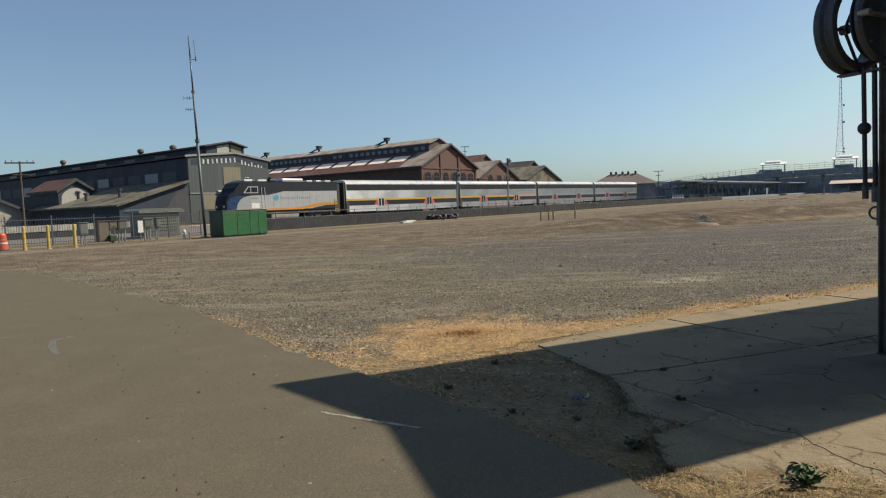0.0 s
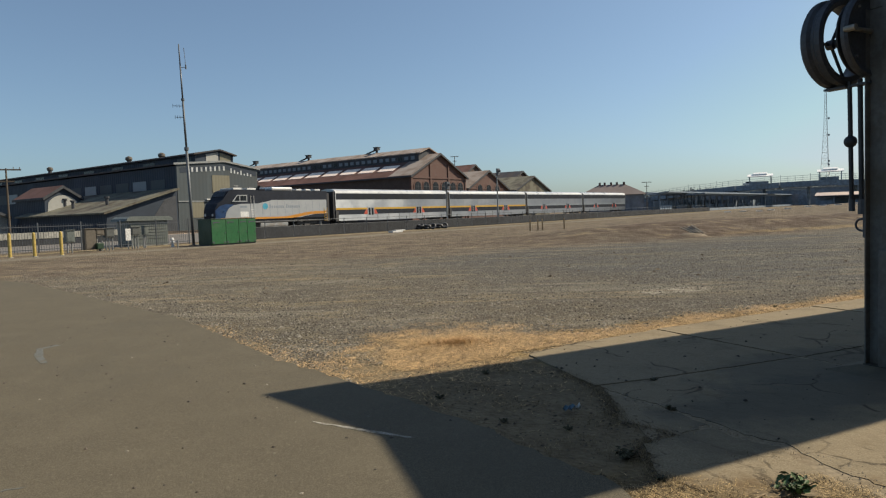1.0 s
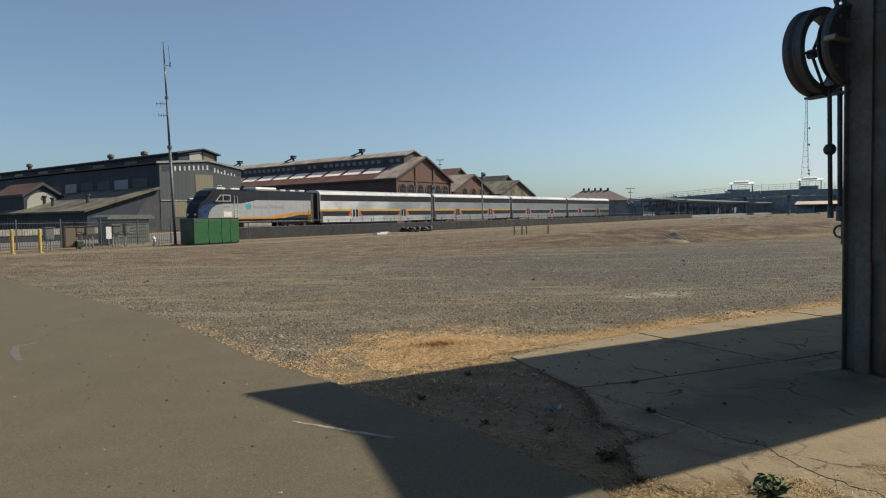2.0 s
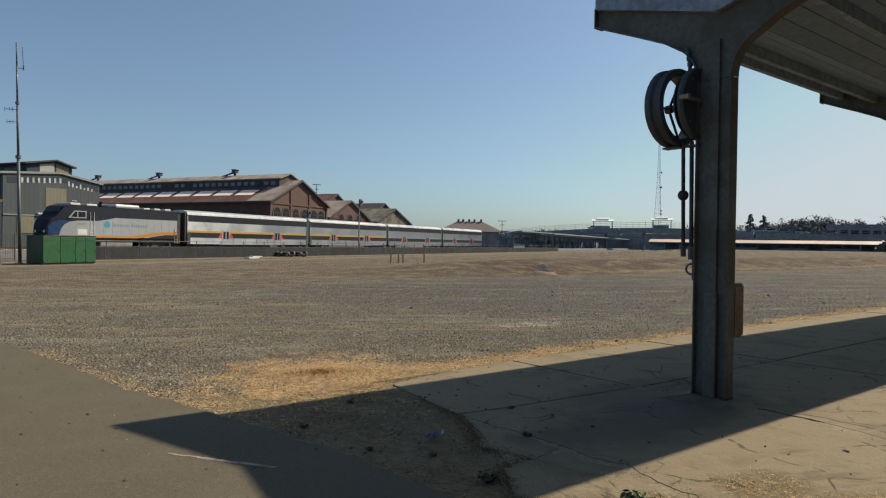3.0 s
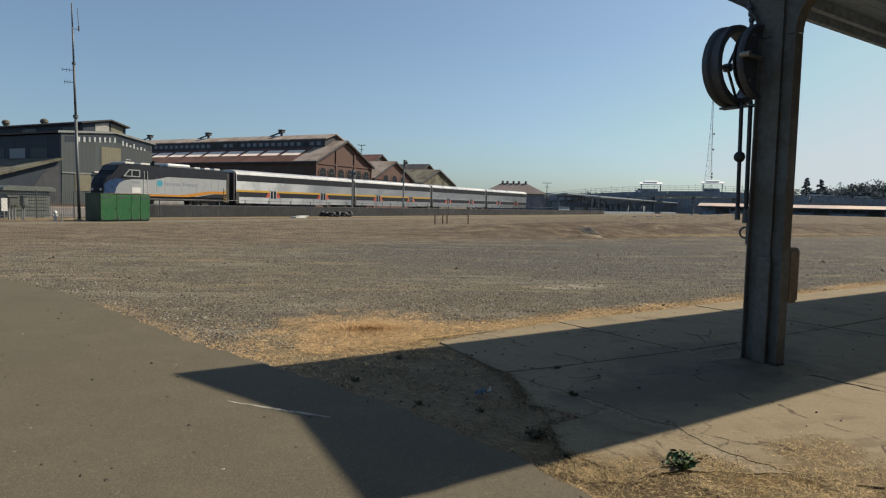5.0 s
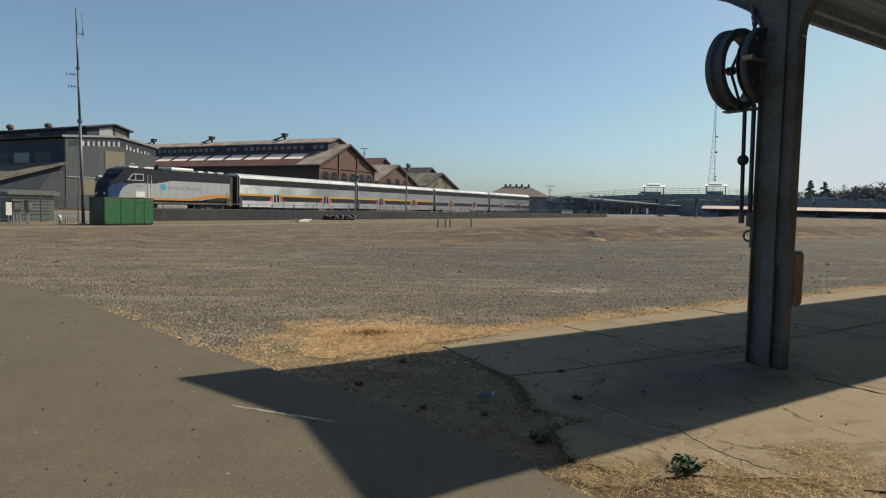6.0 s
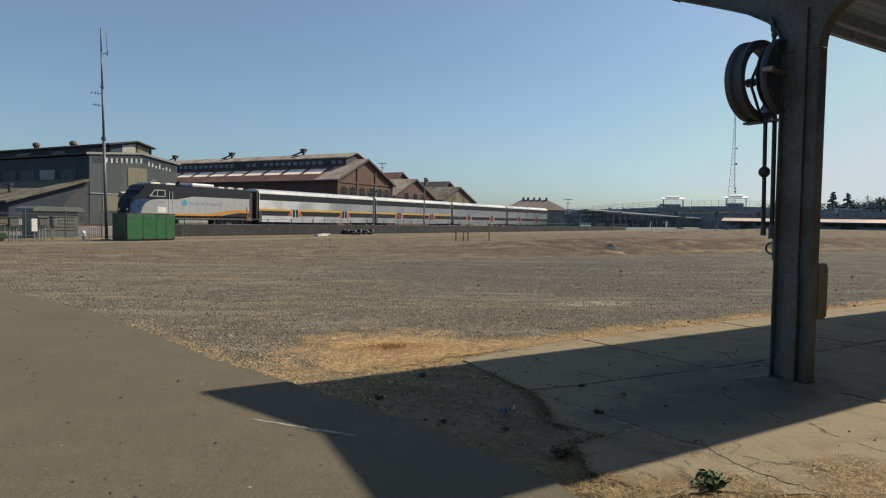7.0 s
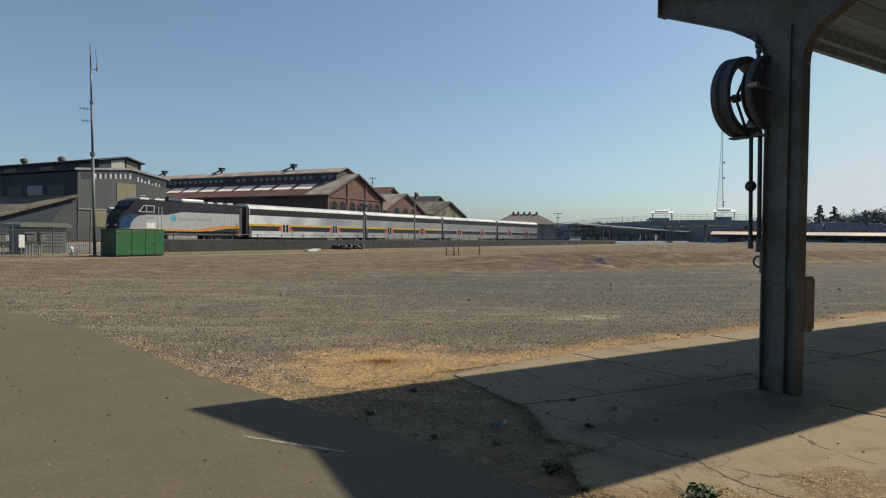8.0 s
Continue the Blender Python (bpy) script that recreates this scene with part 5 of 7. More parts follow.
def build_locomotive(s0):
    """A streamlined diesel, nose towards -s, near side at -y."""
    z = RAIL_TOP
    loco = thing("locomotive", TF @ pose(s0, 66.0, 0) @ Matrix.Diagonal((0.965, 1, 1, 1)), "silver and navy streamlined diesel locomotive with an orange wave stripe", "locomotive")
    H, L = 1.52, 17.7
    side = [(0.45, 1.15), (L, 1.15), (L, 4.52), (6.4, 4.52), (5.9, 4.62), (2.75, 4.62), (2.15, 4.42), (1.35, 3.42), (0.75, 3.0), (0.42, 2.4), (0.32, 1.7)]
    def taper(bm):
        for v in bm.verts:
            if v.co.x < 3.4:
                k = 0.52 + 0.48 * math.sqrt(max(0.0, v.co.x) / 3.4)
                v.co.y *= k
        return bm

    def band(low_edge, top_edge, x0, x1, off):
        """A skin between two lines over x, hugging the tapered side."""
        xs = sorted({x0, x1, *[x for x in np.arange(0.4, 3.5, 0.25) if x0 < x < x1], *[p[0] for p in low_edge + top_edge if x0 < p[0] < x1]})
        lx, lz, tx, tz = [p[0] for p in low_edge], [p[1] for p in low_edge], [p[0] for p in top_edge], [p[1] for p in top_edge]
        bm, rows = bmesh.new(), []
        for x in xs:
            k = 0.52 + 0.48 * math.sqrt(max(0.0, x) / 3.4) if x < 3.4 else 1.0
            a, b = z + float(np.interp(x, lx, lz)), z + float(np.interp(x, tx, tz))
            rows.append([bm.verts.new((x, -H * k - q, h)) for q, h in ((0.001, a), (off, a), (off, b), (0.001, b))])
        for p, q in zip(rows[:-1], rows[1:]):
            for i in range(4):
                bm.faces.new((p[i], q[i], q[(i + 1) % 4], p[(i + 1) % 4]))
        bm.faces.new(rows[0]), bm.faces.new(rows[-1][::-1])
        bmesh.ops.recalc_face_normals(bm, faces=bm.faces[:])
        return bm
    bm = shape([(x, z + h) for x, h in side], "y", -H, H)
    bmesh.ops.bisect_plane(bm, geom=bm.verts[:] + bm.edges[:] + bm.faces[:], plane_co=(1.0, 0, 0), plane_no=(1, 0, 0))
    bmesh.ops.bisect_plane(bm, geom=bm.verts[:] + bm.edges[:] + bm.faces[:], plane_co=(1.8, 0, 0), plane_no=(1, 0, 0))
    bmesh.ops.bisect_plane(bm, geom=bm.verts[:] + bm.edges[:] + bm.faces[:], plane_co=(2.6, 0, 0), plane_no=(1, 0, 0))
    bmesh.ops.bisect_plane(bm, geom=bm.verts[:] + bm.edges[:] + bm.faces[:], plane_co=(3.4, 0, 0), plane_no=(1, 0, 0))
    taper(bm)
    part("body", bm, NAVY, loco)
    y = -H
    hem = [(0.0, 1.24), (20.0, 1.22)]
    crown = [(0.0, 1.3), (1.55, 1.34), (1.75, 2.0), (2.1, 2.5), (2.7, 2.82), (3.6, 2.95), (6.2, 3.0), (7.4, 3.2), (8.4, 3.40), (20.0, 3.42)]
    part("silver_panel", band(hem, crown, 1.56, L - 0.15, 0.03), LOCO_SILVER, loco, "silver side panel")
    part("nose_panel", band([(0.0, 1.3), (1.55, 1.26), (1.57, 1.4), (1.75, 2.02), (2.1, 2.52), (2.7, 2.84)], [(0.0, 1.6), (0.5, 2.3), (1.0, 2.75), (1.7, 2.95), (2.7, 2.9)], 0.45, 2.65, 0.02), BLUE_PAINT, loco, "blue nose panel")
    lower = [(0.0, 1.16), (11.2, 1.16), (12.3, 1.24), (13.4, 1.39), (14.5, 1.54), (15.6, 1.62), (20.0, 1.62)]
    upper = [(0.0, 1.38), (10.2, 1.38), (11.2, 1.46), (12.6, 1.66), (14.0, 1.86), (15.4, 1.95), (20.0, 1.95)]
    part("wave_stripe", band(lower, upper, 1.0, L - 0.2, 0.036), LOCO_ORANGE, loco, "orange-yellow wave stripe")
    part("lower_navy", shape([(12.6, z + 1.16), (L - 0.1, z + 1.16), (L - 0.1, z + 1.6), (15.6, z + 1.6), (13.6, z + 1.35)], "y", y - 0.042, y - 0.0365), NAVY, loco)
    part("emblem", shape([(7.25 + 0.42 * math.cos(a), z + 2.65 + 0.38 * math.sin(a)) for a in (2 * math.pi * i / 10 for i in range(10))], "y", y - 0.045, y - 0.031), TEAL, loco, "teal painted emblem")
    for i in range(14):
        x = 7.9 + i * 0.34 + (0.25 if i > 6 else 0)
        part("name_bar", boxes((x, x + 0.22, y - 0.04, y - 0.031, z + 2.42, z + (2.86 if i in (0, 7) else 2.72))), GREY_MARK, loco, "small plain grey bar")
    part("number_bar", boxes((3.5, 4.5, y - 0.04, y - 0.031, z + 2.52, z + 2.74)), GREY_MARK, loco)
    for i in range(10):
        x = 5.6 + i * 1.18
        part("panel_seam", boxes((x, x + 0.035, y - 0.036, y - 0.031, z + 1.5, z + 3.3)), GREY_MARK, loco)
    part("window_surround", shape([(2.45, z + 3.22), (4.62, z + 3.22), (4.62, z + 4.0), (3.2, z + 4.0)], "y", y - 0.012, y + 0.03), LOCO_SILVER, loco, "pale cab window surround")
    part("cab_window", shape([(2.75, z + 3.32), (3.5, z + 3.32), (3.5, z + 3.9), (3.25, z + 3.9)], "y", y - 0.022, y - 0.013), GLASS, loco)
    part("cab_window", boxes((3.62, 4.5, y - 0.022, y - 0.013, z + 3.32, z + 3.9)), GLASS, loco)
    ladder = rods(((5.1, y - 0.05, z + 0.7), (5.1, y - 0.05, z + 3.9), 0.03), ((5.55, y - 0.05, z + 0.7), (5.55, y - 0.05, z + 3.9), 0.03), *[((5.1, y - 0.05, z + 0.8 + 0.3 * i), (5.55, y - 0.05, z + 0.8 + 0.3 * i), 0.02) for i in range(6)])
    part("ladder", ladder, WHITE_PAINT, loco)
    part("side_box", soft_box(0.02, (3.5, 4.7, y - 0.06, y - 0.031, z + 1.45, z + 2.05)), WHITE_PAINT, loco)
    part("windscreen", shape([(-1.2, 0), (1.2, 0), (1.1, 0.75), (-1.1, 0.75)], "z", 0, 0.03), GLASS, loco).matrix_basis = pose(1.60, 0, z + 3.80, 0, 0, 0) @ Matrix.Rotation(radians(-51), 4, "Y") @ Matrix.Rotation(radians(-90), 4, "Z")
    for i, (x0, x1, h, mt) in enumerate(((8.6, 12.0, 0.45, ROOF_SILVER), (6.7, 7.6, 0.22, NAVY), (2.9, 4.1, 0.28, WHITE_PAINT), (12.6, 13.5, 0.22, ROOF_SILVER), (14.2, 15.1, 0.22, ROOF_SILVER), (15.8, 16.8, 0.24, ROOF_SILVER), (4.9, 6.2, 0.26, WHITE_PAINT))):
        part("roof_unit", soft_box(0.18 if h > 0.4 else 0.05, (x0, x1, -1.25, 1.25, z + 4.551, z + 4.55 + h)), mt, loco, "bright white roof housing" if mt in (WHITE_PAINT, ROOF_SILVER) else "")
    part("horn", rods(((4.4, 0.2, z + 4.75), (4.4, 0.2, z + 5.1), 0.04), ((4.1, 0.2, z + 5.1), (4.7, 0.2, z + 5.1), 0.06)), BLACK_STEEL, loco)
    part("underframe", boxes((0.6, L, -1.35, 1.35, z + 0.72, z + 1.148)), UNDERFRAME, loco)
    part("fuel_tank", soft_box(0.12, (6.6, 11.0, -1.3, 1.3, z + 0.2, z + 0.718)), GREY_STEEL, loco)
    part("pilot", soft_box(0.08, (0.5, 1.3, -1.0, 1.0, z + 0.12, z + 1.1)), NAVY, loco)
    part("headlight", rods(((0.52, -0.7, z + 1.75), (0.28, -0.7, z + 1.75), 0.14), n=12), WHITE_PAINT, loco)
    part("headlight", rods(((0.52, 0.7, z + 1.75), (0.28, 0.7, z + 1.75), 0.14), n=12), WHITE_PAINT, loco)
    part("rear_gangway", boxes((L + 0.002, L + 0.6, -1.3, 1.3, z + 0.6, z + 4.3)), UNDERFRAME, loco)
    rail = rods(*[((L - 0.6, y - 0.06, z + 0.75 + 0.32 * i), (L - 0.1, y - 0.06, z + 0.75 + 0.32 * i), 0.02) for i in range(5)], ((L - 0.6, y - 0.06, z + 0.6), (L - 0.6, y - 0.06, z + 2.4), 0.025), ((L - 0.1, y - 0.06, z + 0.6), (L - 0.1, y - 0.06, z + 2.4), 0.025))
    part("ladder", rail, STRIPE_YELLOW, loco)
    bogie(loco, 3.6)
    bogie(loco, 14.4)


build_locomotive(44.6)
for k in range(4):
    build_car(62.9 + 25.95 * k, k < 2, "bilevel silver passenger car with a yellow stripe and navy band" if k < 2 else "bilevel silver passenger car with a plain grey stripe")


# ---- trackside poles and signals ----
def signal_pole(s, d, top, heads, label, r=0.07):
    p = thing("signal_mast", TF @ pose(s, d, 0), label, "signal mast", "trackside signal masts")
    part("mast", rods(((0, 0, -0.05), (0, 0, top), r, r * 0.8), n=10), GREY_STEEL, p)
    for i, z in enumerate(heads):
        part("signal_head", soft_box(0.05, (-0.28, 0.28, -0.3, -0.06, z - 0.45, z + 0.45)), BLACK_STEEL, p)
        part("hood", rods(((0, -0.3, z + 0.1), (0, -0.55, z + 0.1), 0.12), n=10), BLACK_STEEL, p)
    return p


def placed(az, d):
    """s for a bearing, at a given distance d from the near line."""
    return d * math.tan(radians(az + 52.75))


signal_pole(placed(1.17, 45.2), 45.2, 5.2, (4.7,), "grey trackside mast with a small black lamp head", 0.10)
signal_pole(placed(5.51, 45.2), 45.2, 7.0, (6.6,), "tall dark trackside mast with a black lamp head", 0.10)
signal_pole(placed(-15.3, 72.6), 72.6, 5.8, (5.4,), "trackside signal mast with a black head")
q = signal_pole(placed(-11.2, 72.6), 72.6, 5.4, (4.9, 3.9), "trackside signal mast with a ladder and two heads", 0.10)
part("ladder", rods(((0.35, 0, 0.2), (0.35, 0, 5.2), 0.04), ((0.75, 0, 0.2), (0.75, 0, 5.2), 0.04), *[((0.35, 0, 0.5 + 0.4 * i), (0.75, 0, 0.5 + 0.4 * i), 0.025) for i in range(12)]), GREY_STEEL, q)
signal_pole(placed(-9.6, 72.6), 72.6, 4.6, (4.2, 3.4), "low trackside signal mast", 0.08)


def utility_pole(m, h, arm, label):
    p = thing("utility_pole", m, label, "utility pole", "utility poles")
    part("pole", rods(((0, 0, -0.1), (0, 0, h), 0.14, 0.09), n=10), BARK, p)
    for k, z in enumerate((h - 0.25, h - 1.6)):
        part("cross_arm", boxes((-arm / (k + 1), arm / (k + 1), -0.06, 0.06, z, z + 0.16)), BARK, p)
    for x in (-0.9, -0.5, 0.5, 0.9):
        part("insulator", rods(((x * arm, 0, h - 0.09), (x * arm, 0, h + 0.15), 0.05)), GREY_STEEL, p)
    return p


utility_pole(Matrix.Translation(polar(-32.25, 92)) @ pose(0, 0, 0, 0, 0, 30), 8.4, 1.5, "weathered wooden utility pole with cross arms")
utility_pole(Matrix.Translation(polar(17.77, 235)), 9.9, 1.6, "wooden utility pole beyond the station")
utility_pole(Matrix.Translation(polar(1.9, 205)), 18.9, 1.2, "wooden utility pole behind the workshop")


# ---- station, viaduct and the far distance ----
def build_station():
    st = thing("station_house", Matrix.Translation(polar(14.9, 300)) @ pose(0, 0, 0, 0, 0, -15), "old station house with a hipped roof and chimneys", "building")
    part("wall", boxes((-12.5, 13.5, -6, 6, 0, 7.2)), FAR_WALL_HAZED, st)
    bm = bmesh.new()
    v = [bm.verts.new(p) for p in ((-14, -7, 7.0), (15, -7, 7.0), (15, 7, 7.0), (-14, 7, 7.0), (-5, 0, 11.6), (6, 0, 11.6))]
    for f in ((0, 1, 5, 4), (1, 2, 5), (2, 3, 4, 5), (3, 0, 4), (3, 2, 1, 0)):
        bm.faces.new([v[i] for i in f])
    part("roof", bm, STATION_ROOF, st)
    for x in (-4.6, -2.5, 0.2, 2.6, 5.6):
        part("chimney", boxes((x - 0.45, x + 0.45, -0.5, 0.5, 10.2, 12.6)), BRICK, st)
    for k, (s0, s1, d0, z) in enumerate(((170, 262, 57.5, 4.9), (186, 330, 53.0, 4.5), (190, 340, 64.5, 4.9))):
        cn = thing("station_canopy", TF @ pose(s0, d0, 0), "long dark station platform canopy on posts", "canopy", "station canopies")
        part("roof", shape([(-3.0, z + 0.1), (0, z - 0.25), (3.0, z + 0.1), (3.0, z + 0.4), (0, z + 0.1), (-3.0, z + 0.4)], "x", 0, s1 - s0), FAR_HAZED, cn)
        part("platform", boxes((-2, s1 - s0, -3.2, 3.2, -0.05, 0.55)), FAR_HAZED, cn)
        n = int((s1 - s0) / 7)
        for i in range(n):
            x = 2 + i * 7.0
            part("post", boxes((x - 0.15, x + 0.15, -0.15, 0.15, 0.552, z - 0.2)), FAR_HAZED, cn)
    for i in range(9):
        s0 = 171 + i * 14
        w = thing("platform_shelter", TF @ pose(s0, 58.0, 0.56), "dark glazed shelter on the station platform", "shelter", "platform shelters")
        part("frame", boxes((0, 9.5, -0.9, -0.8, 0, 1.2), (0, 9.5, 0.8, 0.9, 0, 2.4)), FAR_HAZED, w)
        for j in range(6):
            part("mullion", boxes((j * 1.9, j * 1.9 + 0.12, -0.95, -0.7, 0, 2.6)), FAR_HAZED, w)


def build_viaduct():
    pts = [(13.0, 420, 0.40), (17.0, 345, 0.60), (19.4, 322, 0.88), (22.0, 303, 1.17), (25.0, 290, 1.37), (28.0, 281, 1.49), (31.0, 275, 1.53), (34.0, 270, 1.43), (38.0, 264, 1.25), (43.0, 262, 1.05), (50.0, 262, 0.7), (58.0, 266, 0.4)]
    P = [polar(a, r, 1.56 + r * math.tan(radians(e))) for a, r, e in pts]
    via = thing("viaduct", Matrix(), "long dark steel road viaduct with railings", "viaduct")
    for a, b in zip(P[:-1], P[1:]):
        run = (b - a).normalized()
        side = Vector((-run.y, run.x, 0)).normalized() * 5
        bm = bmesh.new()
        v = []
        for p in (a, b):
            for q, dz in ((-side, 0), (side, 0), (side, -2.0), (-side, -2.0)):
                v.append(bm.verts.new(p + q + Vector((0, 0, dz))))
        for f in ((0, 1, 5, 4), (1, 2, 6, 5), (2, 3, 7, 6), (3, 0, 4, 7), (3, 2, 1, 0), (4, 5, 6, 7)):
            bm.faces.new([v[i] for i in f])
        part("deck", bm, VIADUCT_HAZED, via)
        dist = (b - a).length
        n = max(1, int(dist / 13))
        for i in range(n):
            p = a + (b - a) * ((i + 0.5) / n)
            part("pier", rods(((p.x, p.y, -0.1), (p.x, p.y, p.z - 1.998), 0.55), n=8), VIADUCT_HAZED, via)
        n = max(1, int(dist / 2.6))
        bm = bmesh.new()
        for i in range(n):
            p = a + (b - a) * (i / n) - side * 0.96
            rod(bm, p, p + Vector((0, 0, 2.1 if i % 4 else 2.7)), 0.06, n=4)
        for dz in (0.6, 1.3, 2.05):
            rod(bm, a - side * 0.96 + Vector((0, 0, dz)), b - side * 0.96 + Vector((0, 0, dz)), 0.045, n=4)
        part("railing", bm, VIADUCT_HAZED, via)
    for az, w, deck in ((26.2, 4.0, 1.42), (30.9, 3.8, 1.53)):
        r = 277
        z0 = 1.56 + r * math.tan(radians(deck))
        k = thing("viaduct_pavilion", Matrix.Translation(polar(az, r, z0)) @ pose(0, 0, 0, 0, 0, -az), "small white open pavilion on the viaduct", "pavilion", "viaduct pavilions")
        for x in (-w + 0.4, w - 0.4):
            for y in (-1.4, 1.4):
                part("post", boxes((x - 0.15, x + 0.15, y - 0.15, y + 0.15, 0, 3.05)), VIADUCT_HAZED, k)
        part("roof", shape([(-2.4, 2.9), (0, 3.7), (2.4, 2.9), (2.4, 3.05), (0, 3.88), (-2.4, 3.05)], "x", -w - 0.3, w + 0.3), WHITE_ROOF, k, "white pitched roof")
        part("roof_lantern", shape([(-1.2, 3.65), (1.2, 3.65), (1.2, 3.95), (0, 4.5), (-1.2, 3.95)], "x", -w * 0.6, w * 0.6), WHITE_ROOF, k)
        part("bench_wall", boxes((-w + 0.6, w - 1.2, 0.6, 0.9, 0, 1.2)), VIADUCT_HAZED, k)


def build_tower():
    """Tall lattice radio mast behind the viaduct."""
    base = polar(30.62, 330, 0.4)
    H = 58.0
    tw = thing("radio_tower", Matrix.Translation(base), "tall slender lattice radio tower", "radio tower")
    def leg(i, z):
        a = 2 * math.pi * i / 3 + 0.4
        r = 3.0 * (1 - z / H) ** 2.0 + 0.30
        return Vector((r * math.cos(a), r * math.sin(a), z))
    levels = [H * i / 24 for i in range(25)]
    for i in range(3):
        bm = bmesh.new()
        for z0, z1 in zip(levels[:-1], levels[1:]):
            rod(bm, leg(i, z0), leg(i, z1), 0.07, n=5)
        part("leg", bm, GREY_STEEL, tw)
    for k, (z0, z1) in enumerate(zip(levels[:-1], levels[1:])):
        bm = bmesh.new()
        for i in range(3):
            rod(bm, leg(i, z0), leg((i + 1) % 3, z1), 0.034, n=4)
            rod(bm, leg(i, z1), leg((i + 1) % 3, z1), 0.034, n=4)
        part("brace", bm, GREY_STEEL, tw)
    for z in (16.5, 18.0, 29.0, 36.0):
        d = part("dish", lathe(bmesh.new(), [(0.1, 0), (0.32, 0.08), (0.48, 0.22)], 12), GREY_STEEL, tw)
        d.matrix_basis = pose(0.3, -1.3, z, 90, 0, 0)
    part("tip", rods(((0, 0, H), (0, 0, H + 5), 0.08, 0.03)), GREY_STEEL, tw)


def build_long_shed():
    """The long low shed with a bright metal roof, at the far side of the lot."""
    u = Vector((math.sin(radians(128)), math.cos(radians(128)), 0))
    p0 = polar(30.0, 205)
    m = Matrix(((u.x, -u.y, 0, p0.x), (u.y, u.x, 0, p0.y), (0, 0, 1, 0.35), (0, 0, 0, 1)))
    sh = thing("long_shed", m, "long low open shed with a bright pale metal roof", "shed")
    L = 150.0
    part("roof", shape([(-3.4, 2.45), (0.2, 3.3), (3.6, 2.5), (3.6, 2.6), (0.2, 3.42), (-3.4, 2.57)], "x", 0, L), BRIGHT_ROOF, sh, "pale sunlit metal roof")
    part("fascia", boxes((0, L, -3.46, -3.402, 2.2, 2.56)), DARK_TRIM, sh)
    part("back_wall", boxes((0, L, 3.0, 3.2, -0.1, 2.55)), FAR_HAZED, sh)
    for i in range(38):
        part("post", boxes((i * 4.0 + 0.3, i * 4.0 + 0.55, -3.2, -2.95, -0.1, 2.52)), FAR_HAZED, sh)
        if i % 3 != 1:
            part("stall_wall", boxes((i * 4.0 + 0.6, i * 4.0 + 4.2, -2.8, -2.7, -0.1, 1.3)), FAR_HAZED, sh)
    rng = random.Random(3)
    for i in range(10):
        az, r = 24.0 + i * 1.05 + rng.uniform(-.2, .2), 118 + rng.uniform(-3, 3)
        p = polar(az, r)
        z = float(ground_height(p.x, p.y))
        single("white_marker_block", soft_box(0.03, (-0.5, 0.5, -0.35, 0.35, -0.03, 0.10)), WHITE_PAINT, Matrix.Translation((p.x, p.y, z)) @ pose(0, 0, 0, 0, 0, -az), "small white concrete parking block on the dirt", "parking block", "white parking blocks")


build_station()
build_viaduct()
build_tower()
build_long_shed()


def tree(m, h, r, seed, label, conifer=False):
    """Tapered trunk with limbs and a crown of many small leaf clumps."""
    rng = random.Random(seed)
    t = thing("tree", m, label, "tree", "far conifers" if conifer else "far trees")
    bm = rods(((0, 0, -0.2), (0, 0, h * (0.95 if conifer else 0.55)), 0.03 * h, 0.008 * h), n=7)
    tips = []
    if conifer:
        for i in range(46):
            k = (i / 46) ** 0.9
            z = h * (0.16 + 0.82 * k)
            a, reach = rng.uniform(0, 6.28), r * 1.25 * (1.02 - k) * rng.uniform(0.6, 1.1)
            tip = Vector((reach * math.cos(a), reach * math.sin(a), z - 0.12 * reach))
            rod(bm, (0, 0, z), tip, 0.06, 0.02, n=4)
            for q in (0.35, 0.65, 0.9, 1.0):
                tips.append((tip * q + Vector((0, 0, z * (1 - q))), 0.28 + 0.5 * (1 - k)))
    else:
        for i in range(16):
            a, el = rng.uniform(0, 6.28), rng.uniform(0.1, 1.4)
            reach = r * rng.uniform(0.45, 0.95)
            tip = Vector((reach * math.cos(a) * math.cos(el), reach * math.sin(a) * math.cos(el), h * 0.42 + h * 0.5 * math.sin(el) * rng.uniform(0.7, 1.05)))
            rod(bm, (0, 0, h * rng.uniform(0.28, 0.5)), tip, 0.012 * h, 0.03, n=5)
            for _ in range(9):
                tips.append((tip + Vector((rng.gauss(0, 1), rng.gauss(0, 1), rng.gauss(0, 0.8))) * r * 0.2, 0.10 * r + 0.5))
    part("trunk", bm, BARK, t)
    verts, faces = [], []
    for p, size in tips:
        for _ in range(12 if conifer else 26):
            c = p + Vector((rng.gauss(0, 1), rng.gauss(0, 1), rng.gauss(0, 0.7))) * size * 0.6
            n = Vector((rng.gauss(0, 1), rng.gauss(0, 1), rng.gauss(0, 1))).normalized()
            a = n.orthogonal().normalized() * rng.uniform(0.22, 0.5)
            b = n.cross(a) * 0.7
            i = len(verts)
            verts += [c - a, c + b, c + a, c - b]
            faces.append((i, i + 1, i + 2, i + 3))
    data = bpy.data.meshes.new("crown")
    data.from_pydata([tuple(v) for v in verts], [], faces)
    data.materials.append(FOLIAGE_HAZED)
    crown = new("crown", data)
    crown.parent = t
    return t


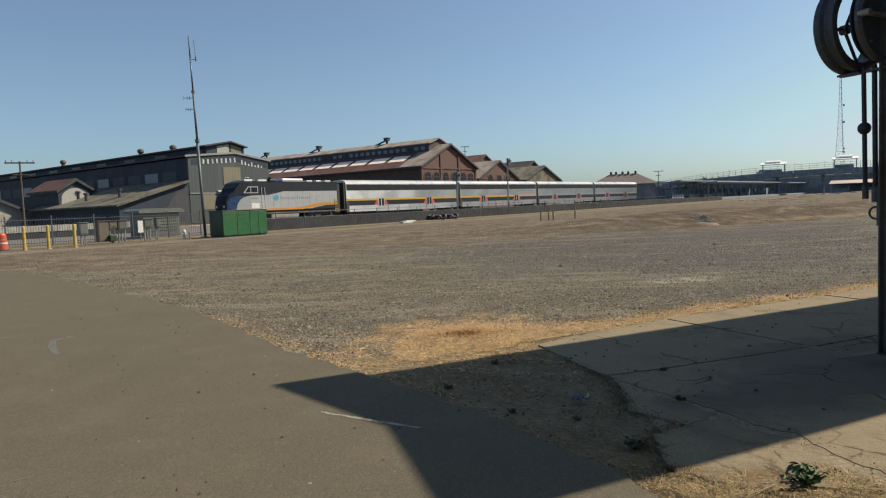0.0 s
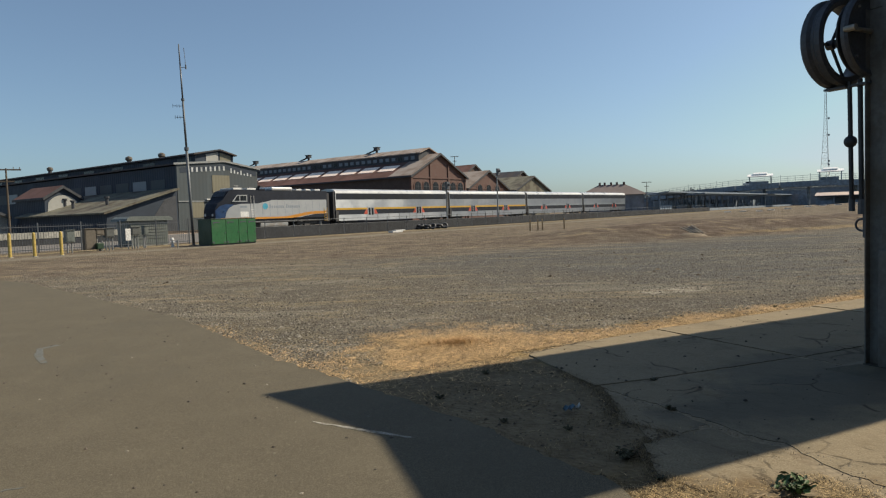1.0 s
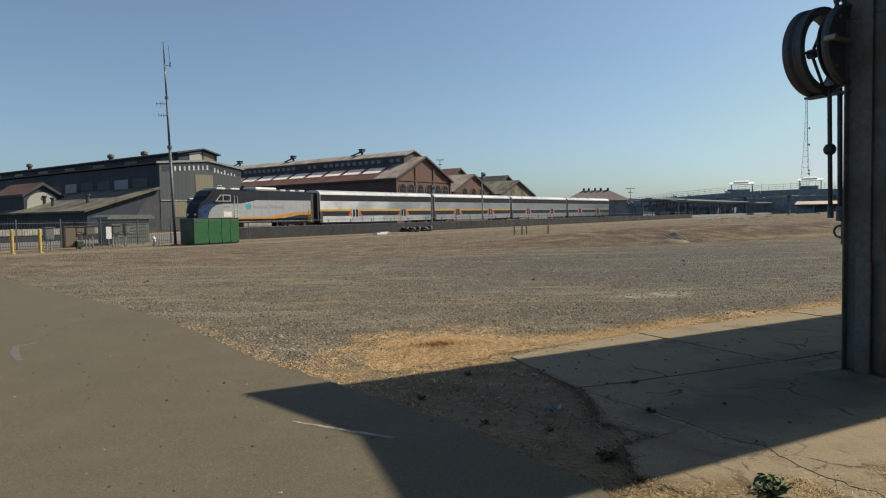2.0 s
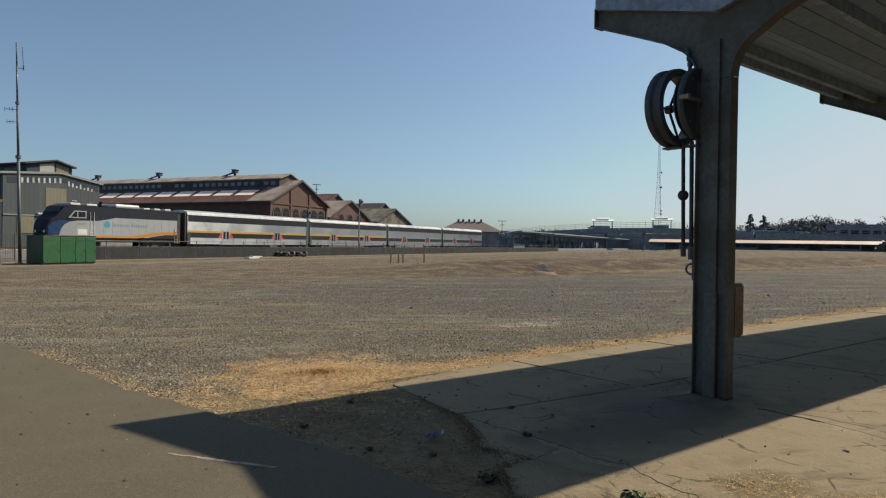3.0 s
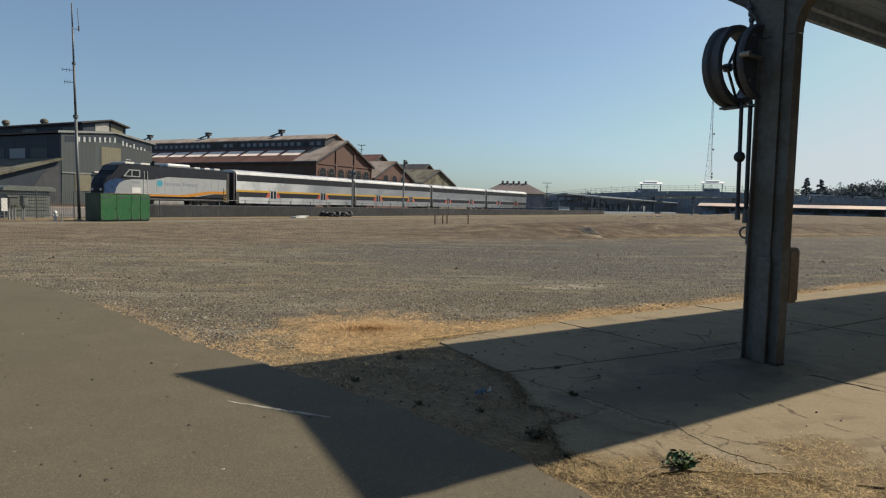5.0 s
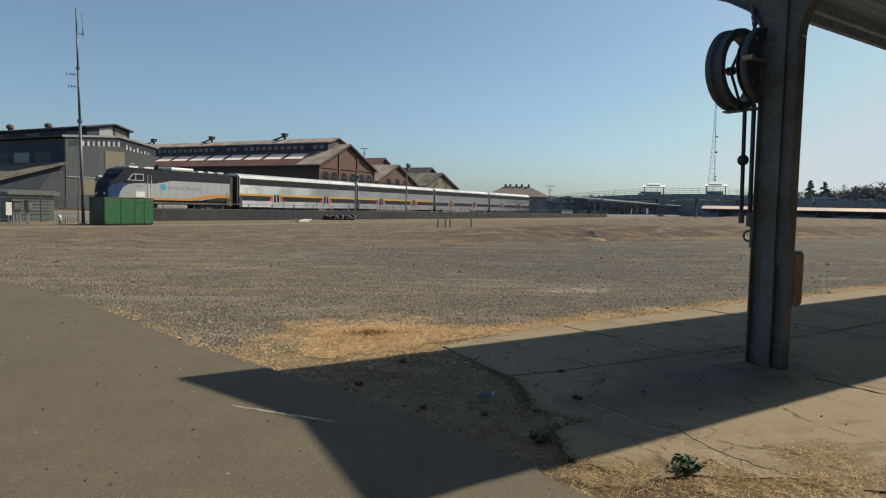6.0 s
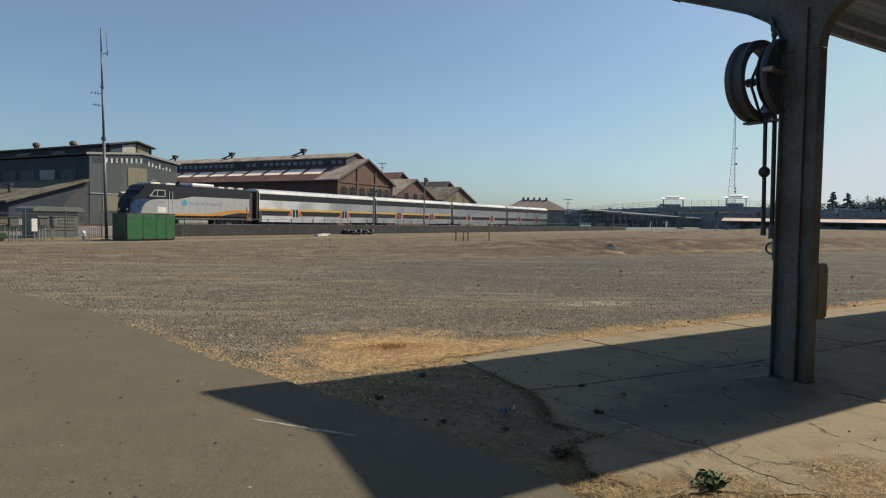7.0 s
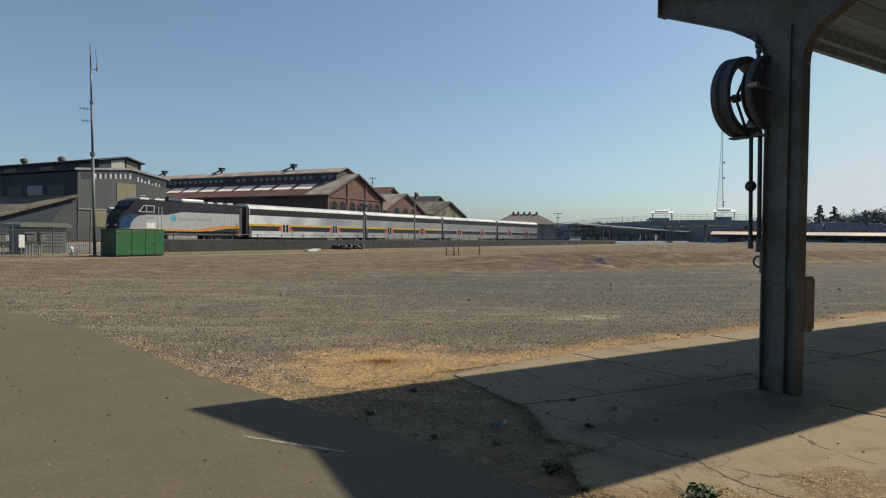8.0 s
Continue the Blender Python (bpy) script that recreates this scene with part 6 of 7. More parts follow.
def build_distance():
    rng = random.Random(21)
    kinds = [tree(Matrix.Translation(polar(37.5, 352)), 18.2, 5.2, 1, "dark far conifer against the sky", True), tree(Matrix.Translation(polar(41.0, 360)), 16.0, 7.5, 2, "dark green broad tree in the far distance"), tree(Matrix.Translation(polar(42.4, 372)), 17.0, 8.5, 3, "dark green broad tree in the far distance")]
    copy_thing(kinds[0], Matrix.Translation(polar(38.4, 356)) @ pose(0, 0, -0.5, 0, 0, 120))
    for i, az in enumerate([33.2, 34.2, 35.0, 35.8, 36.5, 37.0, 38.0, 38.8, 39.5, 40.3, 41.7, 43.1, 43.8, 44.4, 45.0, 47.0, 47.8, 48.8, 50.0]):
        k = kinds[1 + i % 2]
        drop = -rng.uniform(0.5, 2.5) if az > 40 else -rng.uniform(3.2, 5.8)
        copy_thing(k, Matrix.Translation(polar(az + rng.uniform(-.2, .2), 365 + rng.uniform(-12, 25), drop)) @ pose(0, 0, 0, 0, 0, rng.uniform(0, 360)))
    bush = tree(Matrix.Translation(polar(46.4, 196, 0.4)), 2.6, 1.7, 7, "dark green bush beside the long shed")
    for az in (46.9, 47.6, 48.5):
        copy_thing(bush, Matrix.Translation(polar(az, 196 + rng.uniform(-3, 3), 0.2)) @ pose(0, 0, 0, 0, 0, rng.uniform(0, 360)))
    for az, w, h, r in ((44.9, 13, 11.8, 340), (46.9, 8, 12.0, 345), (41.2, 10, 8.0, 350), (8.9 + 12, 16, 7.5, 420), (20.0, 14, 8.0, 400)):
        b = thing("office_block", Matrix.Translation(polar(az, r)) @ pose(0, 0, 0, 0, 0, -az), "plain grey flat-roofed office block far away", "building", "far office blocks")
        part("wall", boxes((-w, w, -5, 5, -0.2, h)), FAR_WALL_HAZED, b)
        part("parapet", boxes((-w - 0.2, w + 0.2, -5.2, 5.2, h + 0.002, h + 0.5)), FAR_HAZED, b)
        for f in range(int(h / 3.4)):
            for i in range(int(w / 2)):
                x = -w + 1 + i * 4.0
                part("window", boxes((x, x + 2.8, -5.08, -5.002, 1.3 + 3.4 * f, 3.0 + 3.4 * f)), GLASS, b)
    low = tree(Matrix.Translation(polar(21.0, 372)), 8.5, 6.5, 9, "low dark trees behind the viaduct")
    for i in range(34):
        az = 12.0 + i * 0.68
        copy_thing(low, Matrix.Translation(polar(az + rng.uniform(-.3, .3), 372 + rng.uniform(-15, 30), -rng.uniform(0, 2.2))) @ pose(0, 0, 0, 0, 0, rng.uniform(0, 360)))
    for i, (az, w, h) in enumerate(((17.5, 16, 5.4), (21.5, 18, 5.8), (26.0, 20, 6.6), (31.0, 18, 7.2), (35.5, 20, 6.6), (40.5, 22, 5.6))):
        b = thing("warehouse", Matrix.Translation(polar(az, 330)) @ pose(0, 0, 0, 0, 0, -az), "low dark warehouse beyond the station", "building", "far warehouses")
        part("wall", boxes((-w, w, -5, 5, -0.2, h)), FAR_HAZED, b)
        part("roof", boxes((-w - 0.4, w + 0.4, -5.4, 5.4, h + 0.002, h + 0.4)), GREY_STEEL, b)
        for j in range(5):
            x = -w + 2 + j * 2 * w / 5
            part("door", boxes((x, x + 3.5, -5.06, -5.002, 0, h * 0.7)), FAR_WALL_HAZED, b)
    # cars on the ramp
    for i, (az, e) in enumerate(((38.0, 1.22), (38.9, 1.2), (39.8, 1.16), (41.0, 1.12), (42.9, 1.04), (25.4, 1.38))):
        r = 263 if az > 34 else 281 if az > 27 else 292
        car = thing("parked_car", Matrix.Translation(polar(az, r, 1.56 + r * math.tan(radians(e)))) @ pose(0, 0, 0, 0, 0, -az), "parked car on the viaduct ramp", "car", "cars on the ramp")
        part("body", soft_box(0.12, (-2.1, 2.1, -0.85, 0.85, 0.3, 0.95)), CAR_PAINT, car)
        part("cabin", soft_box(0.15, (-1.2, 1.3, -0.75, 0.75, 0.9, 1.45)), GLASS, car)
        for x in (-1.3, 1.3):
            for y in (-0.8, 0.65):
                part("wheel", rods(((x, y, 0.32), (x, y + 0.15, 0.32), 0.32), n=12), RUBBER, car)


build_distance()


# ---- utility yard by the fence ----
LOW = -0.045


def build_generator():
    g = thing("utility_cabinet", TF @ pose(25.7, 37.5, LOW), "green enamelled steel utility cabinet with four doors", "utility cabinet")
    part("body", soft_box(0.02, (0, 3.5, 0.02, 1.45, 0.06, 1.70)), DARK_GREEN, g)
    part("plinth", boxes((0.05, 3.45, 0.06, 1.4, -0.02, 0.058)), BLACK_STEEL, g)
    part("top", soft_box(0.015, (-0.04, 3.54, -0.03, 1.5, 1.702, 1.75)), DARK_GREEN, g)
    edges = (0.01, 1.10, 2.10, 2.78, 3.49)
    for a, b in zip(edges[:-1], edges[1:]):
        d = part("door", soft_box(0.012, (a + 0.012, b - 0.012, -0.03, 0.018, 0.10, 1.67)), GREEN_PAINT, g, "bright green door")
        part("vent", boxes((a + 0.12, min(b - 0.1, a + 0.62), -0.045, -0.031, 1.47, 1.53), (a + 0.12, a + 0.20, -0.045, -0.031, 1.40, 1.469)), BLACK_STEEL, d)
        part("hinge", boxes((a + 0.04, a + 0.16, -0.05, -0.031, 0.16, 0.26)), BLACK_STEEL, d)
        part("hinge", boxes((b - 0.2, b - 0.04, -0.05, -0.031, 0.16, 0.22)), BLACK_STEEL, d)
        part("latch", rods(((b - 0.07, -0.07, 0.82), (b - 0.07, -0.031, 0.82), 0.035)), BLACK_STEEL, d)


def build_mast():
    base = TF @ Vector((26.29, 40.43, LOW))
    side = Vector((-math.cos(radians(19.8)), -math.sin(radians(19.8)), 0))
    m = thing("antenna_mast", Matrix.Translation(base), "tall slim grey antenna mast with small aerials", "antenna mast")
    def at(z):
        return side * (0.29 * z / 13.2) + Vector((0, 0, z))
    for z0, z1, r in ((0, 6.5, 0.10), (6.5, 9.8, 0.073), (9.8, 12.0, 0.055), (12.0, 13.45, 0.042)):
        part("tube_section", rods((at(z0), at(z1), r, r * 0.9), n=12), MAST_PAINT, m, smoothly=True)
    for z, reach in ((8.6, 0.55), (9.35, 0.65)):
        bm = rods((at(z), at(z) + side * reach, 0.02), *[(at(z) + side * q + Vector((0, 0, -0.12)), at(z) + side * q + Vector((0, 0, 0.12)), 0.012) for q in (0.25, 0.4, reach)], n=6)
        part("aerial", bm, MAST_PAINT, m)
    part("whip_aerial", rods((at(11.9), at(11.9) - side * 0.35, 0.02), (at(11.9) - side * 0.35, at(13.2) - side * 0.3, 0.02), (at(11.9) - side * 0.35 + Vector((0, 0, -0.1)), at(12.1) - side * 0.35, 0.05), n=6), MAST_PAINT, m)
    part("flange_collar", rods((at(6.4), at(6.6), 0.15), n=12), MAST_PAINT, m)
    part("flange_collar", rods((at(9.7), at(9.85), 0.11), n=12), MAST_PAINT, m)
    part("base_plate", soft_box(0.01, (-0.25, 0.25, -0.25, 0.25, -0.02, 0.05)), MAST_PAINT, m)


def bollard(s, d):
    b = thing("bollard", TF @ pose(s, d, LOW), "faded yellow steel bollard with a rounded top", "bollard", "yellow bollards")
    part("pipe", lathe(bmesh.new(), [(0.085, -0.05), (0.085, 1.22), (0.07, 1.28), (0.03, 1.31)], 14), YELLOW_PAINT, b, smoothly=False)
    part("footing", lathe(bmesh.new(), [(0.16, -0.03), (0.15, 0.03)], 14), CONCRETE_PALE, b)


def build_barrel():
    b = thing("traffic_barrel", TF @ pose(14.3, 41.2, LOW), "orange-red plastic traffic barrel", "traffic barrel")
    part("drum", lathe(bmesh.new(), [(0.30, 0.04), (0.29, 0.30), (0.27, 0.32), (0.27, 0.58), (0.25, 0.60), (0.24, 0.85), (0.2, 0.92), (0.1, 0.97)], 20), ORANGE_PLASTIC, b)
    part("base_ring", lathe(bmesh.new(), [(0.38, -0.01), (0.38, 0.06), (0.3, 0.08)], 20), BLACK_STEEL, b)
    part("white_band", lathe(bmesh.new(), [(0.292, 0.36), (0.28, 0.36), (0.28, 0.46), (0.292, 0.46)], 20), WHITE_PAINT, b)


def meter_stand(s, w, z0, z1, legs, mat, label):
    b = thing("utility_meter", TF @ pose(s, 41.2, LOW), label, "utility meter", "utility meters")
    part("case", soft_box(0.02, (-w / 2, w / 2, -0.18, 0.16, z0, z1)), mat, b)
    part("cover", soft_box(0.01, (-w / 2 + 0.05, w / 2 - 0.05, -0.2, -0.181, z0 + 0.06, z1 - 0.08)), mat, b)
    part("hood", soft_box(0.01, (-w / 2 - 0.03, w / 2 + 0.03, -0.24, 0.18, z1 + 0.002, z1 + 0.04)), mat, b)
    for x in legs:
        part("leg", rods(((x, 0, -0.03), (x, 0, z0), 0.045)), GREY_STEEL, b)


def build_yard():
    build_generator()
    build_mast()
    for s, d in ((14.75, 39.4), (15.75, 38.9), (16.95, 38.5)):
        bollard(s, d)
    build_barrel()
    meter_stand(18.6, 0.5, 0.62, 1.32, (-0.12, 0.12), PALE_CABINET, "pale grey utility meter box on two posts")
    meter_stand(19.75, 0.66, 0.12, 1.36, (), BROWN_BOX, "tall brown utility cabinet on the ground")
    meter_stand(20.35, 0.5, 0.95, 1.34, (-0.15, 0.15), BROWN_BOX, "brown utility box on pipes")
    meter_stand(20.95, 0.55, 0.80, 1.36, (-0.2, 0.0, 0.2), GREY_BOX, "dark grey utility box on three pipes")
    meter_stand(22.6, 0.55, 0.85, 1.36, (-0.18, 0.0, 0.18), GREY_BOX, "dark grey utility box on three pipes")
    meter_stand(23.3, 0.28, 0.85, 1.42, (0.0, -0.1), PALE_CABINET, "narrow pale meter box on pipes")
    tb = thing("pipe_valve", TF @ pose(20.2, 40.9, LOW), "small dark green pipe valve housing", "valve")
    part("housing", soft_box(0.04, (-0.2, 0.2, -0.15, 0.15, 0.12, 0.5)), DARK_GREEN, tb)
    part("leg", boxes((-0.05, 0.05, -0.05, 0.05, -0.03, 0.119)), BLACK_STEEL, tb)
    sign = thing("notice_board", TF @ pose(22.0, 40.9, LOW), "blank white notice board on a post", "sign")
    part("post", rods(((0, 0, -0.03), (0, 0, 0.6), 0.03)), GREY_STEEL, sign)
    part("plate", soft_box(0.006, (-0.17, 0.17, -0.05, -0.03, 0.55, 1.30)), WHITE_PAINT, sign)
    cb = thing("equipment_shelter", TF @ pose(24.4, 45.2, LOW), "pale grey equipment shelter with a rounded overhanging top", "equipment shelter")
    part("body", soft_box(0.03, (0.1, 2.9, 0, 1.8, 0.05, 1.78)), PALE_CABINET, cb)
    part("plinth", boxes((0.0, 3.0, -0.1, 1.9, -0.03, 0.049)), CONCRETE_PALE, cb)
    top = [(-0.25, 1.78), (3.25, 1.78), (3.2, 1.95), (2.9, 2.08), (0.1, 2.10), (-0.2, 1.95)]
    part("top", shape(top, "y", -0.2, 2.0), PALE_CABINET, cb)
    for i in range(5):
        part("louvre", boxes((0.3, 2.7, -0.03, -0.001, 0.5 + 0.22 * i, 0.53 + 0.22 * i)), GREY_BOX, cb)
    hy = thing("fire_hydrant", TF @ pose(24.35, 39.8, LOW), "small pale fire hydrant on a stub pipe", "hydrant")
    part("barrel", lathe(bmesh.new(), [(0.12, -0.02), (0.12, 0.05), (0.085, 0.07), (0.085, 0.42), (0.12, 0.44), (0.12, 0.48), (0.09, 0.55), (0.03, 0.62)], 14), WHITE_PAINT, hy)
    part("outlet", rods(((-0.17, 0, 0.33), (0.17, 0, 0.33), 0.05), n=10), WHITE_PAINT, hy)
    part("outlet", rods(((0, -0.18, 0.33), (0, 0, 0.33), 0.06), n=10), WHITE_PAINT, hy)
    for x in (25.2, 26.9):
        st = thing("stub_pipe", TF @ pose(x - 1.4 if x < 26 else x - 0.3, 38.3 if x < 26 else 40.0, LOW), "short grey stub pipe in the ground", "pipe", "stub pipes")
        part("tube", rods(((0, 0, -0.03), (0, 0, 0.42), 0.04)), GREY_STEEL, st)
        part("cap", rods(((0, 0, 0.42), (0, 0, 0.47), 0.055)), GREY_STEEL, st)


build_yard()


# ---- loose things on the lot ----
def ground_at(v):
    return float(ground_height(v.x, v.y)) + LOW


def build_loose():
    for s, d, h in STAKES:
        p = TF @ Vector((s, d, 0))
        single("wooden_stake", shape([(-0.045, -0.1), (0.045, -0.1), (0.045, h), (0.0, h + 0.04), (-0.045, h)], "y", -0.03, 0.03), WOOD_STAKE, Matrix.Translation((p.x, p.y, ground_at(p))) @ pose(0, 0, 0, 0, 1.5 * math.sin(s * 7), 20), "thin weathered wooden survey stake", "stake", "survey stakes")
    p = Vector((13.15, 33.7, 0))
    heap = thing("plank_heap", Matrix.Translation((p.x, p.y, ground_at(p))) @ pose(0, 0, 0, 0, 0, -22), "heap of old grey planks on the dirt bank", "planks")
    rng = random.Random(8)
    for i in range(4):
        q = part("plank", soft_box(0.006, (-0.40, 0.40, -0.05, 0.05, 0, 0.04)), PLANK, heap)
        q.matrix_basis = pose(0.16 * (i - 1.5), -0.05, 0.24 + 0.02 * i, 40, 0, 0) @ pose(0, 0, 0, 0, rng.uniform(-4, 4), -42 + rng.uniform(-5, 5))
    part("soil", lathe(bmesh.new(), [(0.75, -0.05), (0.55, 0.06), (0.3, 0.12), (0.05, 0.14)], 14), DIRT_CLOD, heap, "brown soil under the planks")
    p = TF @ Vector(SLAB)
    w = thing("broken_panel", Matrix.Translation((p.x, p.y, ground_at(p))) @ pose(0, 0, 0, 0, 0, 50), "broken white panel lying on the dirt", "panel")
    part("sheet", soft_box(0.02, (-0.75, 0.6, -0.3, 0.3, 0.0, 0.14)), WHITE_PAINT, w)
    part("fragment", soft_box(0.02, (-0.25, 1.0, -0.25, 0.2, 0.142, 0.22)), WHITE_PAINT, w)
    for s in (55.3, 57.4):
        p = TF @ Vector((s, 43.0, 0))
        t = thing("tyre_pile", Matrix.Translation((p.x, p.y, ground_at(p))), "pile of worn black tyres by the fence", "tyres", "tyre piles")
        for i, (x, y, z, tilt) in enumerate(((0, 0, 0.13, 0), (0.1, 0.06, 0.38, 6), (-0.75, 0.1, 0.13, 0), (0.62, -0.1, 0.30, 55), (-0.6, 0.05, 0.39, 14))):
            q = part("tyre", ring(bmesh.new(), (0, 0, 0), (0, 0, 1), 0.27, 0.13, 20, 8), RUBBER, t, smoothly=True)
            q.matrix_basis = pose(x, y, z, tilt, 0, 0)
    lit = thing("wrapper", Matrix.Translation((1.12, 5.26, LOW)), "crumpled blue and white wrapper on the ground", "litter")
    for k, (mt, dx, dz, sc) in enumerate(((BLUE_LITTER, 0.0, 0.0, 1.0), (WHITE_PAINT, 0.07, -0.005, 0.6))):
        rng = random.Random(30 + k)
        bm = bmesh.new()
        bmesh.ops.create_grid(bm, x_segments=5, y_segments=4, size=0.038 * sc)
        for v in bm.verts:
            v.co += Vector((dx + rng.uniform(-.012, .012), rng.uniform(-.012, .012), 0.03 + dz + abs(rng.gauss(0, 0.025))))
        part("film", bm, mt, lit)
    stick = rods(((1.86, 3.62, LOW + 0.03), (1.70, 3.50, LOW + 0.045), 0.005, 0.003))
    single("dry_stick", stick, WOOD_STAKE, Matrix(), "short pale dry stick lying in the straw", "stick")


def weed(x, y, size, leaves, mat, label, seed):
    """A low plant of broad leaves on short stems."""
    rng = random.Random(seed)
    w = thing("weed_plant", Matrix.Translation((x, y, LOW)), label, "weed", "weeds")
    verts, faces, stems = [], [], bmesh.new()
    for i in range(leaves):
        a, out = rng.uniform(0, 6.28), size * rng.uniform(0.2, 1.0)
        tip = Vector((out * math.cos(a), out * math.sin(a), size * rng.uniform(0.25, 0.8)))
        rod(stems, (0, 0, 0), tip, 0.004, 0.002, n=4)
        n = Vector((rng.gauss(0, 0.6), rng.gauss(0, 0.6), 1)).normalized()
        u = n.orthogonal().normalized()
        u = (u * math.cos(a) + n.cross(u) * math.sin(a)).normalized()
        v = n.cross(u)
        L = size * rng.uniform(0.16, 0.3)
        k = len(verts)
        verts += [tip - u * L, tip - u * L * 0.3 + v * L * 0.55 + n * L * 0.15, tip + u * L * 0.5 + v * L * 0.4, tip + u * L - n * L * 0.2, tip + u * L * 0.5 - v * L * 0.4, tip - u * L * 0.3 - v * L * 0.55 + n * L * 0.15]
        faces += [(k, k + 1, k + 2, k + 3), (k, k + 3, k + 4, k + 5)]
    part("stalk", stems, DRY_WEED, w)
    data = bpy.data.meshes.new("foliage")
    data.from_pydata([tuple(q) for q in verts], [], faces)
    data.materials.append(mat)
    ob = new("foliage", data)
    ob.parent = w


STAKES = ((46.8, 25.95, 0.88), (48.0, 25.9, 0.86), (48.25, 25.6, 0.88), (49.8, 24.45, 0.86))
SLAB = (47.1, 40.2, 0)
build_loose()
weed(2.06, 3.69, 0.10, 80, LEAF, "leafy green weed growing in the dry straw", 1)
weed(1.30, 4.28, 0.075, 60, DRY_WEED, "dark withered weed tuft in the shade", 2)
weed(1.92, 5.25, 0.05, 36, DRY_WEED, "small dark weed in a concrete crack", 3)
for i, (c, mm, sz) in enumerate(((4.55, 4.64, 0.08), (3.05, 3.95, 0.07), (2.62, 5.2, 0.08), (3.4, 5.75, 0.09), (2.75, 4.35, 0.07), (2.95, 2.92, 0.08))):
    q = CF @ Vector((c, mm, 0))
    weed(q.x, q.y, sz * 0.55, 30, DRY_WEED, "small dark weed tuft in the dirt", 10 + i)
for i, (c, mm) in enumerate(((14.3, 6.75), (9.2, 6.9))):
    q = CF @ Vector((c, mm, 0))
    weed(q.x, q.y, 0.04, 30, DRY_WEED, "small dark weed tuft beside the platform", 30 + i)


# ---- loose cover: straw, stones and grit ----
EDGE_LINE = [(1.36, 3.0), (1.10, 3.75), (0.38, 4.94), (-0.66, 6.24), (-1.67, 7.44), (-4.21, 11.07), (-6.14, 13.16), (-11.0, 18.5), (-19.0, 25.0)]


def on_asphalt(x, y):
    for (x0, y0), (x1, y1) in zip(EDGE_LINE[:-1], EDGE_LINE[1:]):
        if y0 <= y <= y1:
            return x < x0 + (x1 - x0) * (y - y0) / (y1 - y0) - 0.02
    return y < 3.0 and x < 1.4 or y > 25


def to_cm(x, y):
    return x * math.sin(A_C) + y * math.cos(A_C), -x * math.cos(A_C) + y * math.sin(A_C)


def on_slab(c, m):
    return (c > 4.05 and 2.75 < m < 6.45) or (c > 6.4 and m < 6.5)


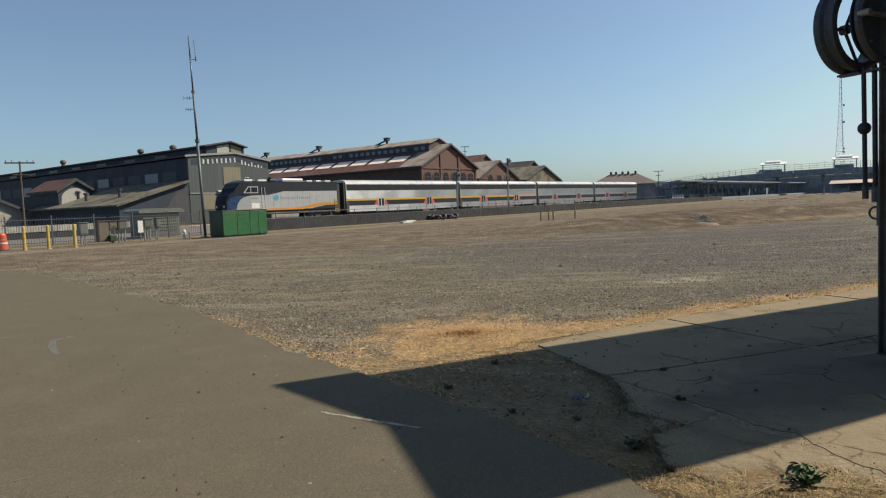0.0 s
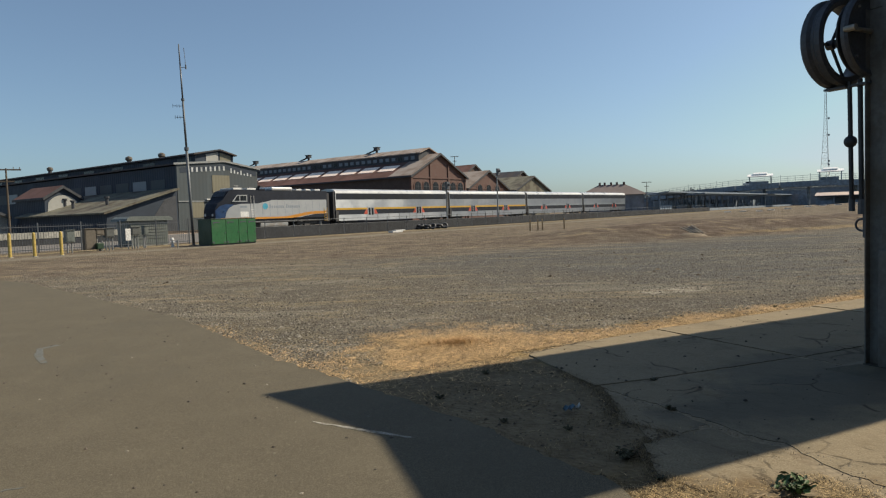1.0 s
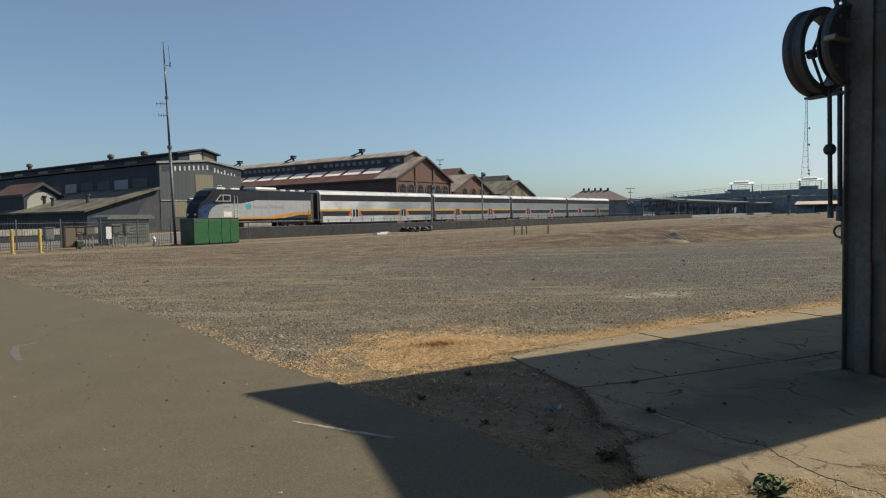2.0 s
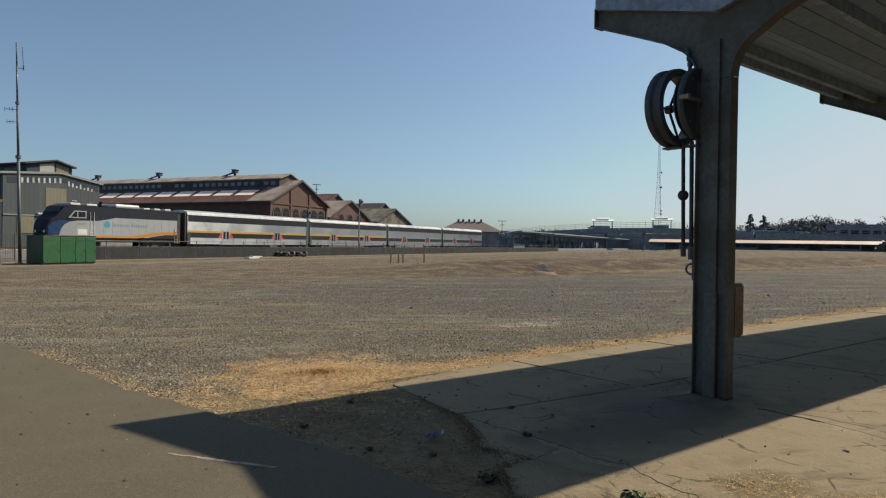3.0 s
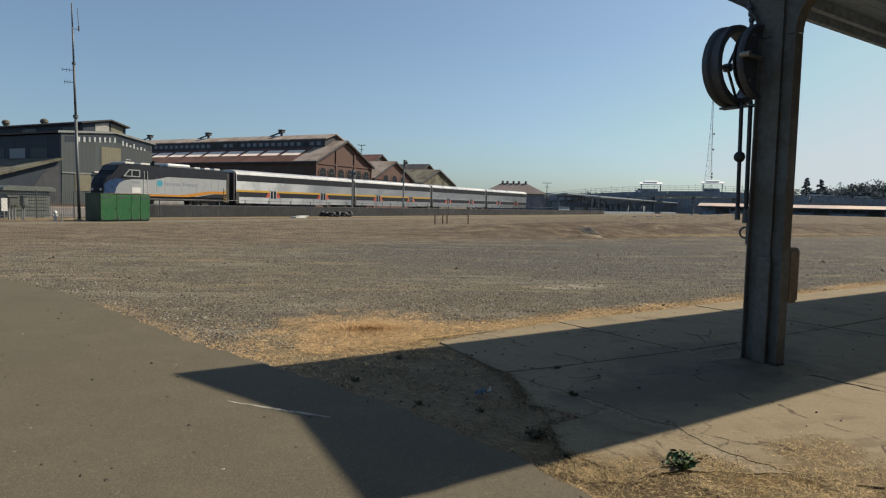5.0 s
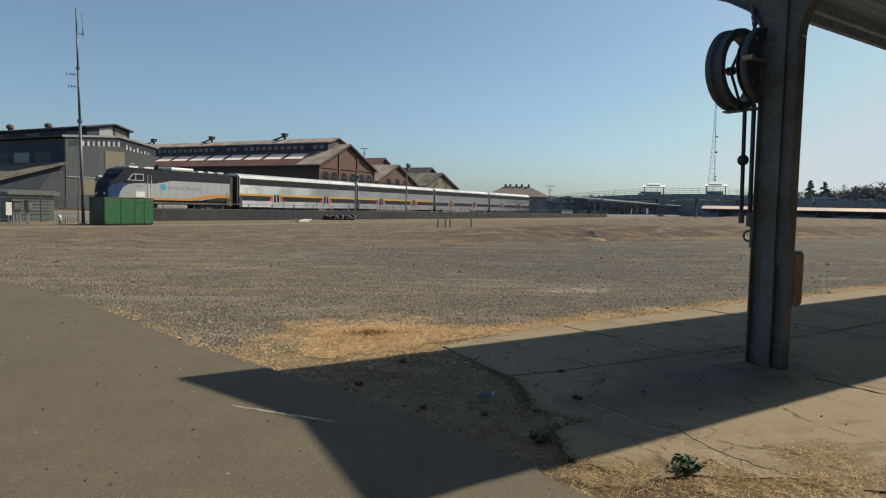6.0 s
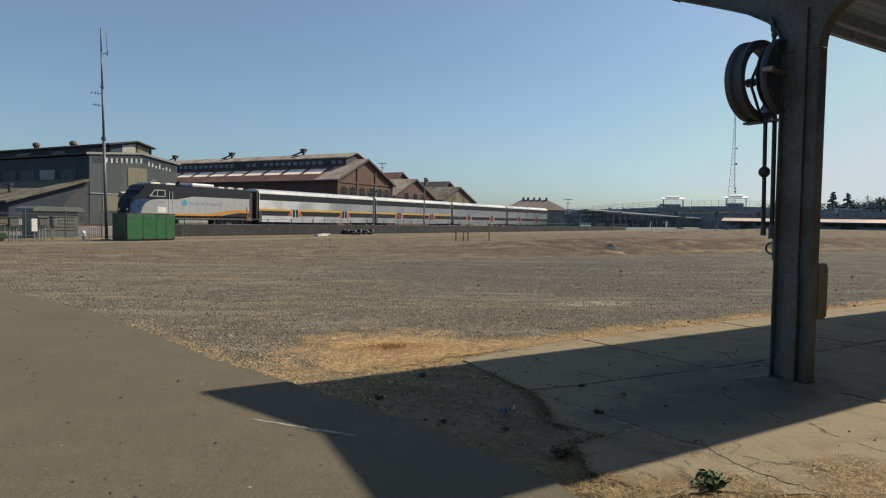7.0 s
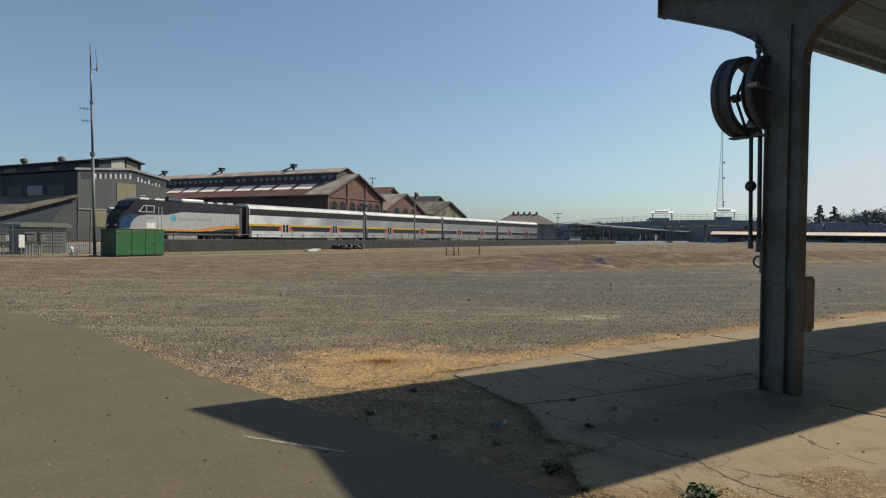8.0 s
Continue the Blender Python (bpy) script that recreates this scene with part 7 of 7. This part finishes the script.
def straw_field(rng):
    """Places and densities of the dry straw."""
    fields = {"bright": ([], []), "old": ([], [])}

    def blade(x, y, length, lift, z):
        verts, faces = fields["old" if y < 5.5 else "bright"]
        a = rng.uniform(0, 6.283)
        d = Vector((math.cos(a), math.sin(a), 0))
        n = Vector((-d.y, d.x, 0)) * (rng.uniform(0.0006, 0.0014) if y < 5.5 else rng.uniform(0.0010, 0.0024))
        bend = Vector((rng.gauss(0, 0.06), rng.gauss(0, 0.06), 0)) * length
        p0 = Vector((x, y, z))
        p1 = p0 + d * length * 0.5 + Vector((0, 0, lift)) + bend * 0.3
        p2 = p0 + d * length + Vector((0, 0, lift * rng.uniform(0.2, 1.6))) + bend
        k = len(verts)
        verts.extend([p0 - n, p0 + n, p1 + n, p1 - n, p2])
        faces.extend([(k, k + 1, k + 2, k + 3), (k + 3, k + 2, k + 4)])

    count = 0
    while count < 190000:
        kind = rng.random()
        z = LOW + 0.004
        length = rng.uniform(0.025, 0.10)
        if kind < 0.24:
            r, a = 1.75 * rng.random() ** 0.62, rng.uniform(0, 6.283)
            x, y = 0.25 + r * math.cos(a) * 1.05 + rng.gauss(0, .2), 7.8 + r * math.sin(a) * 1.1 + rng.gauss(0, .2)
            keep = (1.0 - 0.8 * r / 1.75) * float(smooth((noise.noise((x * 2.4, y * 2.4, 3)) + 0.18) / 0.5)) * float(smooth((x + 2.0) / 1.8))
        elif kind < 0.30:
            x, y, keep = rng.gauss(0.45, 0.50), rng.gauss(8.0, 0.55), 0.9
        elif kind < 0.325:
            y = rng.uniform(5.6, 10.5)
            x, keep = -1.67 + (7.44 - y) * 0.78 + abs(rng.gauss(0, 0.32)), 0.3
        elif kind < 0.45:
            c, m = 3.4 + 24 * rng.random() ** 1.6, 6.74 + rng.gauss(0, 0.20)
            m += 0.12 * math.sin(c * 1.7) + 0.06 * math.sin(c * 4.3)
            q = CF @ Vector((c, m, 0))
            x, y, keep = q.x, q.y, 0.35 + 0.6 * float(smooth((noise.noise((c * 0.9, 0, 7)) + 0.4) / 0.6))
        elif kind < 0.990:
            c, m = rng.uniform(1.7, 5.0), rng.uniform(0.5, 3.05)
            q = CF @ Vector((c, m, 0))
            x, y = q.x, q.y
            wave = 0.35 * noise.noise((x * 1.9, y * 1.9, 0))
            inside = float(smooth((4.72 - 0.65 * c - m + wave + 0.12) / 0.30))
            heap = float(smooth(1.25 - math.hypot((c - 4.45) / 0.42, (m - 2.12) / 0.30) + wave))
            keep = max(inside, 0.5 * heap) * (0.10 + 0.90 * float(smooth((noise.noise((x * 3.4, y * 3.4, 5)) + 0.15) / 0.45)))
            length = 0.010 + 0.065 * rng.random() ** 2
            z = -0.028 if c > 3.9 or (c > 3.0 and m > 2.4) else LOW + rng.uniform(0.003, 0.018)
        else:
            c, m = rng.uniform(2.2, 4.05), rng.uniform(3.0, 6.5)
            q = CF @ Vector((c, m, 0))
            x, y, keep = q.x, q.y, 0.35
        if rng.random() > keep:
            continue
        c, m = to_cm(x, y)
        if on_asphalt(x, y) or (on_slab(c, m) and rng.random() > 0.02) or (3.1 < m < 6.3 and rng.random() > 0.30):
            continue
        blade(x, y, length, (abs(rng.gauss(0, 0.012)) + 0.002) * (0.4 if m < 3.1 else 0.5), z)
        count += 1
    for key, mat, label in (("bright", STRAW, "scattered dry yellow straw and cut grass"), ("old", OLD_STRAW, "matted old tan straw over soil and slab")):
        verts, faces = fields[key]
        data = bpy.data.meshes.new("dry_straw")
        data.from_pydata([tuple(v) for v in verts], [], faces)
        data.materials.append(mat)
        tagged(new("dry_straw", data), label, "straw", kind="stuff")


def stones(name, rng, n, pick, lo, hi, mat, label):
    """Many small angular stones, joined."""
    verts, faces = [], []
    base = [(1, 0, 0), (-1, 0, 0), (0, 1, 0), (0, -1, 0), (0, 0, 0.8), (0, 0, -0.5)]
    tri = [(0, 2, 4), (2, 1, 4), (1, 3, 4), (3, 0, 4), (2, 0, 5), (1, 2, 5), (3, 1, 5), (0, 3, 5)]
    made = 0
    while made < n:
        place = pick(rng)
        if place is None:
            continue
        x, y, z = place
        r = lo + (hi - lo) * rng.random() ** 2.5
        a = rng.uniform(0, 6.283)
        ca, sa = math.cos(a), math.sin(a)
        k = len(verts)
        for p in base:
            f = r * rng.uniform(0.65, 1.2)
            verts.append((x + f * (p[0] * ca - p[1] * sa), y + f * (p[0] * sa + p[1] * ca), z + f * p[2] * 0.75))
        faces += [tuple(k + i for i in t) for t in tri]
        made += 1
    data = bpy.data.meshes.new(name)
    data.from_pydata(verts, [], faces)
    data.materials.append(mat)
    tagged(new(name, data), label, "stones", kind="stuff")


def lot_place(rng):
    az, r = radians(rng.uniform(-32, 48)), 5.5 + 24 * rng.random() ** 1.7
    x, y = r * math.sin(az), r * math.cos(az)
    c, m = to_cm(x, y)
    if on_asphalt(x, y) or (c > 2.2 and m < 6.75):
        return None
    if (x - 0.55) ** 2 / 1.6 + (y - 7.55) ** 2 < 1.6 and rng.random() < 0.8:
        return None
    return x, y, float(ground_height(x, y)) + LOW


def clod_place(rng):
    az, r = radians(rng.uniform(-28, 46)), 14 + 32 * rng.random()
    x, y = r * math.sin(az), r * math.cos(az)
    c, m = to_cm(x, y)
    if on_asphalt(x, y) or m < 7 or (x * -math.cos(A_T) + y * math.sin(A_T)) > 36:
        return None
    return x, y, float(ground_height(x, y)) + LOW


def grit_place(rng):
    x, y = rng.uniform(-6, 1.4), rng.uniform(2.4, 12)
    return (x, y, 0.004) if on_asphalt(x, y) and y > 2 else None


def slab_place(rng):
    c, m = 4.1 + 8 * rng.random() ** 1.5, rng.uniform(1.2, 6.4)
    q = CF @ Vector((c, m, 0))
    return (q.x, q.y, -0.027) if m > 2.8 or c > 4.9 else None


def shade_place(rng):
    c, m = rng.uniform(2.4, 4.0), rng.uniform(2.9, 6.4)
    q = CF @ Vector((c, m, 0))
    return None if on_asphalt(q.x, q.y) else (q.x, q.y, LOW)


def blades(name, rng, n, pick, lo, hi, lean, width, mat, m=Matrix(), parent=None):
    """Many thin upright blades of grass, joined."""
    verts, faces = [], []
    made = 0
    while made < n:
        place = pick(rng)
        if place is None:
            continue
        p, a, h = Vector(place), rng.uniform(0, 6.283), rng.uniform(lo, hi)
        d = Vector((math.cos(a), math.sin(a), 0))
        side = Vector((-d.y, d.x, 0)) * width
        q = lean * rng.uniform(0.3, 1.2) * h
        p1, p2 = p + d * q * 0.4 + Vector((0, 0, h * 0.65)), p + d * q + Vector((0, 0, h * rng.uniform(0.8, 1.0)))
        k = len(verts)
        verts += [tuple(v) for v in (p - side, p + side, p1 + side * 0.7, p1 - side * 0.7, p2)]
        faces += [(k, k + 1, k + 2, k + 3), (k + 3, k + 2, k + 4)]
        made += 1
    data = bpy.data.meshes.new(name)
    data.from_pydata(verts, [], faces)
    data.materials.append(mat)
    return new(name, data)


def tuft_place(rng):
    r, a = abs(rng.gauss(0, 0.20)), rng.uniform(0, 6.283)
    return r * math.cos(a) * 1.25, r * math.sin(a) * 0.8, 0.0


def withered_place(rng):
    """Clumps of dead grass in the bare soil and along the broken edge of the slabs."""
    if rng.random() < 0.72:
        c, m = rng.uniform(2.2, 4.0), rng.uniform(2.7, 6.4)
        if noise.noise((c * 3.1, m * 3.1, 2)) < 0.12:
            return None
    else:
        line = [(4.08, 5.35), (3.98, 4.75), (3.72, 4.22), (3.52, 3.9), (3.6, 3.46), (3.28, 3.42), (3.0, 3.0), (3.02, 2.7), (3.2, 2.42)]
        (c0, m0), (c1, m1) = rng.choice(list(zip(line[:-1], line[1:])))
        k = rng.random()
        c, m = c0 + (c1 - c0) * k - abs(rng.gauss(0, 0.06)) + 0.03, m0 + (m1 - m0) * k + rng.gauss(0, 0.05)
    q = CF @ Vector((c, m, 0))
    return None if on_asphalt(q.x, q.y) else (q.x, q.y, LOW)


tuft = blades("grass_tuft", random.Random(51), 2200, tuft_place, 0.02, 0.10, 2.4, 0.0012, TUFT)
tuft.matrix_world = Matrix.Translation((0.33, 8.26, LOW))
tagged(tuft, "bushy tuft of dry orange-brown grass in the straw", "grass tuft")
tagged(blades("withered_grass", random.Random(52), 9000, withered_place, 0.008, 0.036, 1.6, 0.0013, WITHERED), "low withered brown grass in the bare soil", "grass", kind="stuff")
straw_field(random.Random(41))
stones("gravel_stones", random.Random(42), 30000, lot_place, 0.008, 0.034, STONE, "loose grey crushed gravel on the lot")
stones("dirt_clods", random.Random(43), 220, clod_place, 0.025, 0.085, DIRT_CLOD, "small dark dirt clods and stones on the lot")
stones("asphalt_grit", random.Random(44), 170, grit_place, 0.006, 0.026, PEBBLE, "dark grit and pebbles on the asphalt")
stones("platform_grit", random.Random(45), 240, slab_place, 0.006, 0.024, PEBBLE, "dark grit on the platform slabs")
stones("shaded_soil", random.Random(46), 1100, shade_place, 0.004, 0.022, DIRT_CLOD, "dark crumbly soil beside the platform")
stones("pale_grit", random.Random(47), 240, grit_place, 0.004, 0.016, STONE, "pale grit scattered on the asphalt")


def crack_place(rng):
    """Crumbs along the broken edge of the platform slab."""
    line = [(4.0, 4.62), (4.0, 3.5), (4.05, 2.95), (3.94, 2.4), (3.95, 2.1)]
    (c0, m0), (c1, m1) = rng.choice(list(zip(line[:-1], line[1:])))
    k = rng.random()
    q = CF @ Vector((c0 + (c1 - c0) * k + rng.gauss(0, 0.05), m0 + (m1 - m0) * k + rng.gauss(0, 0.04), 0))
    return q.x, q.y, -0.032


def edge_place(rng):
    """Soil heaped over the broken edge of the slabs."""
    line = [(4.10, 5.5), (3.98, 4.75), (3.72, 4.22), (3.52, 3.9), (3.6, 3.46), (3.28, 3.42), (3.0, 3.0), (3.02, 2.7), (3.2, 2.42)]
    (c0, m0), (c1, m1) = rng.choice(list(zip(line[:-1], line[1:])))
    k, n = rng.random(), noise.noise((c0 + m0 * 2, rng.random() * 0.2, 4))
    q = CF @ Vector((c0 + (c1 - c0) * k + rng.gauss(-0.03, 0.05 + 0.04 * n), m0 + (m1 - m0) * k + rng.gauss(0, 0.05), 0))
    return q.x, q.y, -0.036


stones("edge_soil", random.Random(49), 600, edge_place, 0.004, 0.018, DIRT_CLOD, "crumbly brown soil over the broken slab edge")
stones("crack_crumbs", random.Random(48), 320, crack_place, 0.002, 0.010, STONE, "crumbs of soil and concrete along a crack")
